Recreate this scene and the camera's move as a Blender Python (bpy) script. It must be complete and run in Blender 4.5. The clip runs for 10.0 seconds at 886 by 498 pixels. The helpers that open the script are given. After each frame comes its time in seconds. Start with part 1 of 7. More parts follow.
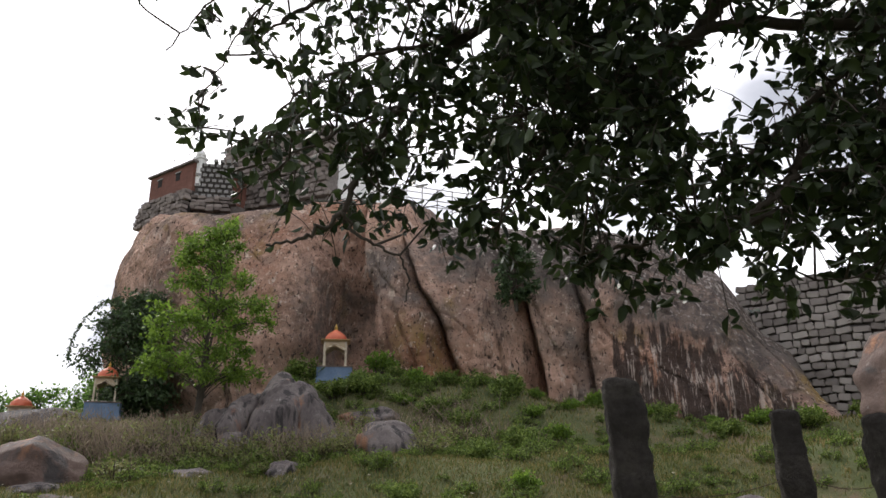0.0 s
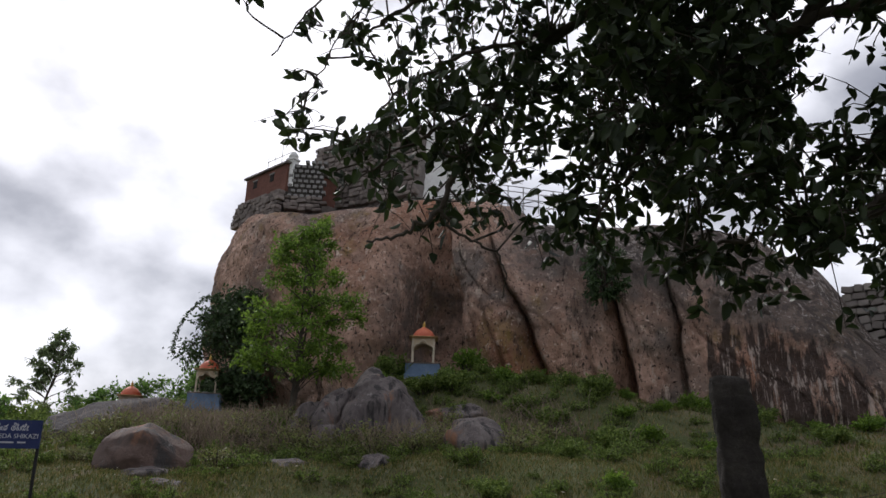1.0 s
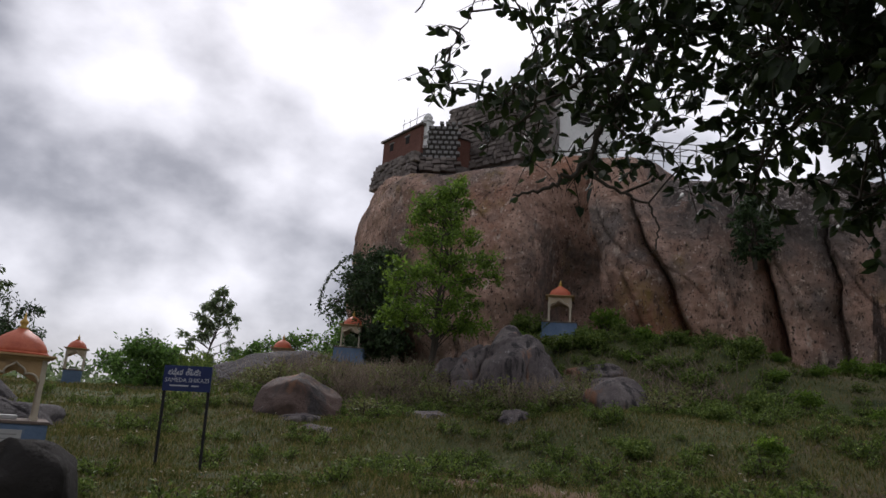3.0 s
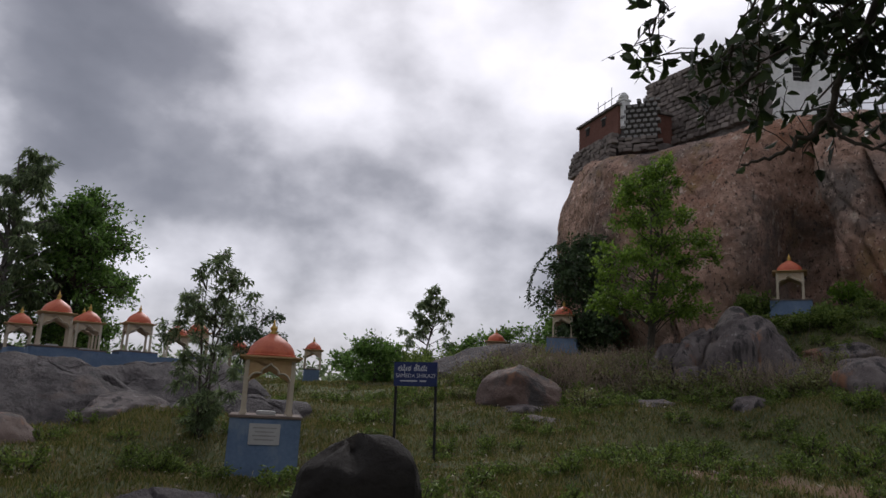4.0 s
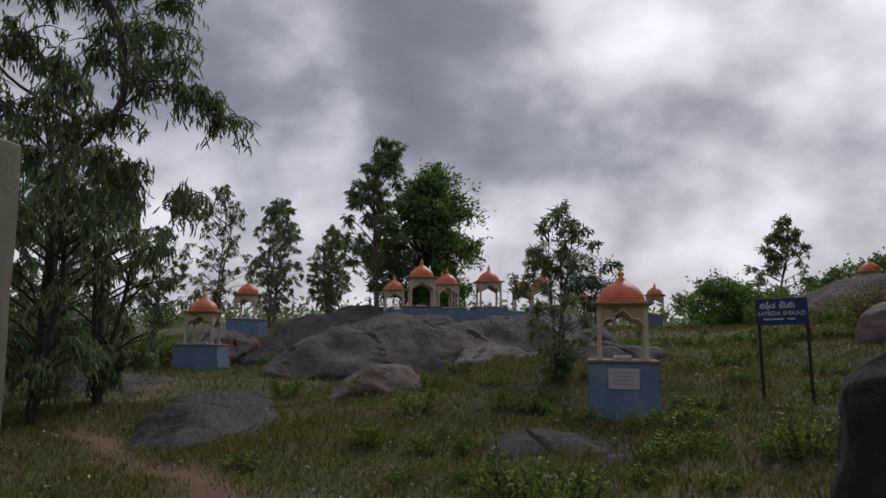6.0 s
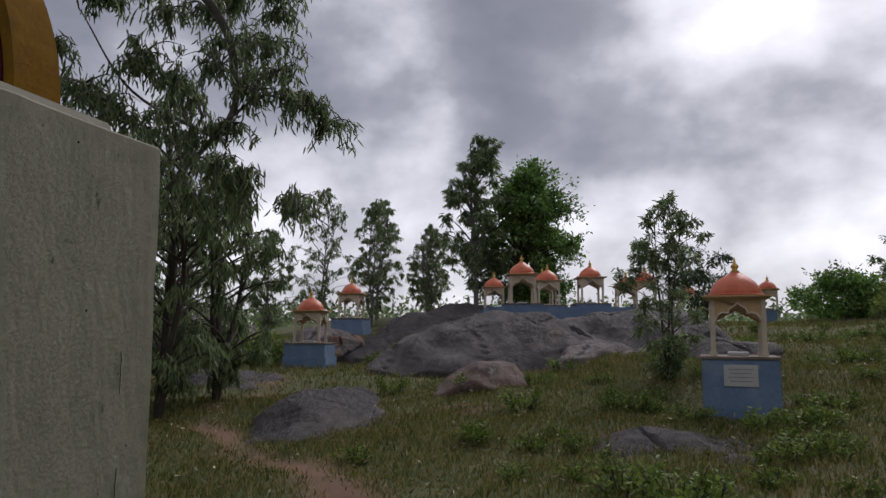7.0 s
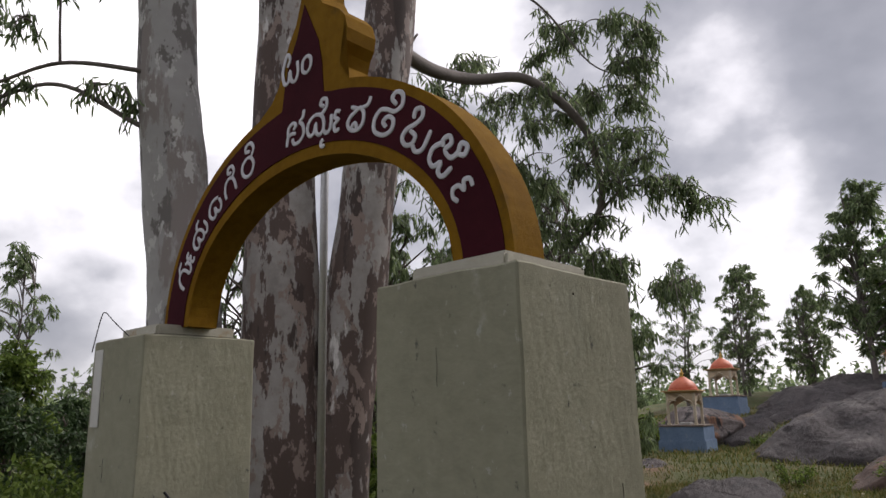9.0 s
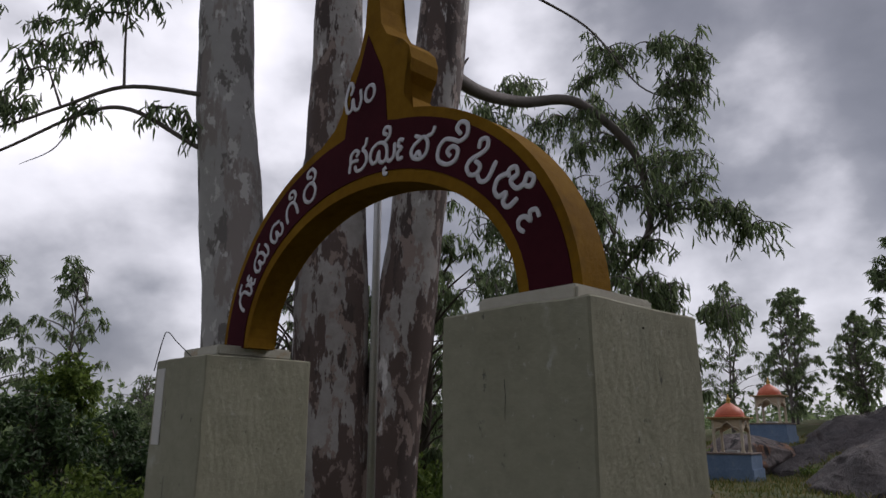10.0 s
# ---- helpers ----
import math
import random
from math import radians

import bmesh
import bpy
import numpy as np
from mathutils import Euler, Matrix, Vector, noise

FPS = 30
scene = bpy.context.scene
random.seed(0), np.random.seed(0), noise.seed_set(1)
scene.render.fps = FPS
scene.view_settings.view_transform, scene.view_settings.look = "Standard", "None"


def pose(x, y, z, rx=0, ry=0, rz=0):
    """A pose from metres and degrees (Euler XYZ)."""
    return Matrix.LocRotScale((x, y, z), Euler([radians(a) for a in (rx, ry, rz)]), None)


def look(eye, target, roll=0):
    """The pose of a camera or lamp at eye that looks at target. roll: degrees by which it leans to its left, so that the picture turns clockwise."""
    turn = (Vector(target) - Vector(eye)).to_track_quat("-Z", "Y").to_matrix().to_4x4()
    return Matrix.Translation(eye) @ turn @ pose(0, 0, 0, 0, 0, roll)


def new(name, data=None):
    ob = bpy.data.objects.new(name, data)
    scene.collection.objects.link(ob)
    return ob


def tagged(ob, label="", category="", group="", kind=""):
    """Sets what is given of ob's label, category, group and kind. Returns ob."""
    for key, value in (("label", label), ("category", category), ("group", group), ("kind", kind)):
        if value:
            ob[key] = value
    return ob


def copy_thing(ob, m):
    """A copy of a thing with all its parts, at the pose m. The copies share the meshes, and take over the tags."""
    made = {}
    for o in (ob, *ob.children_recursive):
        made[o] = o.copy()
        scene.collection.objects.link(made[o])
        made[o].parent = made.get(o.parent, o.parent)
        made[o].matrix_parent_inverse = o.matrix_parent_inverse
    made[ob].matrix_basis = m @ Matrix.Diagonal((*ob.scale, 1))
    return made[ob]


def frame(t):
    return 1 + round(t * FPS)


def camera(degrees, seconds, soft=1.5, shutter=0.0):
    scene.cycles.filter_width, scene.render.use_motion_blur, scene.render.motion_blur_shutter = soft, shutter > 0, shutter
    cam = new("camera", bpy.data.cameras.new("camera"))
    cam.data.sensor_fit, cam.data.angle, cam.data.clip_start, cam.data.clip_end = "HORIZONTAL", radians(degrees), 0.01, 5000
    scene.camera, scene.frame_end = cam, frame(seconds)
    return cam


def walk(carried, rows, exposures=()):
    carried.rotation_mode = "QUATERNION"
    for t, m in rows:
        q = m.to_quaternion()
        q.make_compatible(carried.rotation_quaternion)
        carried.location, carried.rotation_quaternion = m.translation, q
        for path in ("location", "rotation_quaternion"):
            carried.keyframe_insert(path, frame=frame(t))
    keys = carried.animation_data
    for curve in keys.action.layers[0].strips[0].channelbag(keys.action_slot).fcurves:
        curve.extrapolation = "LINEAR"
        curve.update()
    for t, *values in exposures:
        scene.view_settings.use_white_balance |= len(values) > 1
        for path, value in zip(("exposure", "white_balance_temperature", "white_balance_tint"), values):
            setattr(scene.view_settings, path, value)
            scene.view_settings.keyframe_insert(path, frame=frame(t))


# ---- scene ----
cam = camera(63.6, 10.0)
PATH = [
    (0, (0.118, -0.796, 1.361), (-0.024, 1.109, 1.954), -0.1),
    (0.5, (0.08, -0.81, 1.355), (-0.179, 1.08, 1.956), 1.3),
    (1, (0.027, -0.846, 1.328), (-0.347, 1.03, 1.914), 1.9),
    (1.5, (-0.004, -0.874, 1.311), (-0.444, 0.99, 1.888), 2.7),
    (2, (-0.028, -0.89, 1.297), (-0.564, 0.96, 1.835), 3.2),
    (3.5, (-0.129, -0.833, 1.275), (-1.056, 0.889, 1.695), 3.9),
    (4, (-0.207, -0.884, 1.272), (-1.421, 0.653, 1.674), 3.0),
    (4.5, (-0.286, -0.876, 1.249), (-1.73, 0.466, 1.586), 2.2),
    (5, (-0.265, -0.931, 1.258), (-1.884, 0.208, 1.544), 1.3),
    (5.5, (-0.315, -0.949, 1.245), (-2.031, 0.044, 1.506), 0.9),
    (7, (-0.446, -1.042, 1.203), (-2.335, -0.427, 1.433), 0.1),
    (7.5, (-0.419, -1.085, 1.2), (-2.35, -0.63, 1.453), -0.1),
    (8, (-0.453, -1.246, 1.223), (-2.435, -1.125, 1.46), -2.4),
    (8.5, (-0.436, -1.365, 1.277), (-2.408, -1.489, 1.586), -2.3),
    (9, (-0.359, -1.464, 1.382), (-2.285, -1.772, 1.824), -1.4),
    (9.5, (-0.296, -1.523, 1.431), (-2.19, -1.907, 1.943), 0.1),
    (10, (-0.311, -1.557, 1.422), (-2.206, -1.967, 1.913), 0.1),
]
EXPOSURES = [(0.0, 1.5, 6600, 13), (0.5, 1.35, 6550, 13), (1.0, 0.72, 6350, 14), (1.5, 0.52, 6350, 14), (2.0, 0.52, 6350, 15), (3.5, 0.32, 6350, 16), (4.5, 0.18, 6350, 16), (5.5, 0.08, 6350, 16), (7.0, 0.45, 6350, 17), (7.5, 0.6, 6400, 17), (8.0, 1.25, 6850, 16), (8.5, 1.58, 7050, 16), (9.0, 1.05, 6700, 16), (9.5, 0.55, 6450, 17), (10.0, 0.32, 6350, 17)]
walk(cam, [(t, look(eye, target, roll)) for t, eye, target, roll in PATH], EXPOSURES)

# ---- light ----
SUN_YAW, SUN_HEIGHT = radians(40.0), radians(40.0)  # behind the clouds, over the cliff's shoulder
SUN_WAY = Vector((-math.sin(SUN_YAW) * math.cos(SUN_HEIGHT), math.cos(SUN_YAW) * math.cos(SUN_HEIGHT), math.sin(SUN_HEIGHT)))


def make_world():
    w = bpy.data.worlds.new("overcast_sky")
    w.use_nodes = True
    nt = w.node_tree
    nt.nodes.clear()
    N, L = nt.nodes.new, nt.links.new

    def math_node(op, a, b=None, clamp=False):
        n = N("ShaderNodeMath")
        n.operation, n.use_clamp = op, clamp
        for i, v in enumerate((a, b)):
            if v is None:
                continue
            if isinstance(v, (int, float)):
                n.inputs[i].default_value = v
            else:
                L(v, n.inputs[i])
        return n.outputs[0]

    tc = N("ShaderNodeTexCoord")
    sep = N("ShaderNodeSeparateXYZ")
    L(tc.outputs["Generated"], sep.inputs[0])
    comb = N("ShaderNodeCombineXYZ")
    L(sep.outputs[0], comb.inputs[0])
    L(sep.outputs[1], comb.inputs[1])
    L(math_node("MULTIPLY", sep.outputs[2], 1.45), comb.inputs[2])

    def cloud(scale, detail, rough, offset, distort=0.3):
        m = N("ShaderNodeMapping")
        m.inputs["Location"].default_value = offset
        L(comb.outputs[0], m.inputs[0])
        n = N("ShaderNodeTexNoise")
        n.inputs["Scale"].default_value, n.inputs["Detail"].default_value = scale, detail
        n.inputs["Roughness"].default_value, n.inputs["Distortion"].default_value = rough, distort
        L(m.outputs[0], n.inputs["Vector"])
        return n.outputs[0]

    big = cloud(2.3, 2, 0.4, (3.1, 1.7, 0.4), 0.0)
    mid = cloud(5.2, 7, 0.47, (0.6, 4.2, 2.0), 0.0)
    mix = math_node("ADD", math_node("MULTIPLY", big, 0.5), math_node("MULTIPLY", mid, 0.5))
    # thinner cloud round the hidden sun
    dot = N("ShaderNodeVectorMath")
    dot.operation = "DOT_PRODUCT"
    L(tc.outputs["Generated"], dot.inputs[0])
    dot.inputs[1].default_value = GLOW_WAY
    near = math_node("POWER", math_node("MAXIMUM", dot.outputs["Value"], 0.0), 16.0)
    thin = math_node("ADD", mix, math_node("MULTIPLY", near, 0.108))
    thin = math_node("ADD", thin, math_node("MULTIPLY", dot.outputs["Value"], 0.035))
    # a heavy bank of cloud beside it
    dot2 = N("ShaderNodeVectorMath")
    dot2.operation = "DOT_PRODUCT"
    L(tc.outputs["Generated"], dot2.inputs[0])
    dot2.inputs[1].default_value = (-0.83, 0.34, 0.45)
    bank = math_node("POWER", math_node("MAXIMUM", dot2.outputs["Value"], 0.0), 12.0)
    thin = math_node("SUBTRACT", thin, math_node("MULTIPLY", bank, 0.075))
    # and a greyer layer high above it
    dot3 = N("ShaderNodeVectorMath")
    dot3.operation = "DOT_PRODUCT"
    L(tc.outputs["Generated"], dot3.inputs[0])
    dot3.inputs[1].default_value = (-0.585, 0.527, 0.616)
    veil = math_node("POWER", math_node("MAXIMUM", dot3.outputs["Value"], 0.0), 30.0)
    thin = math_node("SUBTRACT", thin, math_node("MULTIPLY", veil, 0.06))
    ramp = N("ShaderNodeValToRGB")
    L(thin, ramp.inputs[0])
    e = ramp.color_ramp.elements
    e[0].position, e[0].color = 0.30, (0.13, 0.14, 0.16, 1)
    e[1].position, e[1].color = 0.71, (1.0, 1.0, 1.02, 1)
    for pos, c in ((0.40, (0.19, 0.20, 0.225)), (0.455, (0.265, 0.275, 0.30)), (0.505, (0.43, 0.44, 0.465)), (0.59, (0.71, 0.72, 0.745))):
        el = ramp.color_ramp.elements.new(pos)
        el.color = (*c, 1)
    sky = N("ShaderNodeTexSky")
    sky.sky_type, sky.sun_disc = "NISHITA", False
    sky.sun_elevation, sky.sun_rotation = SUN_HEIGHT, -SUN_YAW
    dim = N("ShaderNodeMix")
    dim.data_type, dim.blend_type = "RGBA", "MULTIPLY"
    dim.inputs[0].default_value = 1.0
    L(sky.outputs[0], dim.inputs[6])
    dim.inputs[7].default_value = (0.08, 0.08, 0.08, 1)
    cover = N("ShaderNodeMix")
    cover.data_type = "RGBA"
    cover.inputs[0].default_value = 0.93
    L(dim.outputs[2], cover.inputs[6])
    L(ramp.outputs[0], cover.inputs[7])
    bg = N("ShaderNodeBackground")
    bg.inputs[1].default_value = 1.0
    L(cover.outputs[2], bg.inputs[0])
    out = N("ShaderNodeOutputWorld")
    L(bg.outputs[0], out.inputs[0])
    scene.world = w


GLOW_WAY = (-0.555, 0.735, 0.39)
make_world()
sun = new("sun", bpy.data.lights.new("sun", "SUN"))
sun.data.energy, sun.data.angle, sun.data.color = 1.2, radians(14), (1.0, 0.97, 0.92)
sun.matrix_world = Matrix.Translation((0, 0, 30)) @ SUN_WAY.to_track_quat("Z", "Y").to_matrix().to_4x4()


# ---- materials ----
def surface(name, colours, scale=2.0, fine=30.0, rough=0.85, bump=0.3, bump_scale=25.0, metal=0.0, island=0.0, per_object=0.0, stains=None, spec=0.3, stretch=(1, 1, 1), bump_dist=0.02):
    """A principled surface: colours along a noise at two scales, with bump, and stains of a colour, a scale and a spread."""
    m = bpy.data.materials.new(name)
    m.use_nodes = True
    nt = m.node_tree
    N, L = nt.nodes.new, nt.links.new
    b = nt.nodes["Principled BSDF"]
    b.inputs["Roughness"].default_value, b.inputs["Metallic"].default_value = rough, metal
    b.inputs["Specular IOR Level"].default_value = spec
    tc = N("ShaderNodeTexCoord")
    mp = N("ShaderNodeMapping")
    mp.inputs["Scale"].default_value = stretch
    L(tc.outputs["Object"], mp.inputs[0])

    def noise_node(s, detail=5.0, rgh=0.6):
        n = N("ShaderNodeTexNoise")
        n.inputs["Scale"].default_value, n.inputs["Detail"].default_value, n.inputs["Roughness"].default_value = s, detail, rgh
        L(mp.outputs[0], n.inputs["Vector"])
        return n.outputs[0]

    def mixf(a, bb, f):
        n = N("ShaderNodeMix")
        n.inputs[0].default_value = f
        L(a, n.inputs[2]), L(bb, n.inputs[3])
        return n.outputs[0]

    fac = mixf(noise_node(scale), noise_node(fine), 0.4)
    if island or per_object:
        src = N("ShaderNodeNewGeometry").outputs["Random Per Island"] if island else N("ShaderNodeObjectInfo").outputs["Random"]
        fac = mixf(fac, src, island or per_object)
    ramp = N("ShaderNodeValToRGB")
    L(fac, ramp.inputs[0])
    els = ramp.color_ramp.elements
    lo, hi = (0.33, 0.67) if not (island or per_object) else (0.25, 0.75)
    while len(els) < len(colours):
        els.new(0.5)
    for i, c in enumerate(colours):
        els[i].position = lo + (hi - lo) * i / max(1, len(colours) - 1)
        els[i].color = (*c, 1)
    col = ramp.outputs[0]
    for c, s, start, end, st in stains or ():
        mp2 = N("ShaderNodeMapping")
        mp2.inputs["Scale"].default_value = st
        mp2.inputs["Location"].default_value = (s * 1.7, start * 9, end * 5)
        L(tc.outputs["Object"], mp2.inputs[0])
        n = N("ShaderNodeTexNoise")
        n.inputs["Scale"].default_value, n.inputs["Detail"].default_value, n.inputs["Roughness"].default_value = s, 6.0, 0.65
        L(mp2.outputs[0], n.inputs["Vector"])
        r = N("ShaderNodeMapRange")
        r.inputs["From Min"].default_value, r.inputs["From Max"].default_value = start, end
        L(n.outputs[0], r.inputs[0])
        mx = N("ShaderNodeMix")
        mx.data_type = "RGBA"
        L(r.outputs[0], mx.inputs[0]), L(col, mx.inputs[6])
        mx.inputs[7].default_value = (*c, 1)
        col = mx.outputs[2]
    L(col, b.inputs["Base Color"])
    if bump:
        bn = N("ShaderNodeBump")
        bn.inputs["Strength"].default_value, bn.inputs["Distance"].default_value = bump, bump_dist
        L(noise_node(bump_scale, 9.0, 0.74), bn.inputs["Height"])
        L(bn.outputs[0], b.inputs["Normal"])
    return m


def leafy(name, colours, through_light=0.35, rough=0.5):
    """Leaves: hue varies from leaf to leaf, and some light passes through."""
    m = surface(name, colours, scale=0.8, fine=6.0, rough=rough, bump=0.0, island=0.65, spec=0.4)
    nt = m.node_tree
    b, out = nt.nodes["Principled BSDF"], nt.nodes["Material Output"]
    t = nt.nodes.new("ShaderNodeBsdfTranslucent")
    src = b.inputs["Base Color"].links[0].from_socket
    nt.links.new(src, t.inputs[0])
    mx = nt.nodes.new("ShaderNodeMixShader")
    mx.inputs[0].default_value = through_light
    nt.links.new(b.outputs[0], mx.inputs[1]), nt.links.new(t.outputs[0], mx.inputs[2])
    nt.links.new(mx.outputs[0], out.inputs[0])
    return m


CLIFF = surface("cliff_granite", [(0.205, 0.122, 0.090), (0.405, 0.250, 0.185), (0.605, 0.390, 0.295), (0.80, 0.55, 0.43)], scale=0.45, fine=4.5, rough=0.9, bump=1.0, bump_scale=4.5, bump_dist=0.26, spec=0.12, stretch=(1, 1, 0.8),
                stains=[((0.42, 0.20, 0.12), 0.28, 0.55, 0.70, (1, 1, 0.7)), ((0.25, 0.205, 0.18), 0.24, 0.49, 0.62, (1, 1, 1)), ((0.34, 0.23, 0.085), 0.55, 0.57, 0.70, (1, 1, 0.6)), ((0.09, 0.064, 0.053), 1.3, 0.60, 0.70, (1.3, 1.3, 0.35)), ((0.68, 0.55, 0.45), 2.6, 0.59, 0.67, (1, 1, 0.5)), ((0.085, 0.06, 0.05), 6.0, 0.585, 0.645, (1.2, 1.2, 0.6)), ((0.76, 0.60, 0.48), 9.0, 0.605, 0.65, (1, 1, 0.7)), ((0.08, 0.056, 0.047), 13.0, 0.59, 0.63, (1, 1, 0.7))])
BOULDER = surface("boulder_granite", [(0.074, 0.062, 0.061), (0.135, 0.114, 0.110), (0.22, 0.19, 0.177)], scale=0.9, fine=9.0, rough=0.82, bump=1.0, bump_scale=6.0, bump_dist=0.09, spec=0.25, stretch=(1, 1, 0.55),
                  stains=[((0.27, 0.14, 0.085), 1.1, 0.54, 0.62, (1.5, 1.5, 0.3)), ((0.30, 0.28, 0.27), 5.0, 0.60, 0.70, (1.4, 1.4, 0.5)), ((0.04, 0.036, 0.036), 2.0, 0.53, 0.60, (1.6, 1.6, 0.22))])
SLAB = surface("grey_slab_rock", [(0.042, 0.036, 0.038), (0.074, 0.065, 0.066), (0.125, 0.110, 0.107)], scale=0.9, fine=11.0, rough=0.8, bump=1.0, bump_scale=5.0, bump_dist=0.10, spec=0.25, stretch=(2.2, 0.7, 3.0),
               stains=[((0.045, 0.042, 0.045), 1.3, 0.55, 0.68, (2, 0.7, 2.5)), ((0.16, 0.12, 0.10), 0.6, 0.6, 0.75, (1, 1, 1))])
RUST_ROCK = surface("rusty_boulder", [(0.068, 0.046, 0.038), (0.112, 0.074, 0.060), (0.165, 0.112, 0.092)], scale=0.7, fine=7.0, rough=0.75, bump=0.9, bump_scale=6.0, bump_dist=0.08,
                    stains=[((0.26, 0.12, 0.06), 1.2, 0.55, 0.66, (1, 1, 0.6)), ((0.055, 0.048, 0.046), 1.6, 0.52, 0.62, (1, 1, 0.5)), ((0.20, 0.19, 0.18), 5.0, 0.62, 0.7, (1, 1, 1))])
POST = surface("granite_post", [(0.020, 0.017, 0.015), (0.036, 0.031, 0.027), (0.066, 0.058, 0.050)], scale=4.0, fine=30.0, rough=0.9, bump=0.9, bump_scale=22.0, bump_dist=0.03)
BLOCK = surface("wall_block_stone", [(0.145, 0.126, 0.114), (0.235, 0.208, 0.188), (0.32, 0.29, 0.262)], scale=1.0, fine=9.0, rough=0.9, bump=0.6, bump_scale=10.0, per_object=0.5)
RUBBLE = surface("rubble_masonry", [(0.12, 0.105, 0.10), (0.20, 0.175, 0.16), (0.30, 0.27, 0.25)], scale=1.2, fine=6.0, rough=0.9, bump=1.0, bump_scale=4.0, bump_dist=0.1)
FOOTING = surface("weathered_footing_stone", [(0.125, 0.105, 0.095), (0.20, 0.170, 0.152), (0.29, 0.25, 0.225)], scale=1.5, fine=9.0, rough=0.9, bump=0.7, bump_scale=9.0, per_object=0.5)
# dark joints between stones; also the shade painted behind the lattice wall
JOINT_AND_GAP_SHADE = surface("dark_joint_and_gap_shade", [(0.05, 0.045, 0.04), (0.09, 0.08, 0.075)], scale=3.0, rough=0.95)
PLASTER = surface("cream_green_plaster", [(0.195, 0.190, 0.140), (0.238, 0.232, 0.172), (0.268, 0.262, 0.200)], scale=1.6, fine=18.0, rough=0.85, spec=0.12, bump=0.45, bump_scale=18.0, bump_dist=0.012,
                  stains=[((0.19, 0.195, 0.16), 1.2, 0.54, 0.78, (1, 1, 0.35)), ((0.36, 0.36, 0.31), 3.5, 0.62, 0.75, (1, 1, 0.6)), ((0.10, 0.10, 0.085), 14.0, 0.645, 0.70, (1, 1, 0.7)), ((0.31, 0.31, 0.265), 30.0, 0.64, 0.69, (1, 1, 0.8))])
CAP = surface("cap_plaster", [(0.330, 0.315, 0.262), (0.405, 0.390, 0.330)], scale=3.0, fine=25.0, rough=0.8, bump=0.4, bump_scale=40.0, bump_dist=0.01, stains=[((0.30, 0.19, 0.08), 5.0, 0.6, 0.72, (1, 1, 1))])
MAROON = surface("maroon_paint", [(0.032, 0.006, 0.010), (0.050, 0.009, 0.014)], scale=3.0, fine=25.0, rough=0.8, spec=0.05, bump=0.2, bump_scale=50.0, bump_dist=0.006)
OCHRE = surface("ochre_paint", [(0.125, 0.060, 0.006), (0.170, 0.088, 0.008), (0.205, 0.110, 0.012)], scale=3.0, fine=20.0, rough=0.85, spec=0.05, bump=0.4, bump_scale=22.0, bump_dist=0.012, stains=[((0.10, 0.055, 0.012), 4.0, 0.6, 0.75, (1, 1, 1))])
LETTER = surface("white_lettering", [(0.42, 0.42, 0.46), (0.56, 0.56, 0.60)], scale=8.0, rough=0.6, bump=0.1)
GATE_PAINT = surface("teal_gate_paint", [(0.022, 0.042, 0.044), (0.032, 0.060, 0.063)], scale=6.0, fine=40.0, rough=0.45, bump=0.1, stains=[((0.10, 0.05, 0.025), 9.0, 0.64, 0.75, (1, 1, 1))])
TEAL_INK = surface("worn_teal_paint", [(0.03, 0.09, 0.10), (0.06, 0.13, 0.14)], scale=9.0, rough=0.8, bump=0.0)
PANEL_RED = surface("dark_red_panel", [(0.085, 0.02, 0.016), (0.13, 0.03, 0.022)], scale=5.0, rough=0.5)
PANEL_FRAME = surface("brown_panel_frame", [(0.20, 0.12, 0.06), (0.28, 0.18, 0.09)], scale=6.0, rough=0.55, stretch=(1, 1, 6))
STEEL = surface("galvanised_pole", [(0.36, 0.36, 0.37), (0.46, 0.46, 0.47)], scale=5.0, fine=40.0, rough=0.42, metal=0.6, bump=0.05)
WIRE = surface("rusty_wire", [(0.06, 0.04, 0.03), (0.10, 0.07, 0.05)], scale=20.0, rough=0.7, metal=0.4, bump=0.0)
EUC_BARK = surface("smooth_gum_bark", [(0.194, 0.178, 0.168), (0.279, 0.259, 0.247), (0.337, 0.324, 0.311)], scale=1.6, fine=12.0, rough=0.75, bump=0.3, bump_scale=14.0, bump_dist=0.02,
                   stains=[((0.085, 0.060, 0.053), 2.3, 0.48, 0.50, (1.5, 1.5, 0.5)), ((0.055, 0.040, 0.036), 3.1, 0.57, 0.60, (1.4, 1.4, 0.35)), ((0.22, 0.17, 0.15), 7.0, 0.55, 0.58, (1.3, 1.3, 0.7)), ((0.56, 0.54, 0.53), 3.0, 0.62, 0.66, (1.4, 1.4, 0.5))])
EUC_PALE = surface("pale_gum_bark", [(0.252, 0.245, 0.241), (0.322, 0.315, 0.308)], scale=1.2, fine=9.0, rough=0.75, bump=0.25, bump_scale=14.0, bump_dist=0.02,
                   stains=[((0.13, 0.12, 0.115), 4.2, 0.56, 0.585, (1.4, 1.4, 0.6)), ((0.21, 0.185, 0.175), 2.0, 0.54, 0.58, (1.5, 1.5, 0.45)), ((0.42, 0.41, 0.40), 6.0, 0.58, 0.61, (1.3, 1.3, 0.7))])
LIMB_BARK = surface("grey_limb_bark", [(0.11, 0.095, 0.085), (0.17, 0.15, 0.14)], scale=3.0, fine=20.0, rough=0.8, bump=0.4)
DARK_BARK = surface("dark_tree_bark", [(0.05, 0.04, 0.032), (0.085, 0.07, 0.055)], scale=4.0, fine=25.0, rough=0.85, bump=0.6, bump_scale=30.0)
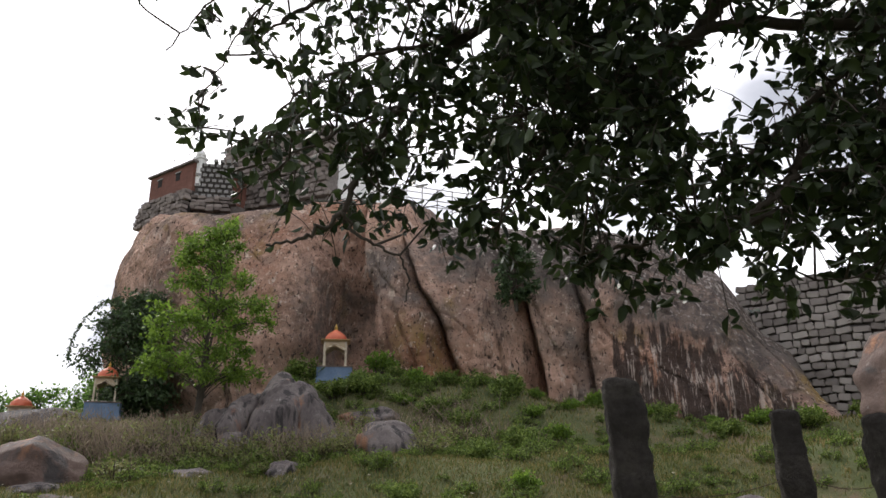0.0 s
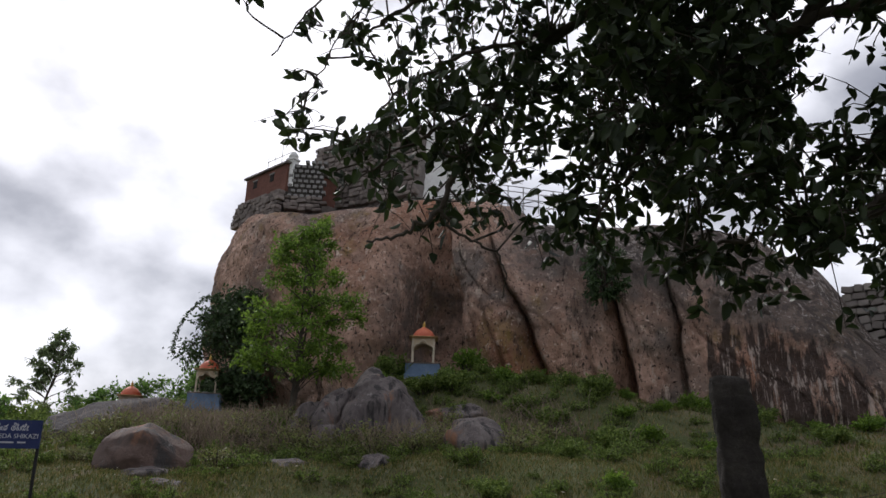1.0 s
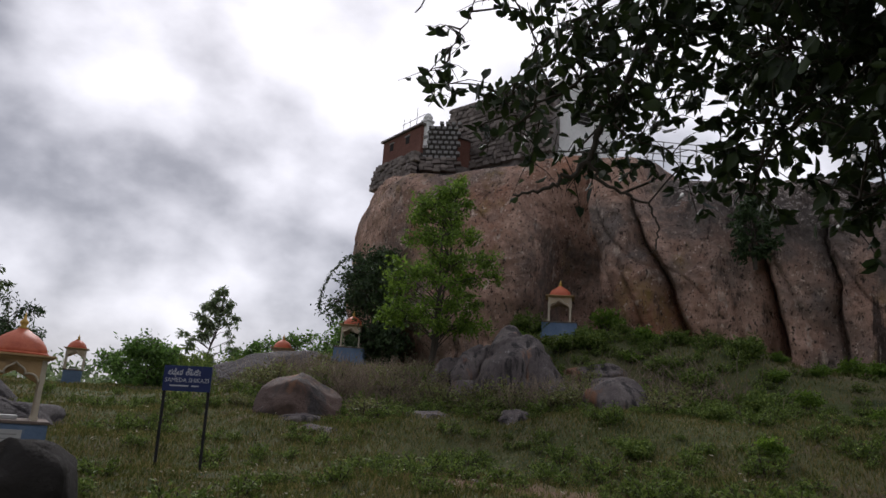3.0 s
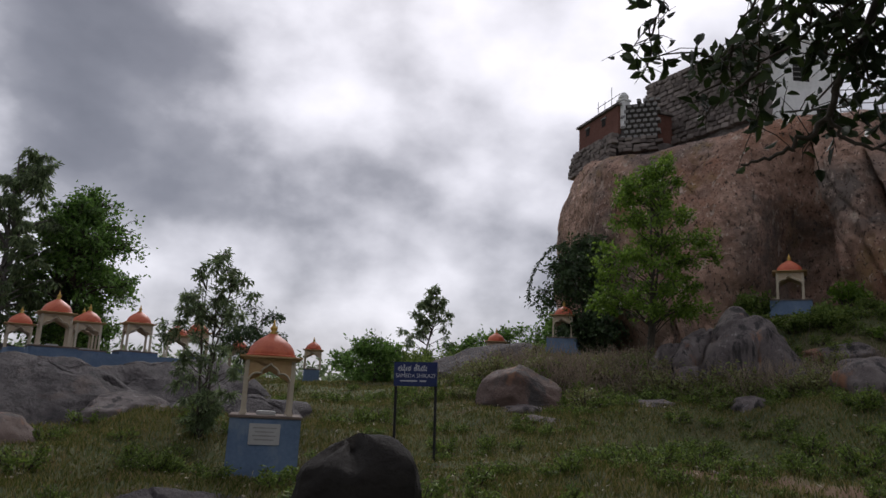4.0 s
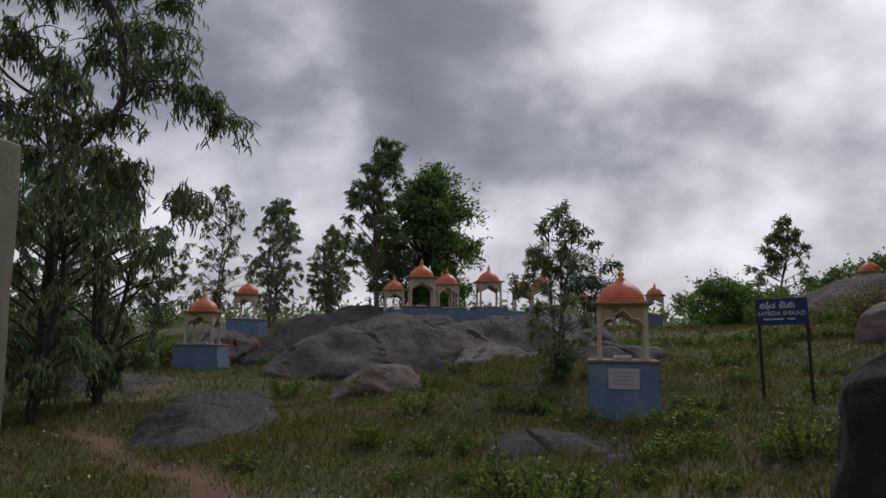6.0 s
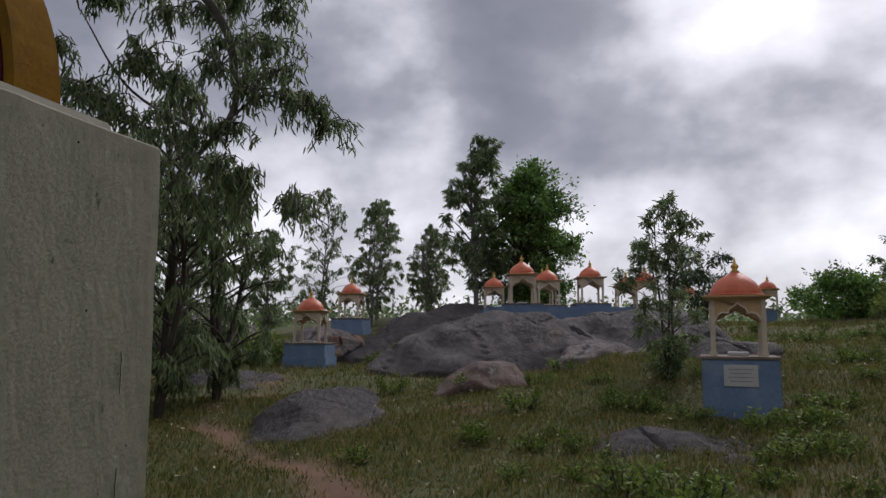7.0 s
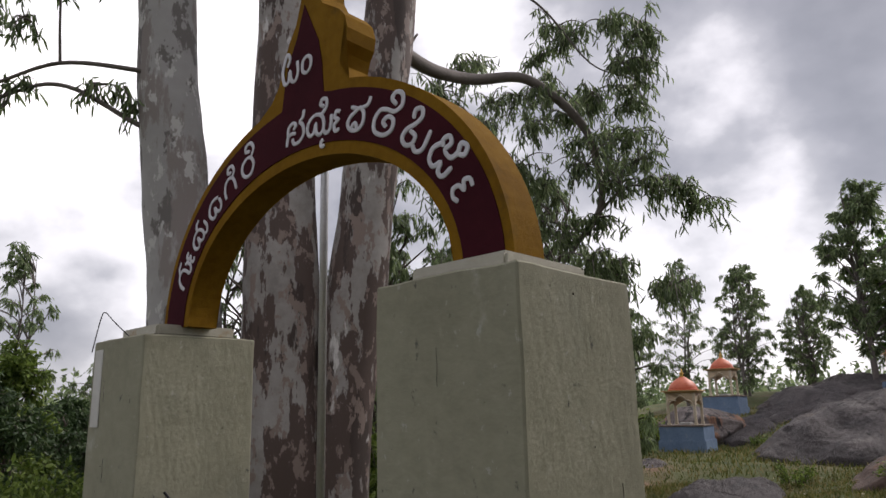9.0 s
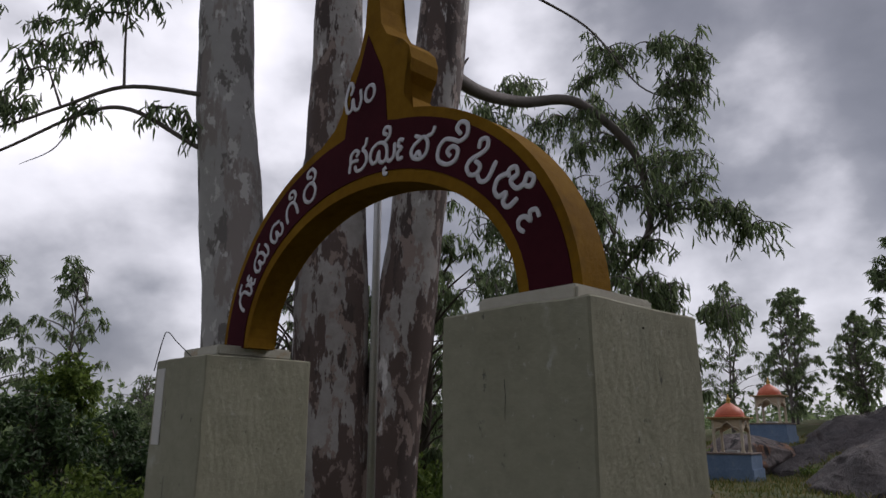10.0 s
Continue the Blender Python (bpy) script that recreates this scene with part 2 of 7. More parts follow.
FICUS_LEAF = leafy("fig_leaf", [(0.017, 0.029, 0.010), (0.029, 0.047, 0.015), (0.047, 0.072, 0.021)], 0.22)
EUC_LEAF = leafy("gum_leaf", [(0.080, 0.112, 0.052), (0.145, 0.200, 0.090), (0.24, 0.31, 0.145)], 0.48)
LIGHT_LEAF = leafy("light_green_leaf", [(0.080, 0.145, 0.016), (0.138, 0.235, 0.030), (0.21, 0.325, 0.048)], 0.5)
DEEP_LEAF = leafy("deep_green_leaf", [(0.062, 0.120, 0.026), (0.105, 0.205, 0.040), (0.170, 0.300, 0.062)], 0.45)
DARK_LEAF = leafy("dark_shrub_leaf", [(0.027, 0.051, 0.018), (0.045, 0.083, 0.027), (0.068, 0.112, 0.038)], 0.25)
WEED_LEAF = leafy("weed_leaf", [(0.070, 0.112, 0.020), (0.125, 0.188, 0.034), (0.21, 0.278, 0.062)], 0.4, 0.65)
BRIER_LEAF = leafy("brier_leaf", [(0.12, 0.12, 0.045), (0.20, 0.18, 0.08), (0.21, 0.27, 0.075)], 0.4)
GRASS = leafy("grass_blades", [(0.062, 0.082, 0.015), (0.108, 0.130, 0.026), (0.175, 0.168, 0.048), (0.27, 0.215, 0.09)], 0.3, 0.65)
LITTER = surface("fallen_leaves", [(0.11, 0.075, 0.045), (0.24, 0.18, 0.10), (0.42, 0.38, 0.28)], scale=3.0, rough=0.8, island=0.8, bump=0.0)
DRY = surface("dry_stems", [(0.14, 0.108, 0.08), (0.25, 0.195, 0.14)], scale=3.0, rough=0.9, island=0.5, bump=0.0)
BLUE = surface("blue_base_paint", [(0.095, 0.145, 0.225), (0.125, 0.185, 0.28), (0.16, 0.225, 0.325)], scale=2.5, fine=18.0, rough=0.75, bump=0.3, bump_scale=30.0, bump_dist=0.01,
               stains=[((0.22, 0.27, 0.33), 3.0, 0.58, 0.75, (1, 1, 0.6)), ((0.05, 0.07, 0.10), 2.2, 0.62, 0.78, (1, 1, 0.5))])
CREAM = surface("cream_column_paint", [(0.46, 0.39, 0.29), (0.58, 0.51, 0.40)], scale=4.0, fine=20.0, rough=0.7, bump=0.15)
PEACH = surface("ochre_arch_paint", [(0.40, 0.25, 0.115), (0.50, 0.34, 0.18)], scale=4.0, fine=20.0, rough=0.7, bump=0.15)
DOME = surface("orange_dome_paint", [(0.36, 0.065, 0.03), (0.48, 0.10, 0.042), (0.56, 0.15, 0.065)], scale=3.0, fine=20.0, rough=0.5, bump=0.15, spec=0.5, stains=[((0.22, 0.06, 0.03), 4.0, 0.6, 0.75, (1, 1, 1))])
BUFF = surface("buff_arch_paint", [(0.44, 0.33, 0.22), (0.54, 0.43, 0.31)], scale=4.0, fine=20.0, rough=0.7, bump=0.15)
GOLD = surface("gold_paint", [(0.45, 0.27, 0.06), (0.60, 0.38, 0.10)], scale=6.0, rough=0.4, metal=0.3, bump=0.0)
RIM = surface("worn_brown_rim", [(0.13, 0.10, 0.085), (0.24, 0.19, 0.16)], scale=4.0, fine=22.0, rough=0.85, bump=0.3)
MARBLE = surface("white_marble_plaque", [(0.400, 0.392, 0.376), (0.480, 0.472, 0.456)], scale=4.0, rough=0.45, bump=0.0)
PLAQUE_INK = surface("faded_lettering", [(0.25, 0.24, 0.23), (0.32, 0.31, 0.30)], scale=8.0, rough=0.6, bump=0.0)
SIGN_BLUE = surface("sign_blue_enamel", [(0.018, 0.028, 0.10), (0.026, 0.04, 0.13)], scale=3.0, rough=0.45, bump=0.05, stains=[((0.10, 0.09, 0.10), 7.0, 0.66, 0.76, (1, 1, 1))])
SIGN_LEG = surface("dark_iron", [(0.02, 0.02, 0.025), (0.035, 0.033, 0.035)], scale=8.0, rough=0.6, metal=0.3)
HUT = surface("brown_brick_plaster", [(0.104, 0.046, 0.036), (0.152, 0.068, 0.050), (0.192, 0.096, 0.072)], scale=1.2, fine=10.0, rough=0.9, bump=0.5, bump_scale=9.0)
WHITE = surface("whitewash", [(0.638, 0.638, 0.616), (0.792, 0.792, 0.770), (0.858, 0.858, 0.847)], scale=1.0, fine=7.0, rough=0.85, bump=0.15, stains=[((0.36, 0.35, 0.33), 0.9, 0.6, 0.8, (1, 1, 0.3))])
DARK_GAP = surface("dark_interior", [(0.02, 0.018, 0.017), (0.03, 0.028, 0.026)], scale=2.0, rough=0.95, bump=0.0)
PALE_STONE = surface("pale_dressed_stone", [(0.218, 0.211, 0.205), (0.294, 0.288, 0.275)], scale=2.0, rough=0.85, bump=0.2)


def ground_material():
    m = surface("meadow_soil", [(0.042, 0.06, 0.018), (0.065, 0.08, 0.026), (0.09, 0.09, 0.038), (0.13, 0.11, 0.06)], scale=0.5, fine=5.0, rough=0.95, bump=0.8, bump_scale=9.0, bump_dist=0.05, stains=[((0.13, 0.085, 0.055), 0.7, 0.56, 0.68, (1, 1, 1)), ((0.035, 0.05, 0.016), 1.1, 0.58, 0.7, (1, 1, 1))])
    nt = m.node_tree
    b = nt.nodes["Principled BSDF"]
    src = b.inputs["Base Color"].links[0].from_socket
    at = nt.nodes.new("ShaderNodeAttribute")
    at.attribute_name = "bare_earth"
    mx = nt.nodes.new("ShaderNodeMix")
    mx.data_type = "RGBA"
    nt.links.new(at.outputs["Fac"], mx.inputs[0]), nt.links.new(src, mx.inputs[6])
    mx.inputs[7].default_value = (0.185, 0.10, 0.066, 1)
    nt.links.new(mx.outputs[2], b.inputs["Base Color"])
    return m


SOIL = ground_material()


def weathering(m, attribute, colour, scale, stretch, low, high, most=0.9, turn=0.0, reach=0.40):
    """A stain whose spread lies in the mesh, broken up by a noise."""
    nt = m.node_tree
    N, L = nt.nodes.new, nt.links.new
    b = nt.nodes["Principled BSDF"]
    src = b.inputs["Base Color"].links[0].from_socket
    at = N("ShaderNodeAttribute")
    at.attribute_name = attribute
    tc, mp, n, r, mx = N("ShaderNodeTexCoord"), N("ShaderNodeMapping"), N("ShaderNodeTexNoise"), N("ShaderNodeMapRange"), N("ShaderNodeMix")
    mp.inputs["Rotation"].default_value = (0, radians(turn), 0)
    mp.inputs["Scale"].default_value = stretch
    L(tc.outputs["Object"], mp.inputs[0])
    L(mp.outputs[0], n.inputs["Vector"])
    n.inputs["Scale"].default_value, n.inputs["Detail"].default_value, n.inputs["Roughness"].default_value = scale, 8.0, 0.72
    ad = N("ShaderNodeMath")
    ad.operation = "MULTIPLY_ADD"
    L(at.outputs["Fac"], ad.inputs[0])
    ad.inputs[1].default_value = reach
    L(n.outputs[0], ad.inputs[2])
    r.inputs["From Min"].default_value, r.inputs["From Max"].default_value, r.inputs["To Max"].default_value = low, high, most
    L(ad.outputs[0], r.inputs[0])
    mx.data_type = "RGBA"
    L(r.outputs[0], mx.inputs[0]), L(src, mx.inputs[6])
    mx.inputs[7].default_value = (*colour, 1)
    L(mx.outputs[2], b.inputs["Base Color"])


weathering(CLIFF, "grey_crust", (0.155, 0.132, 0.118), 0.9, (1, 1, 0.7), 0.60, 0.84, 0.85)
weathering(CLIFF, "grey_crust", (0.095, 0.08, 0.072), 3.2, (1, 1, 0.6), 0.80, 0.92, 0.8)
weathering(CLIFF, "grey_crust", (0.50, 0.44, 0.40), 7.0, (1, 1, 0.8), 0.93, 0.97, 0.8)
weathering(CLIFF, "water_stain", (0.055, 0.042, 0.038), 1.5, (2.2, 1.0, 0.30), 0.80, 0.88, 0.9, -24)
weathering(CLIFF, "water_stain", (0.60, 0.50, 0.43), 4.0, (2.4, 1.0, 0.16), 0.93, 1.0, 0.8, -24)


# ---- mesh helpers ----
def part(name, bm, material, parent=None, label="", smooth=False):
    me = bpy.data.meshes.new(name)
    bm.to_mesh(me)
    bm.free()
    return link(name, me, material, parent, label, smooth)


def link(name, me, material, parent=None, label="", smooth=False):
    if not me.materials:
        me.materials.append(material)
    if smooth:
        me.polygons.foreach_set("use_smooth", [True] * len(me.polygons))
    ob = new(name, me)
    if parent is not None:
        ob.parent = parent
    return tagged(ob, label)


def mesh_from(name, verts, faces, material, parent=None, label="", smooth=False):
    me = bpy.data.meshes.new(name)
    me.from_pydata([tuple(map(float, v)) for v in verts], [], [tuple(map(int, f)) for f in faces])
    me.update()
    return link(name, me, material, parent, label, smooth)


def box(bm, size, at=(0, 0, 0), rz=0.0, bevel=0.0):
    r = bmesh.ops.create_cube(bm, size=1.0)
    vs = r["verts"]
    bmesh.ops.transform(bm, verts=vs, matrix=pose(*at, 0, 0, rz) @ Matrix.Diagonal((*size, 1)))
    if bevel:
        es = {e for v in vs for e in v.link_edges}
        bmesh.ops.bevel(bm, geom=list(es), offset=bevel, segments=2, affect="EDGES")
    return bm


def lathe(bm, profile, sides=24, at=(0, 0, 0)):
    """A turned body from (radius, height) pairs."""
    rings = []
    for r, z in profile:
        rings.append([bm.verts.new((at[0] + r * math.cos(2 * math.pi * k / sides), at[1] + r * math.sin(2 * math.pi * k / sides), at[2] + z)) for k in range(sides)])
    for a, b in zip(rings, rings[1:]):
        for k in range(sides):
            bm.faces.new((a[k], a[(k + 1) % sides], b[(k + 1) % sides], b[k]))
    bm.faces.new(rings[-1])
    bm.faces.new(list(reversed(rings[0])))
    return bm


def plate(bm, outline, y0, y1, holes=()):
    """A flat plate in the x-z plane, of a closed outline of (x, z), from y0 to y1."""
    front = [bm.verts.new((x, y0, z)) for x, z in outline]
    back = [bm.verts.new((x, y1, z)) for x, z in outline]
    n = len(outline)
    f1, f2 = bm.faces.new(front), bm.faces.new(list(reversed(back)))
    for i in range(n):
        bm.faces.new((front[(i + 1) % n], front[i], back[i], back[(i + 1) % n]))
    bmesh.ops.triangulate(bm, faces=[f1, f2])
    bmesh.ops.recalc_face_normals(bm, faces=bm.faces[:])
    return bm


class Tubes:
    """Branches, gathered into one mesh."""

    def __init__(self):
        self.v, self.f = [], []

    def add(self, pts, radii, sides=6):
        pts = [Vector(p) for p in pts]
        base = len(self.v)
        side = None
        for i, p in enumerate(pts):
            d = (pts[min(i + 1, len(pts) - 1)] - pts[max(i - 1, 0)]).normalized()
            if side is None:
                side = d.cross(Vector((0.3, 0.2, 1)) if abs(d.z) < 0.9 else Vector((1, 0, 0))).normalized()
            side = (side - d * side.dot(d)).normalized()
            other = d.cross(side)
            for k in range(sides):
                a = 2 * math.pi * k / sides
                self.v.append(p + (side * math.cos(a) + other * math.sin(a)) * radii[i])
        for i in range(len(pts) - 1):
            for k in range(sides):
                k2 = (k + 1) % sides
                self.f.append((base + i * sides + k, base + i * sides + k2, base + (i + 1) * sides + k2, base + (i + 1) * sides + k))
        self.f.append(tuple(base + (len(pts) - 1) * sides + k for k in range(sides)))
        return self

    def make(self, name, material, parent=None, label=""):
        return mesh_from(name, self.v, self.f, material, parent, label, True)


def bent(pts, steps=6):
    """A smooth line through the points."""
    pts = [Vector(p) for p in pts]
    ext = [pts[0] * 2 - pts[1]] + pts + [pts[-1] * 2 - pts[-2]]
    out = []
    for i in range(1, len(ext) - 2):
        a, b, c, d = ext[i - 1:i + 3]
        for s in range(steps):
            t = s / steps
            out.append(0.5 * ((2 * b) + (c - a) * t + (2 * a - 5 * b + 4 * c - d) * t * t + (3 * b - a - 3 * c + d) * t ** 3))
    return out + [pts[-1]]


def leaves(name, places, ways, lengths, widths, material, parent=None, label="", rng=None, fold=0.25, curl=0.2):
    """Many leaves in one mesh: each a pointed blade of six corners folded along its midrib."""
    P, W = np.asarray(places, float), np.asarray(ways, float)
    n = len(P)
    W /= np.linalg.norm(W, axis=1)[:, None] + 1e-9
    R = rng.normal(size=(n, 3))
    S = np.cross(W, R)
    S /= np.linalg.norm(S, axis=1)[:, None] + 1e-9
    U = np.cross(S, W)
    l, w = np.asarray(lengths, float)[:, None], np.asarray(widths, float)[:, None]
    mid = P + W * l * 0.5 + U * l * curl * 0.15
    V = np.stack([P, P + W * l * 0.32 + S * w * 0.5 + U * w * fold, P + W * l * 0.72 + S * w * 0.36 + U * w * fold * 0.4, P + W * l - U * l * curl * 0.3,
                  P + W * l * 0.72 - S * w * 0.36 + U * w * fold * 0.4, P + W * l * 0.32 - S * w * 0.5 + U * w * fold], 1).reshape(-1, 3)
    k = np.arange(n)[:, None] * 6
    F = np.concatenate([k + np.array([[0, 1, 2, 3]]), k + np.array([[0, 3, 4, 5]])], 0)
    me = bpy.data.meshes.new(name)
    me.vertices.add(len(V)), me.loops.add(F.size), me.polygons.add(len(F))
    me.vertices.foreach_set("co", V.ravel())
    me.loops.foreach_set("vertex_index", F.ravel().astype(np.int32))
    me.polygons.foreach_set("loop_start", np.arange(0, F.size, 4, dtype=np.int32))
    me.update(calc_edges=True)
    me.validate()
    return link(name, me, material, parent, label)


# ---- the lie of the land ----
LAND = [(0, -1, -0.25), (-0.8, -0.3, -0.25), (0.8, 3.1, 0.05), (2.5, 3.4, 0.1), (-2.8, -1.7, -0.3), (-4.2, -3.7, -0.35), (-6.5, -3.5, -0.2), (-8.2, 5.6, 0.08), (-7.0, 7.3, 0.33), (-5.5, 2.5, -0.02),
        (-18.3, 1.3, 0.3), (-12, 1.0, 0.05), (-9, 0, -0.1), (-13, 4, 0.35), (-12, 7, 0.75), (-17.8, 6.8, 1.2), (-23, 3.2, 1.0), (-22, 10, 1.5), (-25, 9, 1.7), (-13, 11, 1.0), (-16, 15, 1.35), (-22.6, 19.2, 1.5),
        (-4.6, 19.7, 3.75), (-11.5, 20.2, 2.75), (-15.2, 21.6, 1.9), (-9.8, 17.7, 2.4), (-7, 15.7, 2.2), (-9, 15, 1.8), (-3, 20.5, 4.2), (0, 19.5, 3.6), (3, 18.8, 2.9), (6.5, 18, 2.4), (9, 17, 2.5), (12, 17, 2.3),
        (-3.8, 9.1, 0.5), (-5.8, 13, 1.3), (-2, 13.2, 1.6), (2, 8, 0.55), (5, 10, 0.8), (7, 13, 1.9), (3, 14, 1.7), (-8, 12, 1.1), (-9, 9, 0.6), (-28, -5, 0.4), (-14, -6, -0.1), (-12, -12, -0.3), (-24, -14, 0.0),
        (-32, 8, 1.8), (-30, 22, 1.5), (14, 0, 0), (10, -14, -0.3), (-2, -14, -0.4), (16, 10, 1.2), (20, 30, 2.0), (-10, 34, 3.0), (4, 38, 2.5), (-40, 20, 1.0), (-45, 0, 0.6), (-40, -30, 0)]
LAND_XY, LAND_Z = np.array([p[:2] for p in LAND], float), np.array([p[2] for p in LAND], float)


def land(x, y):
    x, y = np.atleast_1d(np.asarray(x, float)), np.atleast_1d(np.asarray(y, float))
    d2 = (x[..., None] - LAND_XY[:, 0]) ** 2 + (y[..., None] - LAND_XY[:, 1]) ** 2
    w = 1.0 / (d2 + 1.2) ** 1.8
    z = (w * LAND_Z).sum(-1) / w.sum(-1)
    far = np.clip((np.hypot(x + 8, y - 8) - 45) / 80, 0, 1)
    z = z * (1 - far) + 0.2 * far
    return z + 0.05 * np.sin(x * 1.7 + 0.6 * y) * np.sin(y * 1.3 - 0.4 * x) + 0.03 * np.sin(x * 3.9 + 1.0) * np.sin(y * 4.3)


def floor_at(x, y):
    return float(land(x, y)[0])


TRACK = np.array([(-4.0, 0.3), (-5.5, 0.1), (-7.0, -0.1), (-8.6, -0.55), (-10.3, -1.05), (-11.8, -0.95), (-13.8, -0.1), (-16.5, 0.4)])


def earth_share(x, y):
    best = np.full(x.shape, 9.0)
    for (ax, ay), (bx, by) in zip(TRACK, TRACK[1:]):
        t = np.clip(((x - ax) * (bx - ax) + (y - ay) * (by - ay)) / ((bx - ax) ** 2 + (by - ay) ** 2), 0, 1)
        best = np.minimum(best, np.hypot(x - ax - t * (bx - ax), y - ay - t * (by - ay)))
    wob = 0.18 * np.sin(x * 2.3 + y) * np.sin(y * 3.1 - x)
    s = np.clip((0.36 + wob - best) / 0.35, 0, 1) * 0.9
    return np.maximum(s, np.clip((0.9 + wob * 2 - np.hypot((x + 2.2) / 2.6, (y - 7.7) / 0.8)) / 0.4, 0, 1) * 0.7)


def make_ground():
    far = [60, 90, 140, 220, 400, 800, 1600, 3200]
    xs = np.concatenate([[-v for v in reversed(far)], np.arange(-46, 18.01, 0.3), far])
    ys = np.concatenate([[-v for v in reversed(far)], [-40, -30, -24], np.arange(-20, 38.01, 0.3), far])
    X, Y = np.meshgrid(xs, ys)
    Z = land(X.ravel(), Y.ravel())
    V = np.stack([X.ravel(), Y.ravel(), Z], 1)
    nx = len(xs)
    F = [(j * nx + i, j * nx + i + 1, (j + 1) * nx + i + 1, (j + 1) * nx + i) for j in range(len(ys) - 1) for i in range(nx - 1)]
    ob = mesh_from("ground", V, F, SOIL, smooth=True)
    a = ob.data.attributes.new("bare_earth", "FLOAT", "POINT")
    a.data.foreach_set("value", earth_share(V[:, 0], V[:, 1]))
    return tagged(ob, "sloping rough meadow with patches of bare earth", "ground", kind="structure")


make_ground()


# ---- rocks ----
def boulder(name, at, size, turn, seed, material, label, rough=0.18, flat=0.0, detail=5, cracks=0.0, lean=(0, 0), facets=0.75):
    """A weathered boulder: a sphere pushed about by noise at three scales, flattened below."""
    bm = bmesh.new()
    bmesh.ops.create_icosphere(bm, subdivisions=detail, radius=1.0)
    off = Vector((seed * 7.3, seed * 3.1, seed * 1.7))
    rng = random.Random(seed)
    planes = [(Vector((rng.gauss(0, 1), rng.gauss(0, 1), rng.gauss(0.25, 0.7))).normalized(), rng.uniform(0.72, 0.98)) for k in range(11)]
    for v in bm.verts:
        p = v.co.copy()
        cut = min([1.25] + [hh / max(0.05, p.dot(nn)) for nn, hh in planes if p.dot(nn) > 0.05])
        d = noise.noise(p * 0.9 + off) * rough * 1.6 + noise.noise(p * 2.3 + off) * rough * 0.7 + noise.noise(p * 6.0 + off) * rough * 0.18
        layer = noise.noise(Vector((p.x * 0.7, p.y * 0.7, p.z * 5.0)) + off) * rough * 0.25
        c = abs(noise.noise(Vector((p.x * 1.3, p.y * 1.3, p.z * 0.4)) + off * 2))
        d -= cracks * max(0.0, 0.06 - c) / 0.06
        q = p * ((1 + d * (1 - 0.45 * facets) + layer) * (1 - facets + facets * min(1.15, cut)))
        if flat and q.z > 1 - flat:
            q.z = 1 - flat + (q.z - 1 + flat) * 0.3
        q.x += lean[0] * q.z
        q.y += lean[1] * q.z
        v.co = (q.x * size[0], q.y * size[1], q.z * size[2])
    ob = part(name, bm, material, smooth=True)
    ob.matrix_world = pose(*at, 0, 0, turn)
    return tagged(ob, label, "boulder" if "boulder" in name else "rock")


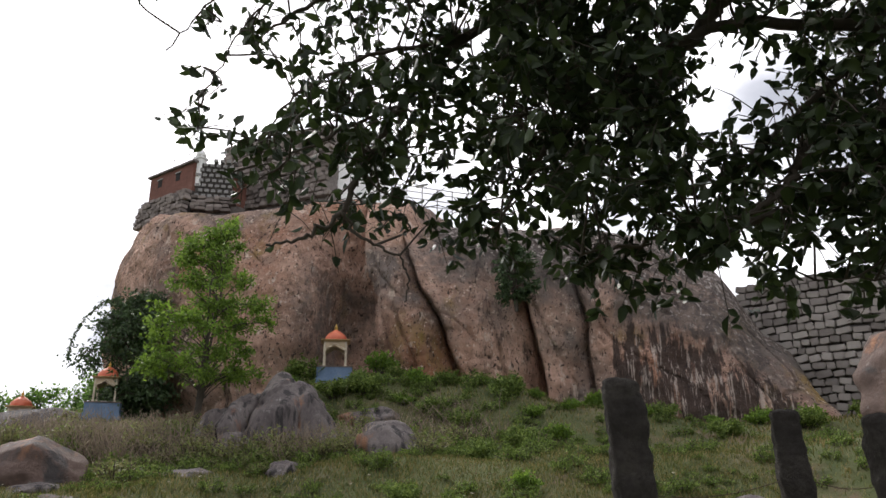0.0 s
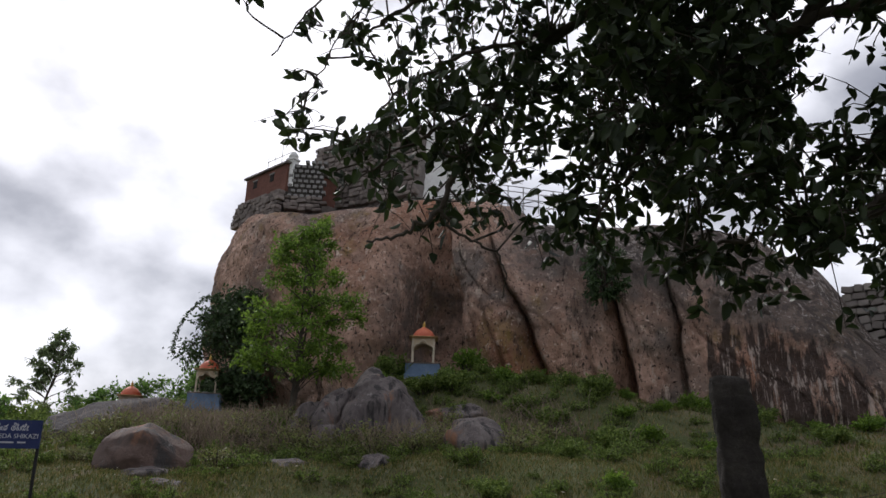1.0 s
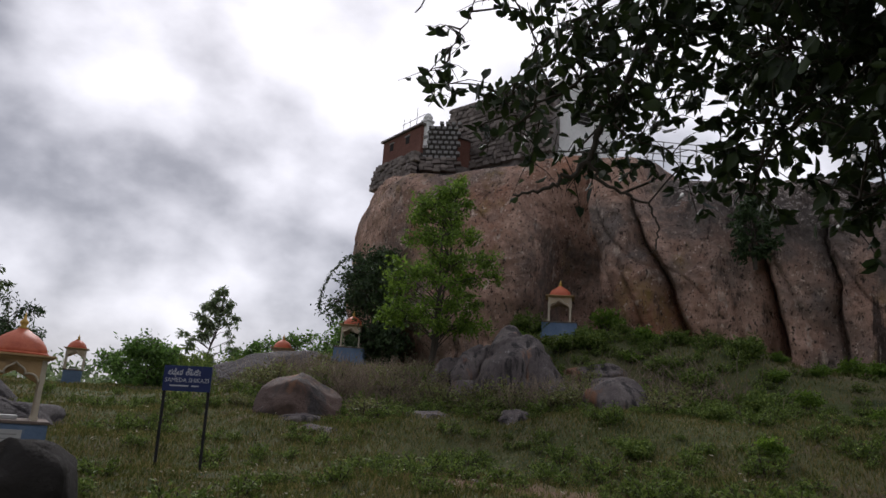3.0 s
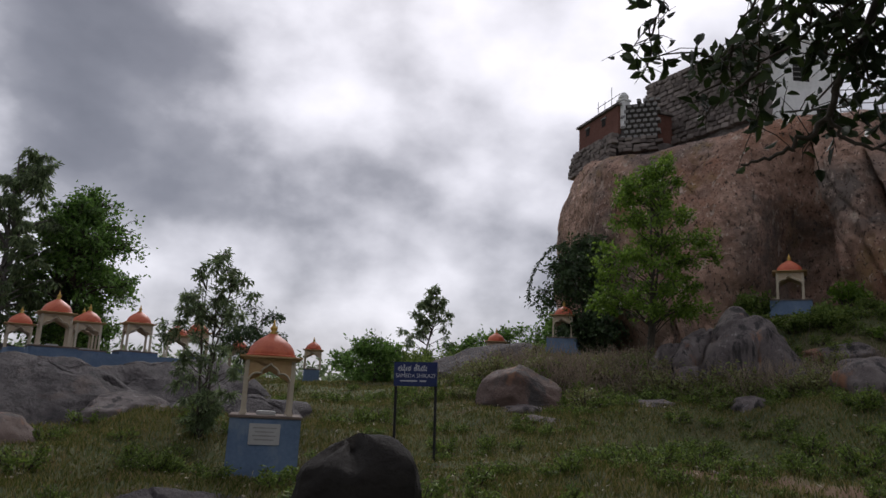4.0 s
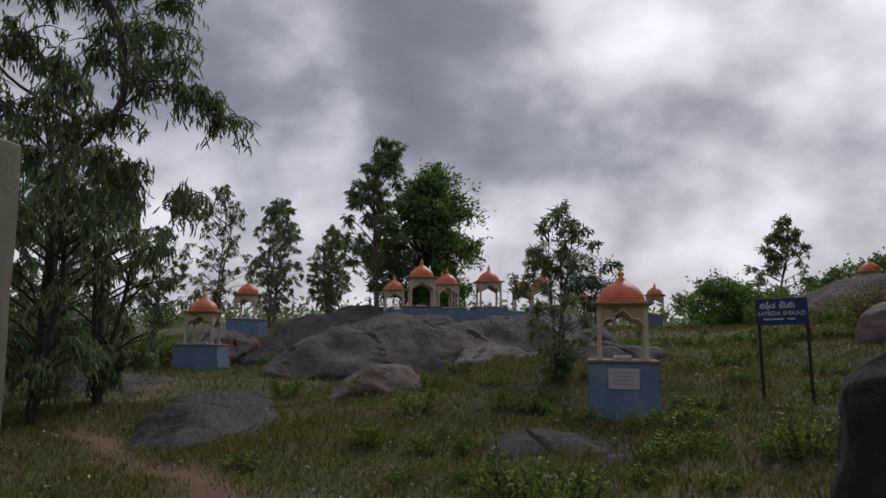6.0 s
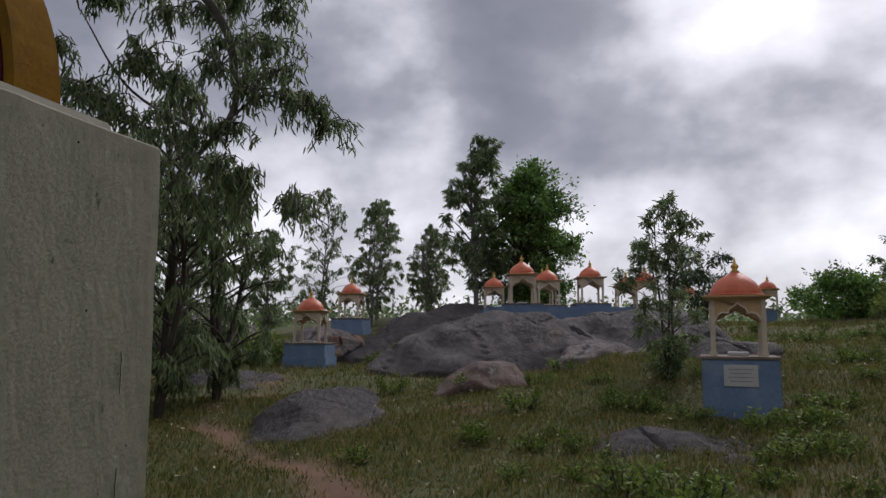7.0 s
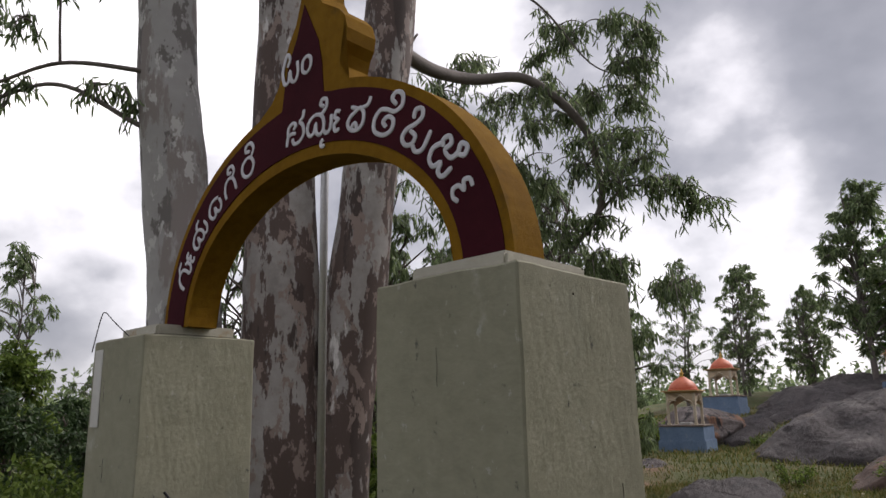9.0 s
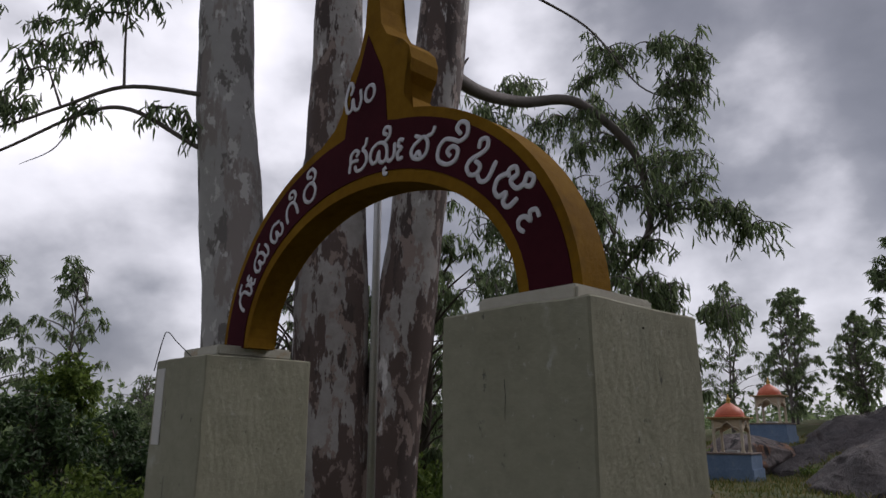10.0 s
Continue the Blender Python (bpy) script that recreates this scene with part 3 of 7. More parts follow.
def make_cliff():
    foot = bent([(-9.0, 38.0, 0), (-13.2, 33.0, 0), (-14.6, 28.6, 0), (-13.9, 25.2, 0), (-12.0, 22.6, 0), (-9.6, 21.4, 0), (-6.8, 20.9, 0), (-4.3, 21.4, 0), (-2.6, 21.0, 0), (0.2, 20.9, 0), (2.8, 20.5, 0), (5.3, 19.7, 0), (7.6, 18.9, 0), (9.3, 18.7, 0), (11.2, 20.2, 0), (13.0, 26.0, 0), (12.0, 34.0, 0)], 46)
    key_x = [-14.6, -13.6, -12, -9.5, -7, -4.6, -3.5, -2.6, 0, 3, 4.6, 6.2, 7.2, 8.0, 9.0, 9.6, 14]
    key_h = [11.3, 11.0, 10.3, 9.9, 10.2, 10.6, 10.4, 9.5, 9.3, 9.0, 8.7, 7.5, 5.9, 5.0, 3.6, 2.4, 2.2]
    rows_up, rows_in = 110, 14
    V, n = [], len(foot)
    # slanting clefts: foot x at the base, slant, depth, width of the lean towards it, highest share
    clefts = [(-3.3, -1.1, 2.2, 2.3, 0.97), (-0.35, -3.1, 1.25, 1.5, 0.90), (1.7, -1.2, 1.5, 1.5, 0.97), (3.15, -0.8, 0.85, 1.0, 0.96), (-1.9, -2.3, 0.22, 0.5, 0.6), (0.75, -1.6, 0.18, 0.4, 0.55), (-8.2, 0.3, 0.35, 0.5, 0.9), (-10.4, 0.2, 0.3, 0.5, 0.8)]
    grey, wet = [], []

    def step(x, lo, hi):
        t = max(0.0, min(1.0, (x - lo) / (hi - lo)))
        return t * t * (3 - 2 * t)

    for i, p in enumerate(foot):
        d = (foot[min(i + 1, n - 1)] - foot[max(i - 1, 0)]).normalized()
        out = Vector((d.y, -d.x, 0))
        back = i < n * 0.25 or i > n * 0.83
        top = float(np.interp(p.x, key_x, key_h)) if not (i > n * 0.8) else 2.3
        base = floor_at(p.x, p.y) - 0.8
        hollow = math.exp(-((p.x + 4.6) / 0.9) ** 2)
        left = max(0.0, min(1.0, (-6.5 - p.x) / 4.0))
        right = max(0.0, min(1.0, (p.x - 3.0) / 4.0))
        for j in range(rows_up + 1):
            v = j / rows_up
            z = base + v * (top - base)
            bulge = (0.55 * math.sin(math.pi * min(1, v * 1.15)) + left * (0.25 * math.sin(math.pi * v ** 1.2) - 0.9 * (1 - v) ** 1.5) - right * 1.6 * v ** 1.3 - (1.5 - 0.9 * left) * v ** (9 + 6 * left))
            bulge -= hollow * 1.5 * math.exp(-((v - 0.33) / 0.28) ** 2)
            q = Vector((p.x, p.y, z))
            low = noise.noise(q * 0.23 + Vector((4, 2, 1))) * 0.6 + noise.noise(q * 0.55) * 0.34
            flake = noise.noise(Vector((q.x * 0.6, q.y * 0.6, q.z * 0.45)) + Vector((7, 3, 2))) * 4
            flake = math.floor(flake) + min(1.0, (flake - math.floor(flake)) * 5)
            mid = noise.noise(q * 1.3) * 0.13 + noise.noise(q * 3.1) * 0.06 + noise.noise(q * 7.3) * 0.028 + 0.045 * flake
            sharp = abs(noise.noise(Vector((q.x * 0.8 + 0.5 * q.z, q.y * 0.8, q.z * 0.25)) + Vector((9, 1, 5))))
            mid -= 0.10 * max(0.0, 0.03 - sharp) / 0.03
            cut = 0.0
            for cx, sl, dep, wid, hi in clefts:
                if v < hi:
                    dx = p.x - (cx + sl * v)
                    dx += 0.16 * noise.noise(Vector((cx, z * 0.8, 0))) + 0.05 * noise.noise(Vector((cx, z * 3.0, 5)))
                    if dx < 0:
                        edge = 0.55 * max(0.0, 1 + dx / wid) ** 1.4 + 0.45 * max(0.0, 1 + dx / (0.05 + 0.34 * wid * max(0.0, 0.75 - v) ** 2)) ** 0.8
                    else:
                        edge = max(0.0, 1 - dx / 0.07)
                    cut += dep * edge * min(1, (hi - v) * 4)
            crust = step(v + 0.06 * noise.noise(q * 0.5), 0.50, 0.86) * step(p.x, -3.2, -1.2) * (1 - 0.4 * step(p.x, 7.5, 9.0))
            crust = max(crust, 0.9 * step(p.x, 2.9, 4.2) * step(v, 0.36, 0.6) * (1 - step(p.x + 2.2 * v, 8.6, 9.8)), 0.62 * math.exp(-((p.x + 5.4) / 1.5) ** 2) * (1 - step(v, 0.5, 0.8)))
            grey.append(crust)
            lobe = step(p.x - 0.5 * v, 2.9, 3.7) * (1 - step(v, 0.38, 0.74)) * (1 - step(p.x + 1.6 * v, 8.5, 9.5))
            lobe = max(lobe, 0.62 * step(p.x + 1.8 * v, -0.3, 0.6) * (1 - step(p.x + 0.8 * v, 1.0, 1.6)) * step(v, 0.25, 0.5), 0.6 * step(p.x, -9.2, -8.4) * (1 - step(p.x, -7.2, -6.4)) * (1 - step(v, 0.2, 0.45)))
            wet.append(max(lobe, 0.30))
            V.append(q + out * (bulge + low * (1 - 0.6 * v ** 4) + mid - cut))
        rim = V[-1].copy()
        heart = Vector((0.0 + p.x * 0.35, 30.0, top + 1.1))
        for j in range(1, rows_in + 1):
            t = j / rows_in
            q = rim.lerp(heart, t)
            q.z = rim.z + (heart.z - rim.z) * math.sin(t * math.pi / 2) + 0.2 * noise.noise(q * 0.7)
            V.append(q)
            grey.append(0.7), wet.append(0.3)
    m = rows_up + rows_in + 1
    F = [(i * m + j, (i + 1) * m + j, (i + 1) * m + j + 1, i * m + j + 1) for i in range(n - 1) for j in range(m - 1)]
    ob = mesh_from("cliff", V, F, CLIFF, smooth=True)
    for name, values in (("water_stain", wet), ("grey_crust", grey)):
        ob.data.attributes.new(name, "FLOAT", "POINT").data.foreach_set("value", values)
    return tagged(ob, "huge tan and pink granite outcrop with dark streaks and clefts", "cliff", kind="structure")


make_cliff()


def rock_sheet(at, size, turn, rise, seed, material, label, tilt=0.0, cracks=0.16, sharp=2.4):
    """A sheet of bare rock that swells out of the ground: a low dome with ledges and cracks; tilt raises its far side."""
    rings, sides = 72, 150
    off = Vector((seed * 5.1, seed * 2.7, 0.0))
    V = [(0, 0, 0)]
    edge = [1 + 0.22 * noise.noise(Vector((math.cos(a) * 1.3, math.sin(a) * 1.3, 0)) + off) + 0.10 * noise.noise(Vector((math.cos(a) * 3.5, math.sin(a) * 3.5, 4)) + off) for a in (2 * math.pi * k / sides for k in range(sides))]
    for j in range(0, rings + 1):
        r = j / rings
        for k in range(sides):
            a = 2 * math.pi * k / sides
            x, y = r * edge[k] * math.cos(a) * size[0], r * edge[k] * math.sin(a) * size[1]
            p = Vector((x, y, 0)) + off
            dome = (1 - r ** sharp)
            z = rise * dome * (1 + tilt * y / size[1])
            z += rise * 0.22 * noise.noise(p * 0.45) * dome ** 0.5 + 0.07 * noise.noise(p * 1.5) + 0.02 * noise.noise(p * 5.0)
            led = noise.noise(Vector((p.x * 0.55 + p.y * 0.2, p.y * 0.28 - p.x * 0.1, 3.0)) * 2.2) * 7
            z += 0.14 * min(1.0, rise + 0.2) * (math.floor(led) + min(1.0, (led - math.floor(led)) * 4)) / 7
            c = abs(noise.noise(Vector((p.x * 0.55, p.y * 0.28, 9.0))))
            c2 = abs(noise.noise(Vector((p.x * 0.3 - p.y * 0.5, p.y * 0.5, 19.0))))
            c += 0.03 * noise.noise(p * 2.7)
            z -= 0.8 * cracks * (max(0.0, 0.016 - c) / 0.016 + 0.6 * max(0.0, 0.012 - c2) / 0.012) * dome ** 0.3
            chip = noise.noise(Vector((p.x * 1.9 + p.y * 0.5, p.y * 0.9 - p.x * 0.3, 7.0))) * 5
            z += 0.045 * (math.floor(chip) + min(1.0, (chip - math.floor(chip)) * 3)) / 2
            if j == rings:
                z -= 0.7
            if j == 0:
                if k == 0:
                    V[0] = (x, y, z)
                continue
            V.append((x, y, z))
    F = [(0, 1 + k, 1 + (k + 1) % sides) for k in range(sides)]
    for j in range(rings - 1):
        for k in range(sides):
            k2 = (k + 1) % sides
            F.append((1 + j * sides + k, 1 + (j + 1) * sides + k, 1 + (j + 1) * sides + k2, 1 + j * sides + k2))
    ob = mesh_from("rock_slab", V, F, material, None, "", True)
    ob.matrix_world = pose(*at, 0, 0, turn)
    return tagged(ob, label, "rock")


def rocks():
    # bare rock sheets; turn sets the local y away from the meadow
    rock_sheet((-16.0, 5.5, 0.3), (3.3, 3.3, 0), 60, 1.2, 3, SLAB, "broad grey whaleback rock below a row of shrines", 0.28, 0.24)
    rock_sheet((-15.6, 8.8, 0.65), (2.6, 2.6, 0), 60, 1.05, 4, SLAB, "grey rock slab split by a dark crack", 0.3, 0.25)
    rock_sheet((-20.0, 9.0, 0.8), (5.2, 3.0, 0), 70, 0.78, 5, SLAB, "flat grey rock under a row of shrines", 0.1, 0.12, 4.0)
    rock_sheet((-10.85, 0.5, -0.08), (0.9, 2.15, 0), 65, 0.34, 8, SLAB, "flat layered grey rock beside a dirt track", 0.7, 0.12, 2.8)
    rock_sheet((-6.85, 3.55, -0.08), (1.35, 0.75, 0), 62, 0.22, 9, SLAB, "flat grey rock half hidden in grass", 0.1, 0.05)
    rock_sheet((-15.8, -0.6, 0.1), (1.3, 1.6, 0), 70, 0.28, 10, SLAB, "low dark rock slab in the grass", 0.1, 0.08)
    rock_sheet((-22.3, 6.0, 0.75), (2.4, 2.8, 0), 70, 1.15, 11, SLAB, "grey layered rock ledge behind the slab", 0.35, 0.2)
    rock_sheet((-25.5, 8.0, 1.1), (3.4, 2.4, 0), 70, 1.1, 12, SLAB, "grey rock ledge under the trees", 0.2, 0.2)
    rock_sheet((-20.8, 3.4, 0.5), (1.2, 1.6, 0), 70, 0.55, 51, SLAB, "grey rock slab beside a shrine", 0.2, 0.12)
    rock_sheet((-13.3, 20.2, 1.95), (2.3, 3.6, 0), -54, 1.08, 26, SLAB, "smooth grey rock shoulder under a shrine", 0.1, 0.08)
    rock_sheet((-2.8, 8.0, 0.42), (0.6, 0.35, 0), 12, 0.10, 29, RUST_ROCK, "flat bare stone in the track", 0.0, 0.02)
    rock_sheet((-1.5, 7.6, 0.42), (0.45, 0.3, 0), 40, 0.08, 30, RUST_ROCK, "flat bare stone in the track", 0.0, 0.02)
    rock_sheet((-12.0, 8.5, 0.6), (1.1, 1.3, 0), 60, 0.45, 52, SLAB, "grey layered rock behind a sapling", 0.2, 0.1)
    boulder("boulder", (-11.85, 3.45, 0.12), (0.95, 1.15, 0.5), 35, 6, RUST_ROCK, "low rounded brown boulder in the grass", 0.16)
    boulder("boulder", (-12.6, 6.9, 0.55), (0.6, 0.75, 0.35), 20, 7, BOULDER, "low brown boulder at the foot of a slab", 0.18)
    boulder("boulder", (-13.4, 6.3, 0.55), (0.8, 1.0, 0.5), 20, 27, BOULDER, "low brown boulder at the foot of a slab", 0.18)
    boulder("boulder", (-20.6, 1.9, 0.7), (1.3, 1.0, 0.55), 40, 13, BOULDER, "brown boulder beside a shrine", 0.2)
    boulder("boulder", (-20.8, -0.9, 0.6), (1.0, 1.3, 1.0), 15, 14, BOULDER, "dark rounded boulder below the trees", 0.2)
    boulder("boulder", (-22.5, -2.0, 0.5), (1.6, 1.5, 0.8), 15, 15, BOULDER, "dark rounded boulder below the trees", 0.2)
    boulder("boulder", (-11.7, 8.6, 0.55), (0.8, 1.0, 0.5), 55, 16, SLAB, "grey layered boulder behind a sapling", 0.18, 0.1, 4, 0.1)
    # below the cliff
    boulder("boulder", (-4.75, 15.9, 1.9), (1.15, 1.2, 1.4), 15, 17, BOULDER, "big grey boulder with dark and rust streaks", 0.25, 0.0, 5, 0.3, (0.12, 0.1), 0.55)
    boulder("boulder", (-5.75, 15.9, 1.8), (0.75, 1.1, 1.25), -8, 47, BOULDER, "grey boulder ridge with dark vertical streaks", 0.2, 0, 5, 0.25, (0.3, 0.1), 0.5)
    boulder("boulder", (-6.55, 15.75, 1.6), (0.6, 0.9, 1.15), -12, 18, BOULDER, "smooth grey boulder leaning on a larger one", 0.14, 0, 5, 0.05, (0.5, 0.1), 0.4)
    boulder("boulder", (-3.95, 15.5, 1.75), (0.6, 0.75, 1.05), 25, 28, BOULDER, "rust-streaked boulder leaning on a larger one", 0.2, 0, 5, 0.2, (-0.15, 0.1), 0.6)
    boulder("boulder", (-5.5, 14.6, 1.75), (0.5, 0.45, 0.4), 25, 48, BOULDER, "broken grey stone at a boulder's foot", 0.2)
    boulder("boulder", (-3.1, 14.0, 1.75), (0.45, 0.4, 0.4), 70, 49, BOULDER, "broken grey stone among brush", 0.2)
    boulder("boulder", (-8.0, 11.9, 1.2), (0.85, 0.75, 0.72), 25, 19, RUST_ROCK, "rust-brown split boulder on the slope", 0.12, 0, 5, 0, (-0.15, 0), 0.9)
    boulder("boulder", (-7.6, 11.2, 0.95), (0.6, 0.45, 0.22), 15, 50, BOULDER, "flat split slab before a boulder", 0.12, 0, 5, 0, (0, 0), 0.9)
    boulder("boulder", (-8.21, 17.0, floor_at(-8.21, 17.0) + 0.1), (0.12, 0.1, 0.15), 15, 53, WHITE, "small whitewashed stone beside a tree", 0.1)
    boulder("boulder", (-6.6, 10.7, 0.75), (0.62, 0.5, 0.26), 10, 20, BOULDER, "low grey boulder in the grass", 0.2)
    boulder("boulder", (-7.2, 10.5, 0.65), (0.5, 0.4, 0.16), 40, 21, BOULDER, "flat grey stone in the grass", 0.2)
    boulder("boulder", (-5.3, 12.0, 1.15), (0.5, 0.4, 0.3), 0, 22, BOULDER, "low grey boulder in the grass", 0.2)
    boulder("boulder", (-2.0, 13.2, 1.75), (0.68, 0.6, 0.5), 15, 23, BOULDER, "rounded grey boulder on the slope", 0.15, 0, 4, 0.06)
    boulder("boulder", (-3.7, 12.3, 1.3), (0.35, 0.3, 0.22), 15, 24, BOULDER, "small grey stone in the grass", 0.2)
    boulder("boulder", (0.3, 12.5, 1.35), (0.3, 0.25, 0.2), 15, 25, BOULDER, "small grey stone in the grass", 0.2)
    boulder("boulder", (-6.1, 11.0, 0.8), (0.45, 0.35, 0.18), 70, 41, BOULDER, "flat grey stone in the grass", 0.2)
    boulder("boulder", (-2.9, 16.6, 2.45), (0.8, 0.5, 0.4), 10, 42, BOULDER, "brown boulder below a shrine", 0.2)
    boulder("boulder", (-2.4, 15.2, 2.0), (0.7, 0.5, 0.35), -20, 43, BOULDER, "brown boulder among shrubs", 0.2)
    boulder("boulder", (9.1, 14.7, 2.75), (1.55, 1.4, 1.65), 0, 31, RUST_ROCK, "tall rust-brown boulder before a stone wall", 0.2, 0, 5, 0.05, (0.1, 0), 0.9)
    boulder("boulder", (3.4, 9.2, 0.8), (0.5, 0.4, 0.25), 0, 32, BOULDER, "grey stone in the meadow", 0.2)
    boulder("boulder", (1.9, 8.4, 0.65), (0.4, 0.3, 0.16), 30, 33, BOULDER, "grey stone in the meadow", 0.2)
    boulder("boulder", (2.7, 7.2, 0.5), (0.35, 0.3, 0.14), 60, 34, BOULDER, "flat grey stone in the meadow", 0.2)


rocks()


# ---- shrines ----
def cusped(w, top, spring):
    """An opening with a cusped (multifoil) head: points of its edge from the left foot over the crown to the right foot."""
    half = [(-w + 0.4 * w * (1 - math.cos(radians(110 * k / 6))), spring + 0.4 * w * math.sin(radians(110 * k / 6))) for k in range(7)]
    rise = top - spring
    half += [(-0.40 * w, spring + 0.40 * rise), (-0.43 * w, spring + 0.54 * rise), (-0.34 * w, spring + 0.70 * rise), (-0.16 * w, spring + 0.82 * rise), (-0.06 * w, spring + 0.92 * rise)]
    return [(-w, 0.0)] + half + [(0.0, top)] + [(-x, z) for x, z in reversed(half)] + [(w, 0.0)]


def shrine(base_height=0.76, base_width=0.92, label="", plaque=True):
    """A small open shrine: painted plinth, four columns, four cusped panels, an eave slab, a dome and a finial."""
    root = new("shrine")
    b = base_width
    part("plinth", box(bmesh.new(), (b, b, base_height), (0, 0, base_height / 2), 0, 0.012), BLUE, root, "blue painted plinth")
    part("plinth_foot", box(bmesh.new(), (b + 0.07, b + 0.07, base_height * 0.52), (0, 0, base_height * 0.26), 0, 0.02), BLUE, root) if not plaque else None
    part("plinth_rim", box(bmesh.new(), (b + 0.035, b + 0.035, 0.035), (0, 0, base_height + 0.0175), 0, 0.008), RIM, root, "worn brown rim")
    z0 = base_height + 0.035
    span, tall = 0.305, 0.74
    for sx, sy in ((-1, -1), (1, -1), (1, 1), (-1, 1)):
        c = bmesh.new()
        box(c, (0.058, 0.058, tall), (sx * span, sy * span, z0 + tall / 2), 0, 0.012)
        box(c, (0.085, 0.085, 0.05), (sx * span, sy * span, z0 + 0.025), 0, 0.008)
        part("column", c, CREAM, root)
    edge = cusped(span - 0.035, 0.685, 0.45)
    for k in range(4):
        p = bmesh.new()
        s = span - 0.029
        inner = edge[1:-1]
        outline = [(-s, 0.44)] + [(x, z) for x, z in inner] + [(s, 0.44), (s, tall), (-s, tall)]
        plate(p, outline, -span - 0.022, -span + 0.022)
        bmesh.ops.transform(p, verts=p.verts, matrix=Matrix.Rotation(k * math.pi / 2, 4, "Z") @ Matrix.Translation((0, 0, z0)))
        a = part("arch_panel", p, PEACH if plaque else BUFF, root, "cusped arch panel")
        ring = []
        for (x0, y0), (x1, y1) in zip(inner, inner[1:]):
            if math.hypot(x1 - x0, y1 - y0) > 0.004:
                ring.append((x0, y0))
        ring.append(inner[-1])
        tube = Tubes().add([(x, -span - 0.024, z) for x, z in ring], [0.014] * len(ring), 5)
        o = tube.make("arch_trim", CREAM, a)
        o.data.transform(Matrix.Rotation(k * math.pi / 2, 4, "Z") @ Matrix.Translation((0, 0, z0)))
    ez = z0 + tall
    e = bmesh.new()
    box(e, (0.84, 0.84, 0.03), (0, 0, ez + 0.028), 0, 0.01)
    box(e, (0.74, 0.74, 0.03), (0, 0, ez), 0, 0.01)
    part("eave", e, PEACH, root, "thin projecting eave slab")
    d = bmesh.new()
    lathe(d, [(0.31, 0.0), (0.325, 0.03), (0.318, 0.07), (0.292, 0.13), (0.245, 0.19), (0.18, 0.242), (0.115, 0.282), (0.065, 0.315), (0.04, 0.345)], 28, (0, 0, ez + 0.043))
    part("dome", d, DOME, root, "orange painted dome", True)
    part("dome_collar", lathe(bmesh.new(), [(0.345, 0), (0.35, 0.015), (0.345, 0.03)], 28, (0, 0, ez + 0.0435)), DOME, root, "", True)
    f = bmesh.new()
    lathe(f, [(0.05, 0), (0.065, 0.02), (0.03, 0.05), (0.05, 0.085), (0.052, 0.1), (0.02, 0.135), (0.012, 0.18), (0.003, 0.22)], 12, (0, 0, ez + 0.35))
    part("finial", f, GOLD, root, "gilded pot finial", True)
    if plaque:
        q = part("plaque", box(bmesh.new(), (0.40, 0.02, 0.27), (0, -b / 2 - 0.008, base_height - 0.20), 0, 0.004), MARBLE, root, "white marble plaque with faded lettering")
        for r in range(4):
            part("lettering_bar", box(bmesh.new(), (0.3 - 0.05 * (r % 2), 0.004, 0.016), (0, -b / 2 - 0.0195, base_height - 0.12 - r * 0.05)), PLAQUE_INK, q)
    # low footprint slab inside
    part("altar", box(bmesh.new(), (0.26, 0.26, 0.05), (0, 0, z0 + 0.025), 0, 0.01), MARBLE, root, "small marble altar")
    return tagged(root, label, "shrine", "hillside shrines")


def make_shrines():
    first = shrine(0.78, 0.92, "orange-domed open shrine on a blue plinth with a marble plaque")
    first.matrix_world = pose(-8.3, 5.62, 0.08, 0, 0, 52)
    plain = shrine(0.62, 1.0, "orange-domed open shrine on a blue plinth", False)
    plain.matrix_world = pose(-18.29, 1.34, 0.28, 0, 0, 66)
    on_rock = "orange-domed open shrine on a blue plinth standing on rock"
    for x, y, ztop, turn, s, text in ((-17.76, 6.79, 3.26, 72, 1.0, on_rock), (-19.9, 8.6, 3.26, 72, 0.96, on_rock), (-19.64, 9.9, 3.40, 72, 1.02, on_rock), (-21.6, 7.55, 3.12, 72, 0.92, on_rock), (-21.5, 9.2, 3.3, 72, 0.95, on_rock),
                                      (-20.6, 11.75, 3.2, 66, 0.95, "orange-domed open shrine behind a sapling"), (-21.2, 12.88, 3.45, 60, 1.0, "orange-domed open shrine behind a sapling"), (-21.4, 14.7, 3.02, 60, 0.9, "orange-domed open shrine behind shrubs"),
                                      (-23.04, 3.25, 2.95, 62, 1.0, "orange-domed open shrine on a pale blue plinth among rocks"), (-4.56, 19.69, 5.53, 12, 1.0, "orange-domed open shrine at the foot of the cliff"),
                                      (-11.63, 20.23, 4.6, 20, 0.96, "orange-domed open shrine beside a dark tree"), (-15.18, 21.58, 3.9, 30, 1.0, "orange-domed open shrine behind a rock shoulder")):
        c = copy_thing(plain, pose(x, y, ztop - 1.98 * s, 0, 0, turn))
        c.scale = (s, s, s)
        tagged(c, text)
    tall = shrine(0.95, 0.62, "slim orange-domed shrine on a tall blue plinth", False)
    tall.matrix_world = pose(-22.56, 19.2, 3.38 - 2.3, 0, 0, 45)
    # a second step of the plinth that runs on under the row
    for x, y, z, sx in ((-19.0, 8.2, 1.05, 4.2),):
        pb = bmesh.new()
        box(pb, (sx, 1.0, 0.85), (0, 0, 0.425), 0, 0.02)
        o = part("shrine_terrace", pb, BLUE)
        o.matrix_world = pose(x, y + 0.3, z, 0, 0, 76)
        tagged(o, "long low blue painted terrace under the row of shrines", "terrace")


make_shrines()


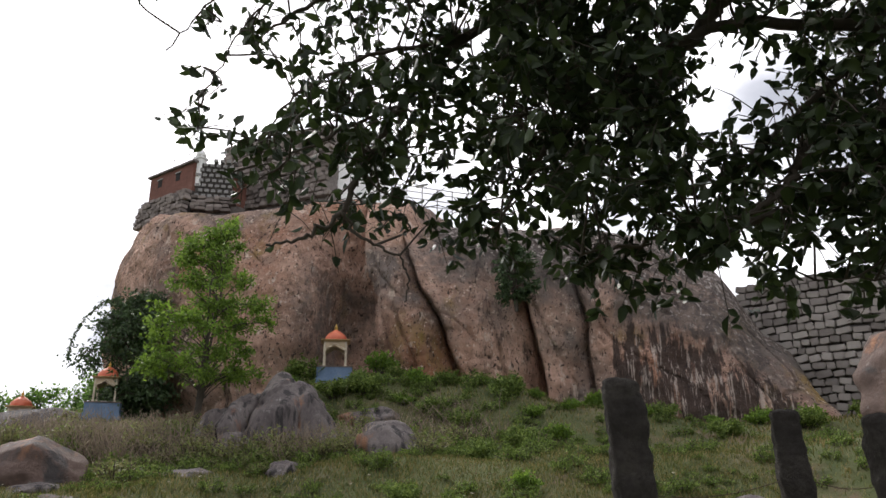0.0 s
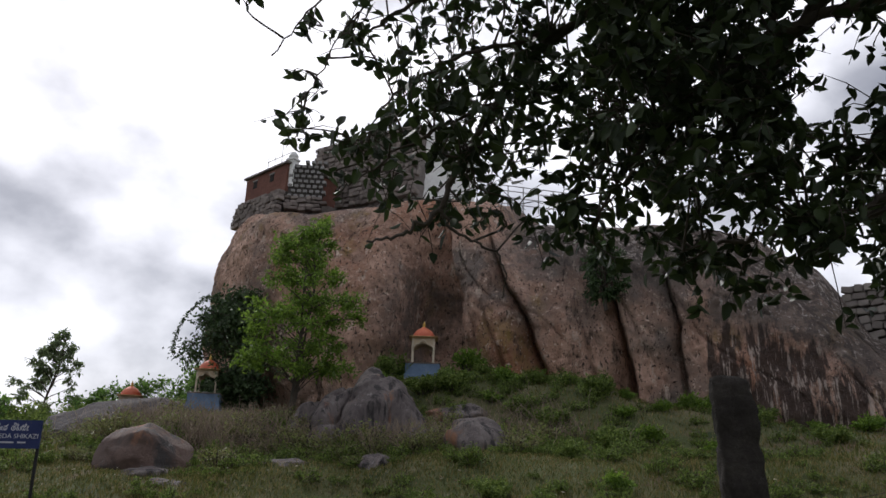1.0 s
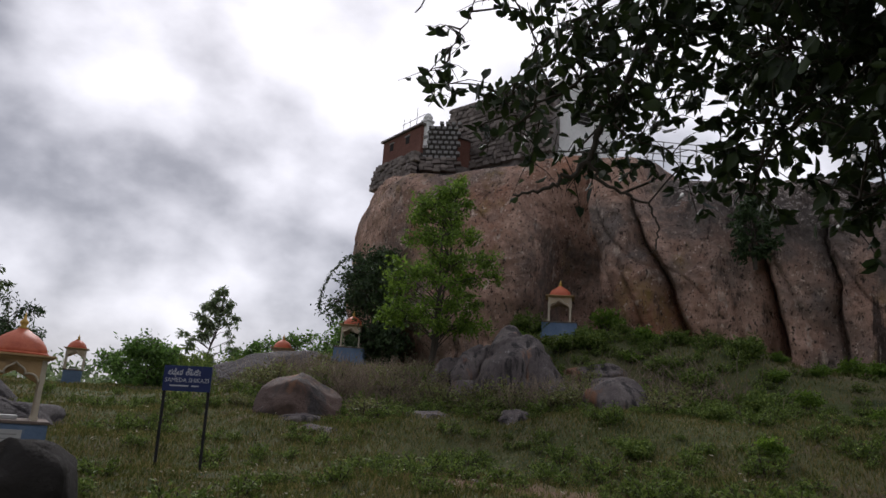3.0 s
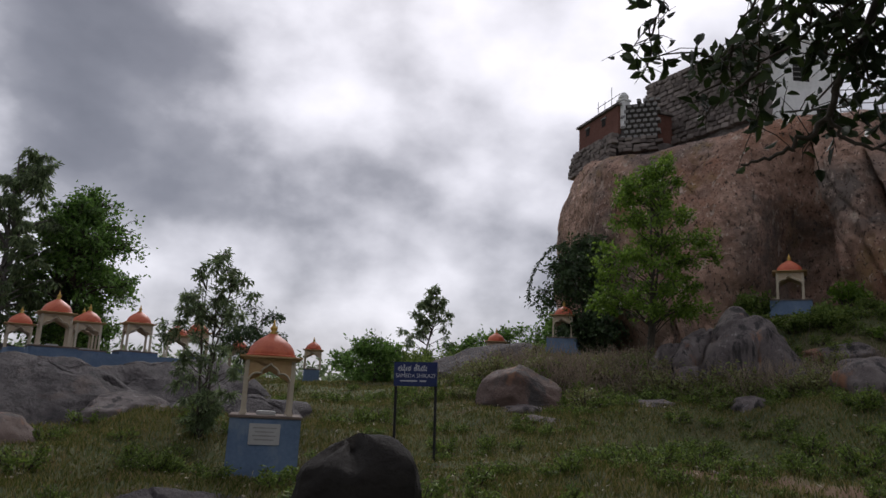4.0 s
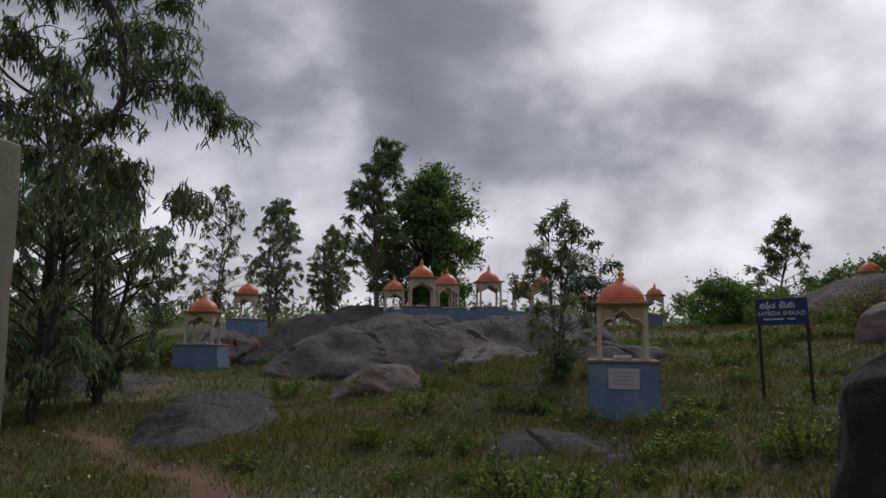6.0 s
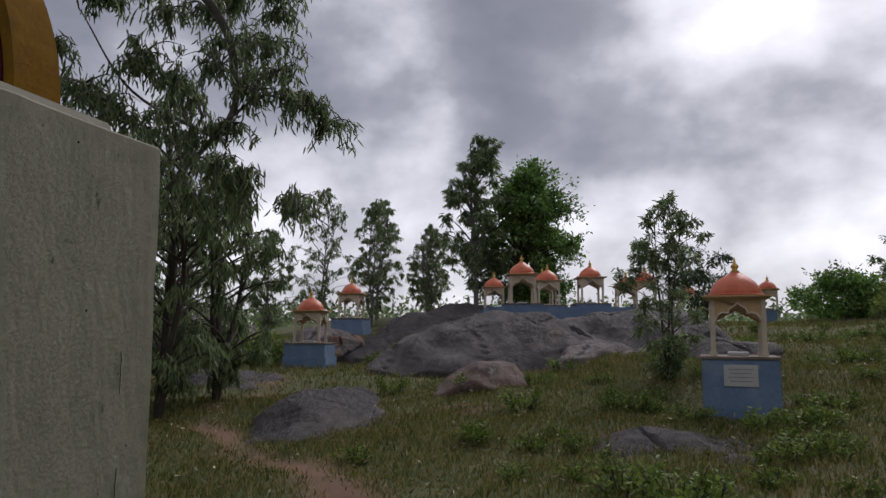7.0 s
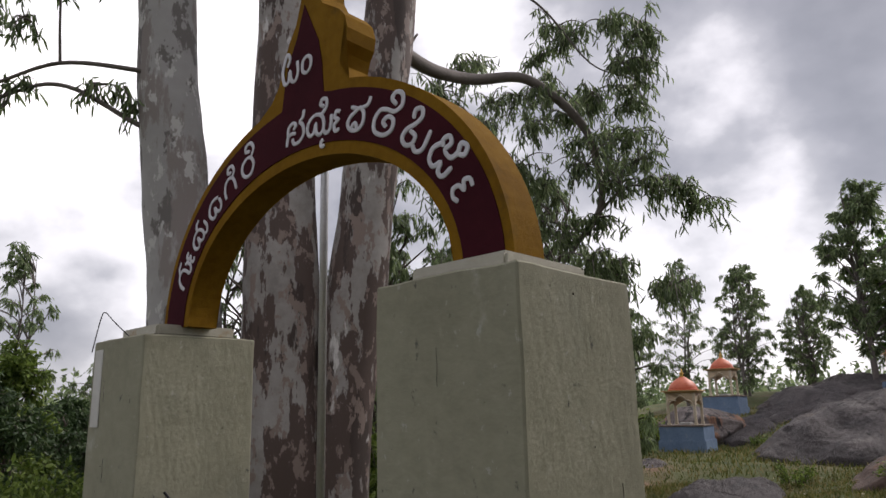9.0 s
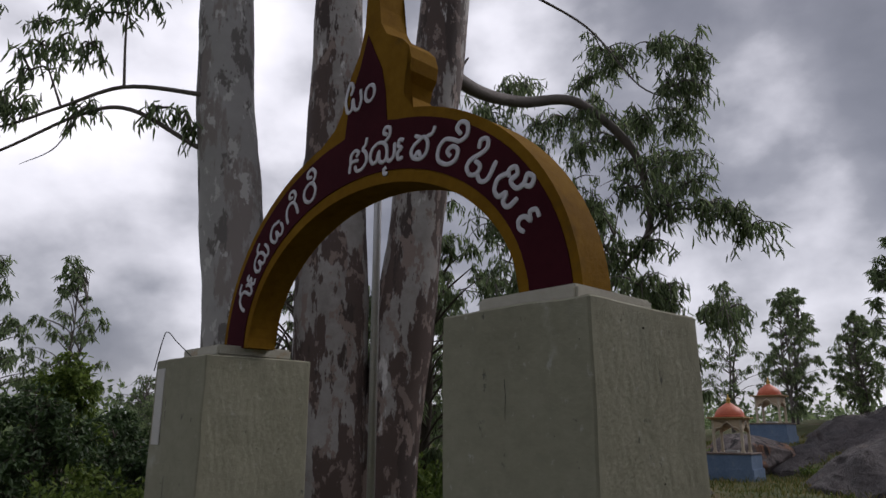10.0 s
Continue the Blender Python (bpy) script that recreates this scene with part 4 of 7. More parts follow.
# ---- lettering ----
def letters(text, size, depth=0.006):
    c = bpy.data.curves.new("lettering", "FONT")
    c.body, c.size, c.extrude, c.align_x, c.align_y, c.resolution_u = text, size, depth / 2, "CENTER", "BOTTOM_BASELINE", 2
    o = bpy.data.objects.new("lettering", c)
    scene.collection.objects.link(o)
    bpy.context.view_layer.update()
    me = bpy.data.meshes.new_from_object(o.evaluated_get(bpy.context.evaluated_depsgraph_get()))
    bpy.data.objects.remove(o)
    me.materials.clear()
    return me


class Script:
    """Letters drawn with a round brush: strokes in units of the letter's height."""
    eee = [(1.08, 0.5), (0.94, 0.55), (0.9, 0.38), (1.03, 0.3), (0.9, 0.18), (0.96, 0.0), (1.1, 0.04)]
    ga = [[(0.02, 0.02), (0.02, 0.3), (0.14, 0.56), (0.34, 0.62), (0.5, 0.5), (0.55, 0.25), (0.55, 0.0)]]
    tick = [(0.32, 0.62), (0.42, 0.8), (0.66, 0.82)]
    go = ga + [tick, [(0.55, 0.04), (0.68, -0.02), (0.8, 0.16), (0.78, 0.42), (0.68, 0.48)], eee]
    gi = ga + [[(0.48, 0.53), (0.64, 0.72), (0.58, 0.95), (0.4, 0.98), (0.35, 0.83), (0.5, 0.74)]]
    ma = [[(0.24, 0.6), (0.05, 0.45), (0.0, 0.2), (0.12, 0.02), (0.26, 0.08), (0.31, 0.34), (0.36, 0.08), (0.5, 0.0), (0.62, 0.15), (0.58, 0.42), (0.44, 0.57), (0.24, 0.6)], [(0.6, 0.13), (0.74, 0.0), (0.88, 0.15), (0.86, 0.5)]]
    maa = ma + [[(0.42, 0.58), (0.5, 0.78), (0.7, 0.84)]]
    mme = ma + [[(0.48, 0.57), (0.64, 0.74), (0.62, 0.97), (0.46, 1.0), (0.42, 0.86), (0.56, 0.78)], [(x + 0.1, y) for x, y in eee], [(0.66, -0.16), (0.58, -0.22), (0.6, -0.34), (0.72, -0.34)]]
    ta = [[(0.62, 0.5), (0.3, 0.62), (0.1, 0.52), (0.0, 0.28), (0.1, 0.03), (0.26, 0.04), (0.32, 0.3), (0.38, 0.06), (0.52, 0.0), (0.64, 0.15), (0.62, 0.42)]]
    ri = [[(0.3, 0.62), (0.06, 0.5), (0.0, 0.25), (0.14, 0.02), (0.38, 0.02), (0.52, 0.25), (0.46, 0.5), (0.3, 0.62)], [(0.44, 0.52), (0.62, 0.75), (0.52, 1.0), (0.32, 1.0), (0.28, 0.84), (0.45, 0.75)]]
    sa = [[(0.0, 0.0), (0.05, 0.28), (0.22, 0.34), (0.36, 0.3)], [(0.05, 0.28), (0.06, 0.54), (0.22, 0.66), (0.36, 0.56), (0.26, 0.44)], [(0.22, 0.18), (0.3, 0.0), (0.52, 0.0), (0.68, 0.2), (0.64, 0.46), (0.5, 0.6)], [(0.5, 0.6), (0.64, 0.72), (0.68, 0.92)]]
    da = [[(0.06, 0.62), (0.28, 0.56), (0.12, 0.38), (0.05, 0.18), (0.18, 0.02), (0.42, 0.02), (0.56, 0.2), (0.54, 0.45), (0.4, 0.6), (0.28, 0.56)], [(0.44, 0.6), (0.62, 0.7), (0.66, 0.9)], [(0.2, 0.06), (0.3, 0.2), (0.4, 0.06)]]
    shi = [[(0.42, 0.2), (0.28, 0.3), (0.38, 0.45), (0.56, 0.4), (0.58, 0.16), (0.38, 0.0), (0.1, 0.04), (0.0, 0.3), (0.1, 0.55), (0.32, 0.6), (0.52, 0.6), (0.68, 0.78), (0.6, 1.03), (0.4, 1.05), (0.34, 0.88), (0.52, 0.76)]]
    kha = [[(0.1, 0.62), (0.05, 0.82), (0.2, 0.92), (0.3, 0.76), (0.22, 0.56), (0.04, 0.32), (0.02, 0.1), (0.18, 0.0), (0.34, 0.1), (0.34, 0.3), (0.14, 0.34)], [(0.36, 0.1), (0.52, 0.0), (0.68, 0.14), (0.68, 0.6)]]
    ji = [[(0.2, 0.5), (0.1, 0.62), (0.18, 0.78), (0.32, 0.7), (0.28, 0.48), (0.5, 0.46), (0.58, 0.66), (0.52, 0.86), (0.68, 0.92), (0.74, 0.74), (0.6, 0.64)], [(0.12, 0.56), (0.0, 0.3), (0.08, 0.06), (0.26, 0.02), (0.36, 0.22), (0.44, 0.02), (0.6, 0.04), (0.66, 0.34)]]
    ra = [[(0.3, 0.6), (0.12, 0.62), (0.06, 0.45), (0.22, 0.36), (0.06, 0.28), (0.02, 0.1), (0.16, 0.0), (0.32, 0.08)]]
    om = [[(0.2, 0.56), (0.3, 0.78), (0.18, 0.98), (0.06, 0.7), (0.0, 0.4), (0.1, 0.05), (0.26, 0.08), (0.3, 0.4), (0.38, 0.06), (0.54, 0.0), (0.64, 0.25), (0.6, 0.6)], [(1.0, 0.6), (0.84, 0.48), (0.82, 0.2), (0.98, 0.06), (1.14, 0.2), (1.14, 0.46), (1.0, 0.6)]]


def brush(strokes, size, thick=0.118):
    """One painted letter, middled on x, in the x-y plane."""
    xs = [x for st in strokes for x, y in st]
    shift = (min(xs) + max(xs)) / 2
    t = Tubes()
    for st in strokes:
        line = bent([((x - shift) * size, y * size, 0) for x, y in st], 5)
        n = len(line)
        t.add(line, [thick * size * (0.36 if i in (0, n - 1) else 0.5) for i in range(n)], 8)
    me = bpy.data.meshes.new("lettering")
    me.from_pydata([tuple(v) for v in t.v], [], t.f)
    me.polygons.foreach_set("use_smooth", [True] * len(me.polygons))
    me.update()
    return me


def make_sign():
    root = new("sign_board")
    w, h = 0.66, 0.35
    part("board", box(bmesh.new(), (w, 0.025, h), (0, 0, 1.62 - h / 2), 0, 0.004), SIGN_BLUE, root, "dark blue enamel board")
    for s in (-1, 1):
        part("leg", box(bmesh.new(), (0.035, 0.035, 1.75), (s * (w / 2 - 0.025), 0.032, 0.72), 0, 0.004), SIGN_LEG, root, "thin dark iron leg")
    x = -0.27
    for strokes in (Script.sa, Script.mme, Script.da, None, Script.shi, Script.kha, Script.ji, Script.ra):
        if strokes is None:
            x += 0.035
            continue
        wide = 0.082 * (max(q[0] for st in strokes for q in st) + 0.14) * 0.86
        o = link("lettering", brush(strokes, 0.082, 0.15), LETTER, root, "white lettering")
        o.matrix_basis = Matrix.Translation((x + wide / 2, -0.0135, 1.495)) @ Matrix.Rotation(math.pi / 2, 4, "X") @ Matrix.Diagonal((0.86, 1, 0.2, 1))
        x += wide
    me = letters("SAMEDA SHIKAZI", 0.082)
    o = link("lettering", me, LETTER, root, "white lettering")
    xs = [v.co.x for v in me.vertices]
    k = min(1.0, 0.6 / (max(xs) - min(xs)))
    o.matrix_basis = Matrix.Translation((-(max(xs) + min(xs)) / 2 * k, -0.0145, 1.395)) @ Matrix.Rotation(math.pi / 2, 4, "X") @ Matrix.Diagonal((k, 1, 1, 1))
    for x, wd in ((-0.1, 0.26), (0.12, 0.1)):
        part("lettering_bar", box(bmesh.new(), (wd, 0.004, 0.02), (x, -0.0145, 1.345)), LETTER, root)
    root.matrix_world = pose(-7.04, 7.33, 0.12, 0, -1.5, 24)
    tagged(root, "blue board with white lettering on two thin legs", "sign")


make_sign()


# ---- fence posts and wire ----
def post(at, width, depth, height, turn, seed, label, lean=0.0, crown=0.5, slant=0.0, rough=1.0):
    bm = bmesh.new()
    rings, sides = 70, 36
    off = Vector((seed * 3.3, seed, 2.0))
    loops = []
    for j in range(rings + 1):
        v = 1 - (1 - j / rings) ** 2.2
        z = v * height
        k = 1.0
        top = max(0.0, (z - (height - width * crown)) / (width * crown))
        k = math.sqrt(max(0.02, 1 - 0.97 * top ** 4.5))
        loop = []
        for i in range(sides):
            a = 2 * math.pi * i / sides
            ca, sa = math.cos(a), math.sin(a)
            m = 1.0 / max(abs(ca), abs(sa)) ** 0.75
            p = Vector((ca * m * width / 2, sa * m * depth / 2, z))
            d = 1 + rough * (0.26 * noise.noise(p * 4 + off) + 0.16 * noise.noise(p * 14 + off) + 0.07 * noise.noise(p * 38 + off))
            loop.append(bm.verts.new((p.x * k * d + lean * z, p.y * k * d, z + slant * p.x * k * v ** 4 + 0.012 * rough * noise.noise(p * 30 + off) * (v > 0.9))))
        loops.append(loop)
    for a, b in zip(loops, loops[1:]):
        for i in range(sides):
            bm.faces.new((a[i], a[(i + 1) % sides], b[(i + 1) % sides], b[i]))
    bm.faces.new(loops[-1])
    bm.faces.new(list(reversed(loops[0])))
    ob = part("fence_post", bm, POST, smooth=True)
    ob.matrix_world = pose(*at, 0, 0, turn)
    return tagged(ob, label, "fence post", "rough granite fence posts")


def make_fence():
    post((0.95, 3.12, -0.1), 0.2, 0.15, 1.93, 5, 1, "rough squared granite fence post", -0.1, 0.3)
    post((1.74, 3.36, -0.1), 0.16, 0.14, 1.78, -8, 2, "rough squared granite fence post", -0.03, 0.3)
    post((2.22, 3.3, -0.1), 0.2, 0.16, 1.75, 12, 3, "rough squared granite fence post", -0.03, 0.3)
    post((-0.81, -0.27, -0.4), 0.135, 0.13, 1.615, 40, 4, "dark round-headed granite fence post", 0.0, 0.48, 0.22, 1.3)
    runs = [((2.18, 3.3), (1.71, 3.36)), ((1.71, 3.36), (0.84, 3.12)), ((0.84, 3.12), (-0.81, -0.27))]
    for (a, b) in runs:
        for z in (0.55, 0.95, 1.2):
            za, zb = floor_at(*a) + z, floor_at(*b) + z - (0.12 if b[0] < 0 else 0)
            A, B = Vector((*a, za)), Vector((*b, zb))
            t = Tubes()
            pts = [A.lerp(B, k / 16) - Vector((0, 0, 0.05 * math.sin(math.pi * k / 16))) for k in range(17)]
            t.add(pts, [0.0022] * 17, 4)
            steps = int((B - A).length / 0.16)
            for k in range(1, steps):
                p = A.lerp(B, k / steps) - Vector((0, 0, 0.05 * math.sin(math.pi * k / steps)))
                t.add([p + Vector((0.012, 0.006, 0.014)), p - Vector((0.012, 0.006, 0.014))], [0.0014, 0.001], 3)
                t.add([p + Vector((-0.012, 0.006, 0.014)), p - Vector((-0.012, 0.006, 0.014))], [0.0014, 0.001], 3)
            tagged(t.make("barbed_wire", WIRE), "thin rusty barbed wire between posts", "wire", "fence wires")


make_fence()


# ---- gateway ----
GATE_AT, GATE_TURN = (-2.84, -1.66), math.degrees(math.atan2(0.8327, 0.5537))  # local x runs along the gateway, local -y to its front
GATE = pose(GATE_AT[0], GATE_AT[1], 0, 0, 0, GATE_TURN)


def weather(bm, amount, scale, seed):
    for v in bm.verts:
        p = v.co * scale + Vector((seed, seed * 2, 0))
        v.co += Vector((noise.noise(p), noise.noise(p + Vector((7, 0, 0))), noise.noise(p + Vector((0, 7, 0))))) * amount


def make_gateway():
    root = new("gateway")
    root.matrix_world = GATE
    for x, name in ((0.0, "pillar"), (-2.40, "pillar")):
        bm = bmesh.new()
        box(bm, (0.62, 0.655, 2.35), (x, 0.0175, 1.81 - 1.175))
        bmesh.ops.subdivide_edges(bm, edges=bm.edges[:], cuts=14, use_grid_fill=True)
        corners = [e for e in bm.edges if len(e.link_faces) == 2 and e.calc_face_angle() > 1.0]
        bmesh.ops.bevel(bm, geom=corners, offset=0.007, segments=1, affect="EDGES")
        weather(bm, 0.005, 7.0, x + 1)
        pil = part(name, bm, PLASTER, root, "cream-green plastered square pillar", True)
        pil.data.polygons.foreach_set("use_smooth", [False] * len(pil.data.polygons))
        c = bmesh.new()
        box(c, (0.42, 0.46, 0.06), (x + (0.0 if x > -1 else 0.07), 0, 1.81 + 0.028), 0, 0.010)
        weather(c, 0.006, 9.0, x + 3)
        part("cap", c, CAP, pil, "rough plaster cap")
        # hairline cracks and small holes in the plaster
        rng = random.Random(int(40 + x * 10))
        for k in range(4):
            front = k % 2 == 0
            a, top = rng.uniform(-0.26, 0.26), rng.uniform(0.7, 1.7)
            wob = [rng.uniform(-0.002, 0.002) for q in range(6)]
            line = [(x + a + wob[q], -0.3115, top - q * 0.025) if front else (x + 0.3115, a + wob[q], top - q * 0.025) for q in range(6)]
            Tubes().add(line, [0.0010] * 5 + [0.0004], 4).make("crack", SIGN_LEG, pil)
        for k in range(12):
            front = k % 2 == 0
            a, z = rng.uniform(-0.28, 0.28), rng.uniform(0.5, 1.75)
            h = bmesh.new()
            bmesh.ops.create_icosphere(h, subdivisions=1, radius=rng.uniform(0.0016, 0.0036))
            bmesh.ops.translate(h, verts=h.verts, vec=(x + a, -0.31, z) if front else (x + 0.31, a, z))
            part("pit", h, DARK_GAP, pil)
    # the arch: two quarter ovals round a middle at 1.10, with a pointed crest
    mid, z0 = 1.10, 1.857
    ro, ho, ri, hi = 1.235, 1.02, 0.965, 0.670

    def oval(r, h, a0, a1, n):
        return [(mid + r * math.cos(radians(a0 + (a1 - a0) * k / n)), z0 + h * math.sin(radians(a0 + (a1 - a0) * k / n))) for k in range(n + 1)]

    crest_l = [(1.33, 2.875), (1.27, 2.95), (1.245, 3.05), (1.20, 3.14), (1.14, 3.23), (1.10, 3.36), (1.085, 3.62)]
    crest_r = [(1.01, 3.62), (1.0, 3.45), (0.975, 3.34), (0.93, 3.26), (0.875, 3.21), (0.81, 3.18), (0.765, 3.13), (0.745, 3.06), (0.755, 3.0), (0.785, 2.955), (0.80, 2.90)]
    crest_l, crest_r = [[(x, z + 0.025) for x, z in line] for line in (crest_l, crest_r)]
    right = oval(ro, ho, 0, 74, 18)
    right = [(x, z) for x, z in right if x > 1.36]
    left = [(x, z) for x, z in oval(ro, ho, 104, 180, 22) if x < 0.78]
    inner = oval(ri, hi, 180, 0, 40)
    a = bmesh.new()
    plate(a, [(-x, z) for x, z in right + crest_l + crest_r + left + inner], -0.085, 0.085)
    arch = part("arch", a, OCHRE, root, "ochre painted arch with a pointed crest")

    def band(t, s):
        return (mid + (ri + (ro - ri) * s) * math.cos(t), z0 + (hi + (ho - hi) * s) * math.sin(t))

    n = 60
    top = [band(math.pi * k / n, 0.86) for k in range(n + 1)]
    low = [band(math.pi * k / n, 0.17) for k in range(n + 1)]
    tri = [(1.235, 2.80), (1.215, 2.93), (1.19, 3.03), (1.125, 3.15), (1.07, 3.31), (1.015, 3.20), (0.955, 3.08), (0.925, 2.95), (0.91, 2.80)]
    tri = [(x, z + 0.025) for x, z in tri]
    up = []
    done = False
    for x, z in top:
        if 0.91 < x < 1.24:
            if not done:
                up += tri
                done = True
        else:
            up.append((x, z))
    f = bmesh.new()
    plate(f, [(-x, z) for x, z in up + list(reversed(low))], -0.0895, -0.08)
    field = part("arch_field", f, MAROON, root, "recessed maroon lettering field")
    # lettering along the band
    def write(strokes, t, s, size, tilt=1.0):
        x, z = band(t, s)
        o = link("lettering", brush(strokes, size), LETTER, field, "white painted lettering")
        slope = math.atan2((hi + (ho - hi) * s) * math.cos(t), (ri + (ro - ri) * s) * math.sin(t)) * tilt
        o.matrix_basis = Matrix.Translation((-x, -0.0905, z)) @ Matrix.Rotation(math.pi / 2, 4, "X") @ Matrix.Rotation(slope, 4, "Z") @ Matrix.Diagonal((1.2, 1, 0.3, 1))

    for strokes, t, size in ((Script.go, 22, 0.15), (Script.maa, 36, 0.15), (Script.ta, 47.5, 0.155), (Script.gi, 57.5, 0.155), (Script.ri, 67.5, 0.165), (Script.sa, 89, 0.175), (Script.mme, 100.5, 0.18), (Script.da, 113.5, 0.18), (Script.shi, 124, 0.19), (Script.kha, 136, 0.185), (Script.ji, 148, 0.185), (Script.ra, 158.5, 0.17)):
        write(strokes, radians(t), 0.29, size * (0.93 if t > 80 else 1.0))
    write(Script.om, radians(89), 1.22, 0.165, 0)
    # gate leaf between the pillars
    g = new("gate")
    g.matrix_world = GATE
    y = -0.20
    part("top_rail", box(bmesh.new(), (1.80, 0.05, 0.075), (-1.21, y, 0.86), 0, 0.006), GATE_PAINT, g)
    part("lower_rail", box(bmesh.new(), (1.80, 0.045, 0.05), (-1.21, y, -0.05), 0, 0.006), GATE_PAINT, g)
    for k in range(15):
        part("bar", box(bmesh.new(), (0.018, 0.018, 0.87), (-0.40 - k * 0.116, y, 0.405), 0, 0.003), GATE_PAINT, g)
    part("hinge_stile", box(bmesh.new(), (0.045, 0.045, 1.1), (-2.06, y, 0.345), 0, 0.006), GATE_PAINT, g)
    tagged(g, "low teal painted steel bar gate, closed", "gate")
    hk = Tubes().add(bent([(-2.09, -0.13, 0.84), (-2.05, -0.13, 0.89), (-2.04, -0.14, 0.97), (-2.05, -0.17, 1.02)], 4), [0.007] * 13, 6).make("hinge_hook", SIGN_LEG, root, "bent iron hook")
    # drawn wire that sticks out from the far pillar's head
    Tubes().add(bent([(-2.30, -0.28, 1.8), (-2.42, -0.33, 1.9), (-2.52, -0.34, 1.96), (-2.6, -0.33, 1.93), (-2.66, -0.34, 1.75)], 5), [0.003] * 21, 4).make("stray_wire", SIGN_LEG, root, "thin stray wire")
    part("notice", box(bmesh.new(), (0.10, 0.004, 0.42), (-2.62, -0.3135, 1.55)), MARBLE, root, "pale bleached notice")
    # worn painted strokes low on the far pillar
    for k in range(6):
        part("lettering_bar", box(bmesh.new(), (0.012 + 0.006 * (k % 2), 0.004, 0.07 + 0.02 * (k % 3)), (-2.68 + 0.03 * k, -0.3125, 0.74 + 0.01 * (k % 2))), TEAL_INK, root)
    # framed panel leaning behind the gate
    p = new("framed_panel")
    part("panel", box(bmesh.new(), (0.20, 0.02, 0.5), (0, 0, 0.25)), PANEL_RED, p, "dark red panel")
    for s in (-1, 1):
        part("frame_side", box(bmesh.new(), (0.03, 0.035, 0.56), (s * 0.115, 0, 0.26), 0, 0.004), PANEL_FRAME, p)
    part("frame_top", box(bmesh.new(), (0.20, 0.035, 0.03), (0, 0, 0.515), 0, 0.004), PANEL_FRAME, p)
    Tubes().add(bent([(-0.06, -0.016, 0.46), (-0.055, -0.016, 0.38), (0, -0.016, 0.35), (0.055, -0.016, 0.38), (0.06, -0.016, 0.46)], 5), [0.009] * 21, 5).make("emblem", GOLD, p, "pale gold curved emblem")
    st = bmesh.new()
    box(st, (0.3, 0.2, 0.5), (0, 0.02, -0.25), 0, 0.02)
    part("stand", st, PALE_STONE, p, "plain stone stand")
    p.matrix_world = GATE @ pose(-1.95, -0.05, 0.28)
    tagged(p, "small dark red panel in a brown frame on a stand", "panel")
    tagged(root, "plastered gateway with a maroon and ochre lettered arch", "gateway")


make_gateway()


# ---- hilltop buildings ----
def stone_facing(root, length, rows, course, seed, drop=0.0, top=0.0):
    """Courses of rough stones on the front of a wall, from the top downwards; drop lets each course step forward."""
    rng = random.Random(seed)
    shapes = []
    for k in range(5):
        bm = bmesh.new()
        box(bm, (1, 1, 1), (0, 0, 0), 0, 0.09)
        weather(bm, 0.08, 1.7, k * 3.0 + seed)
        me = bpy.data.meshes.new("stone")
        bm.to_mesh(me)
        bm.free()
        me.materials.append(FOOTING)
        shapes.append(me)
    for r in range(rows):
        x = -length / 2 - rng.uniform(0, 0.15)
        while x < length / 2 - 0.08:
            w = rng.uniform(0.15, 0.4)
            o = new("stone", shapes[rng.randrange(5)])
            o.parent = root
            o.matrix_basis = Matrix.Translation((x + w / 2, rng.uniform(-0.06, 0.02) - drop * r, top - (r + 0.5) * course + rng.uniform(-0.02, 0.02))) @ Matrix.Rotation(rng.uniform(-0.12, 0.12), 4, "Y") @ Matrix.Diagonal((w * 0.95, 0.3, course * rng.uniform(0.8, 1.0), 1))
            x += w


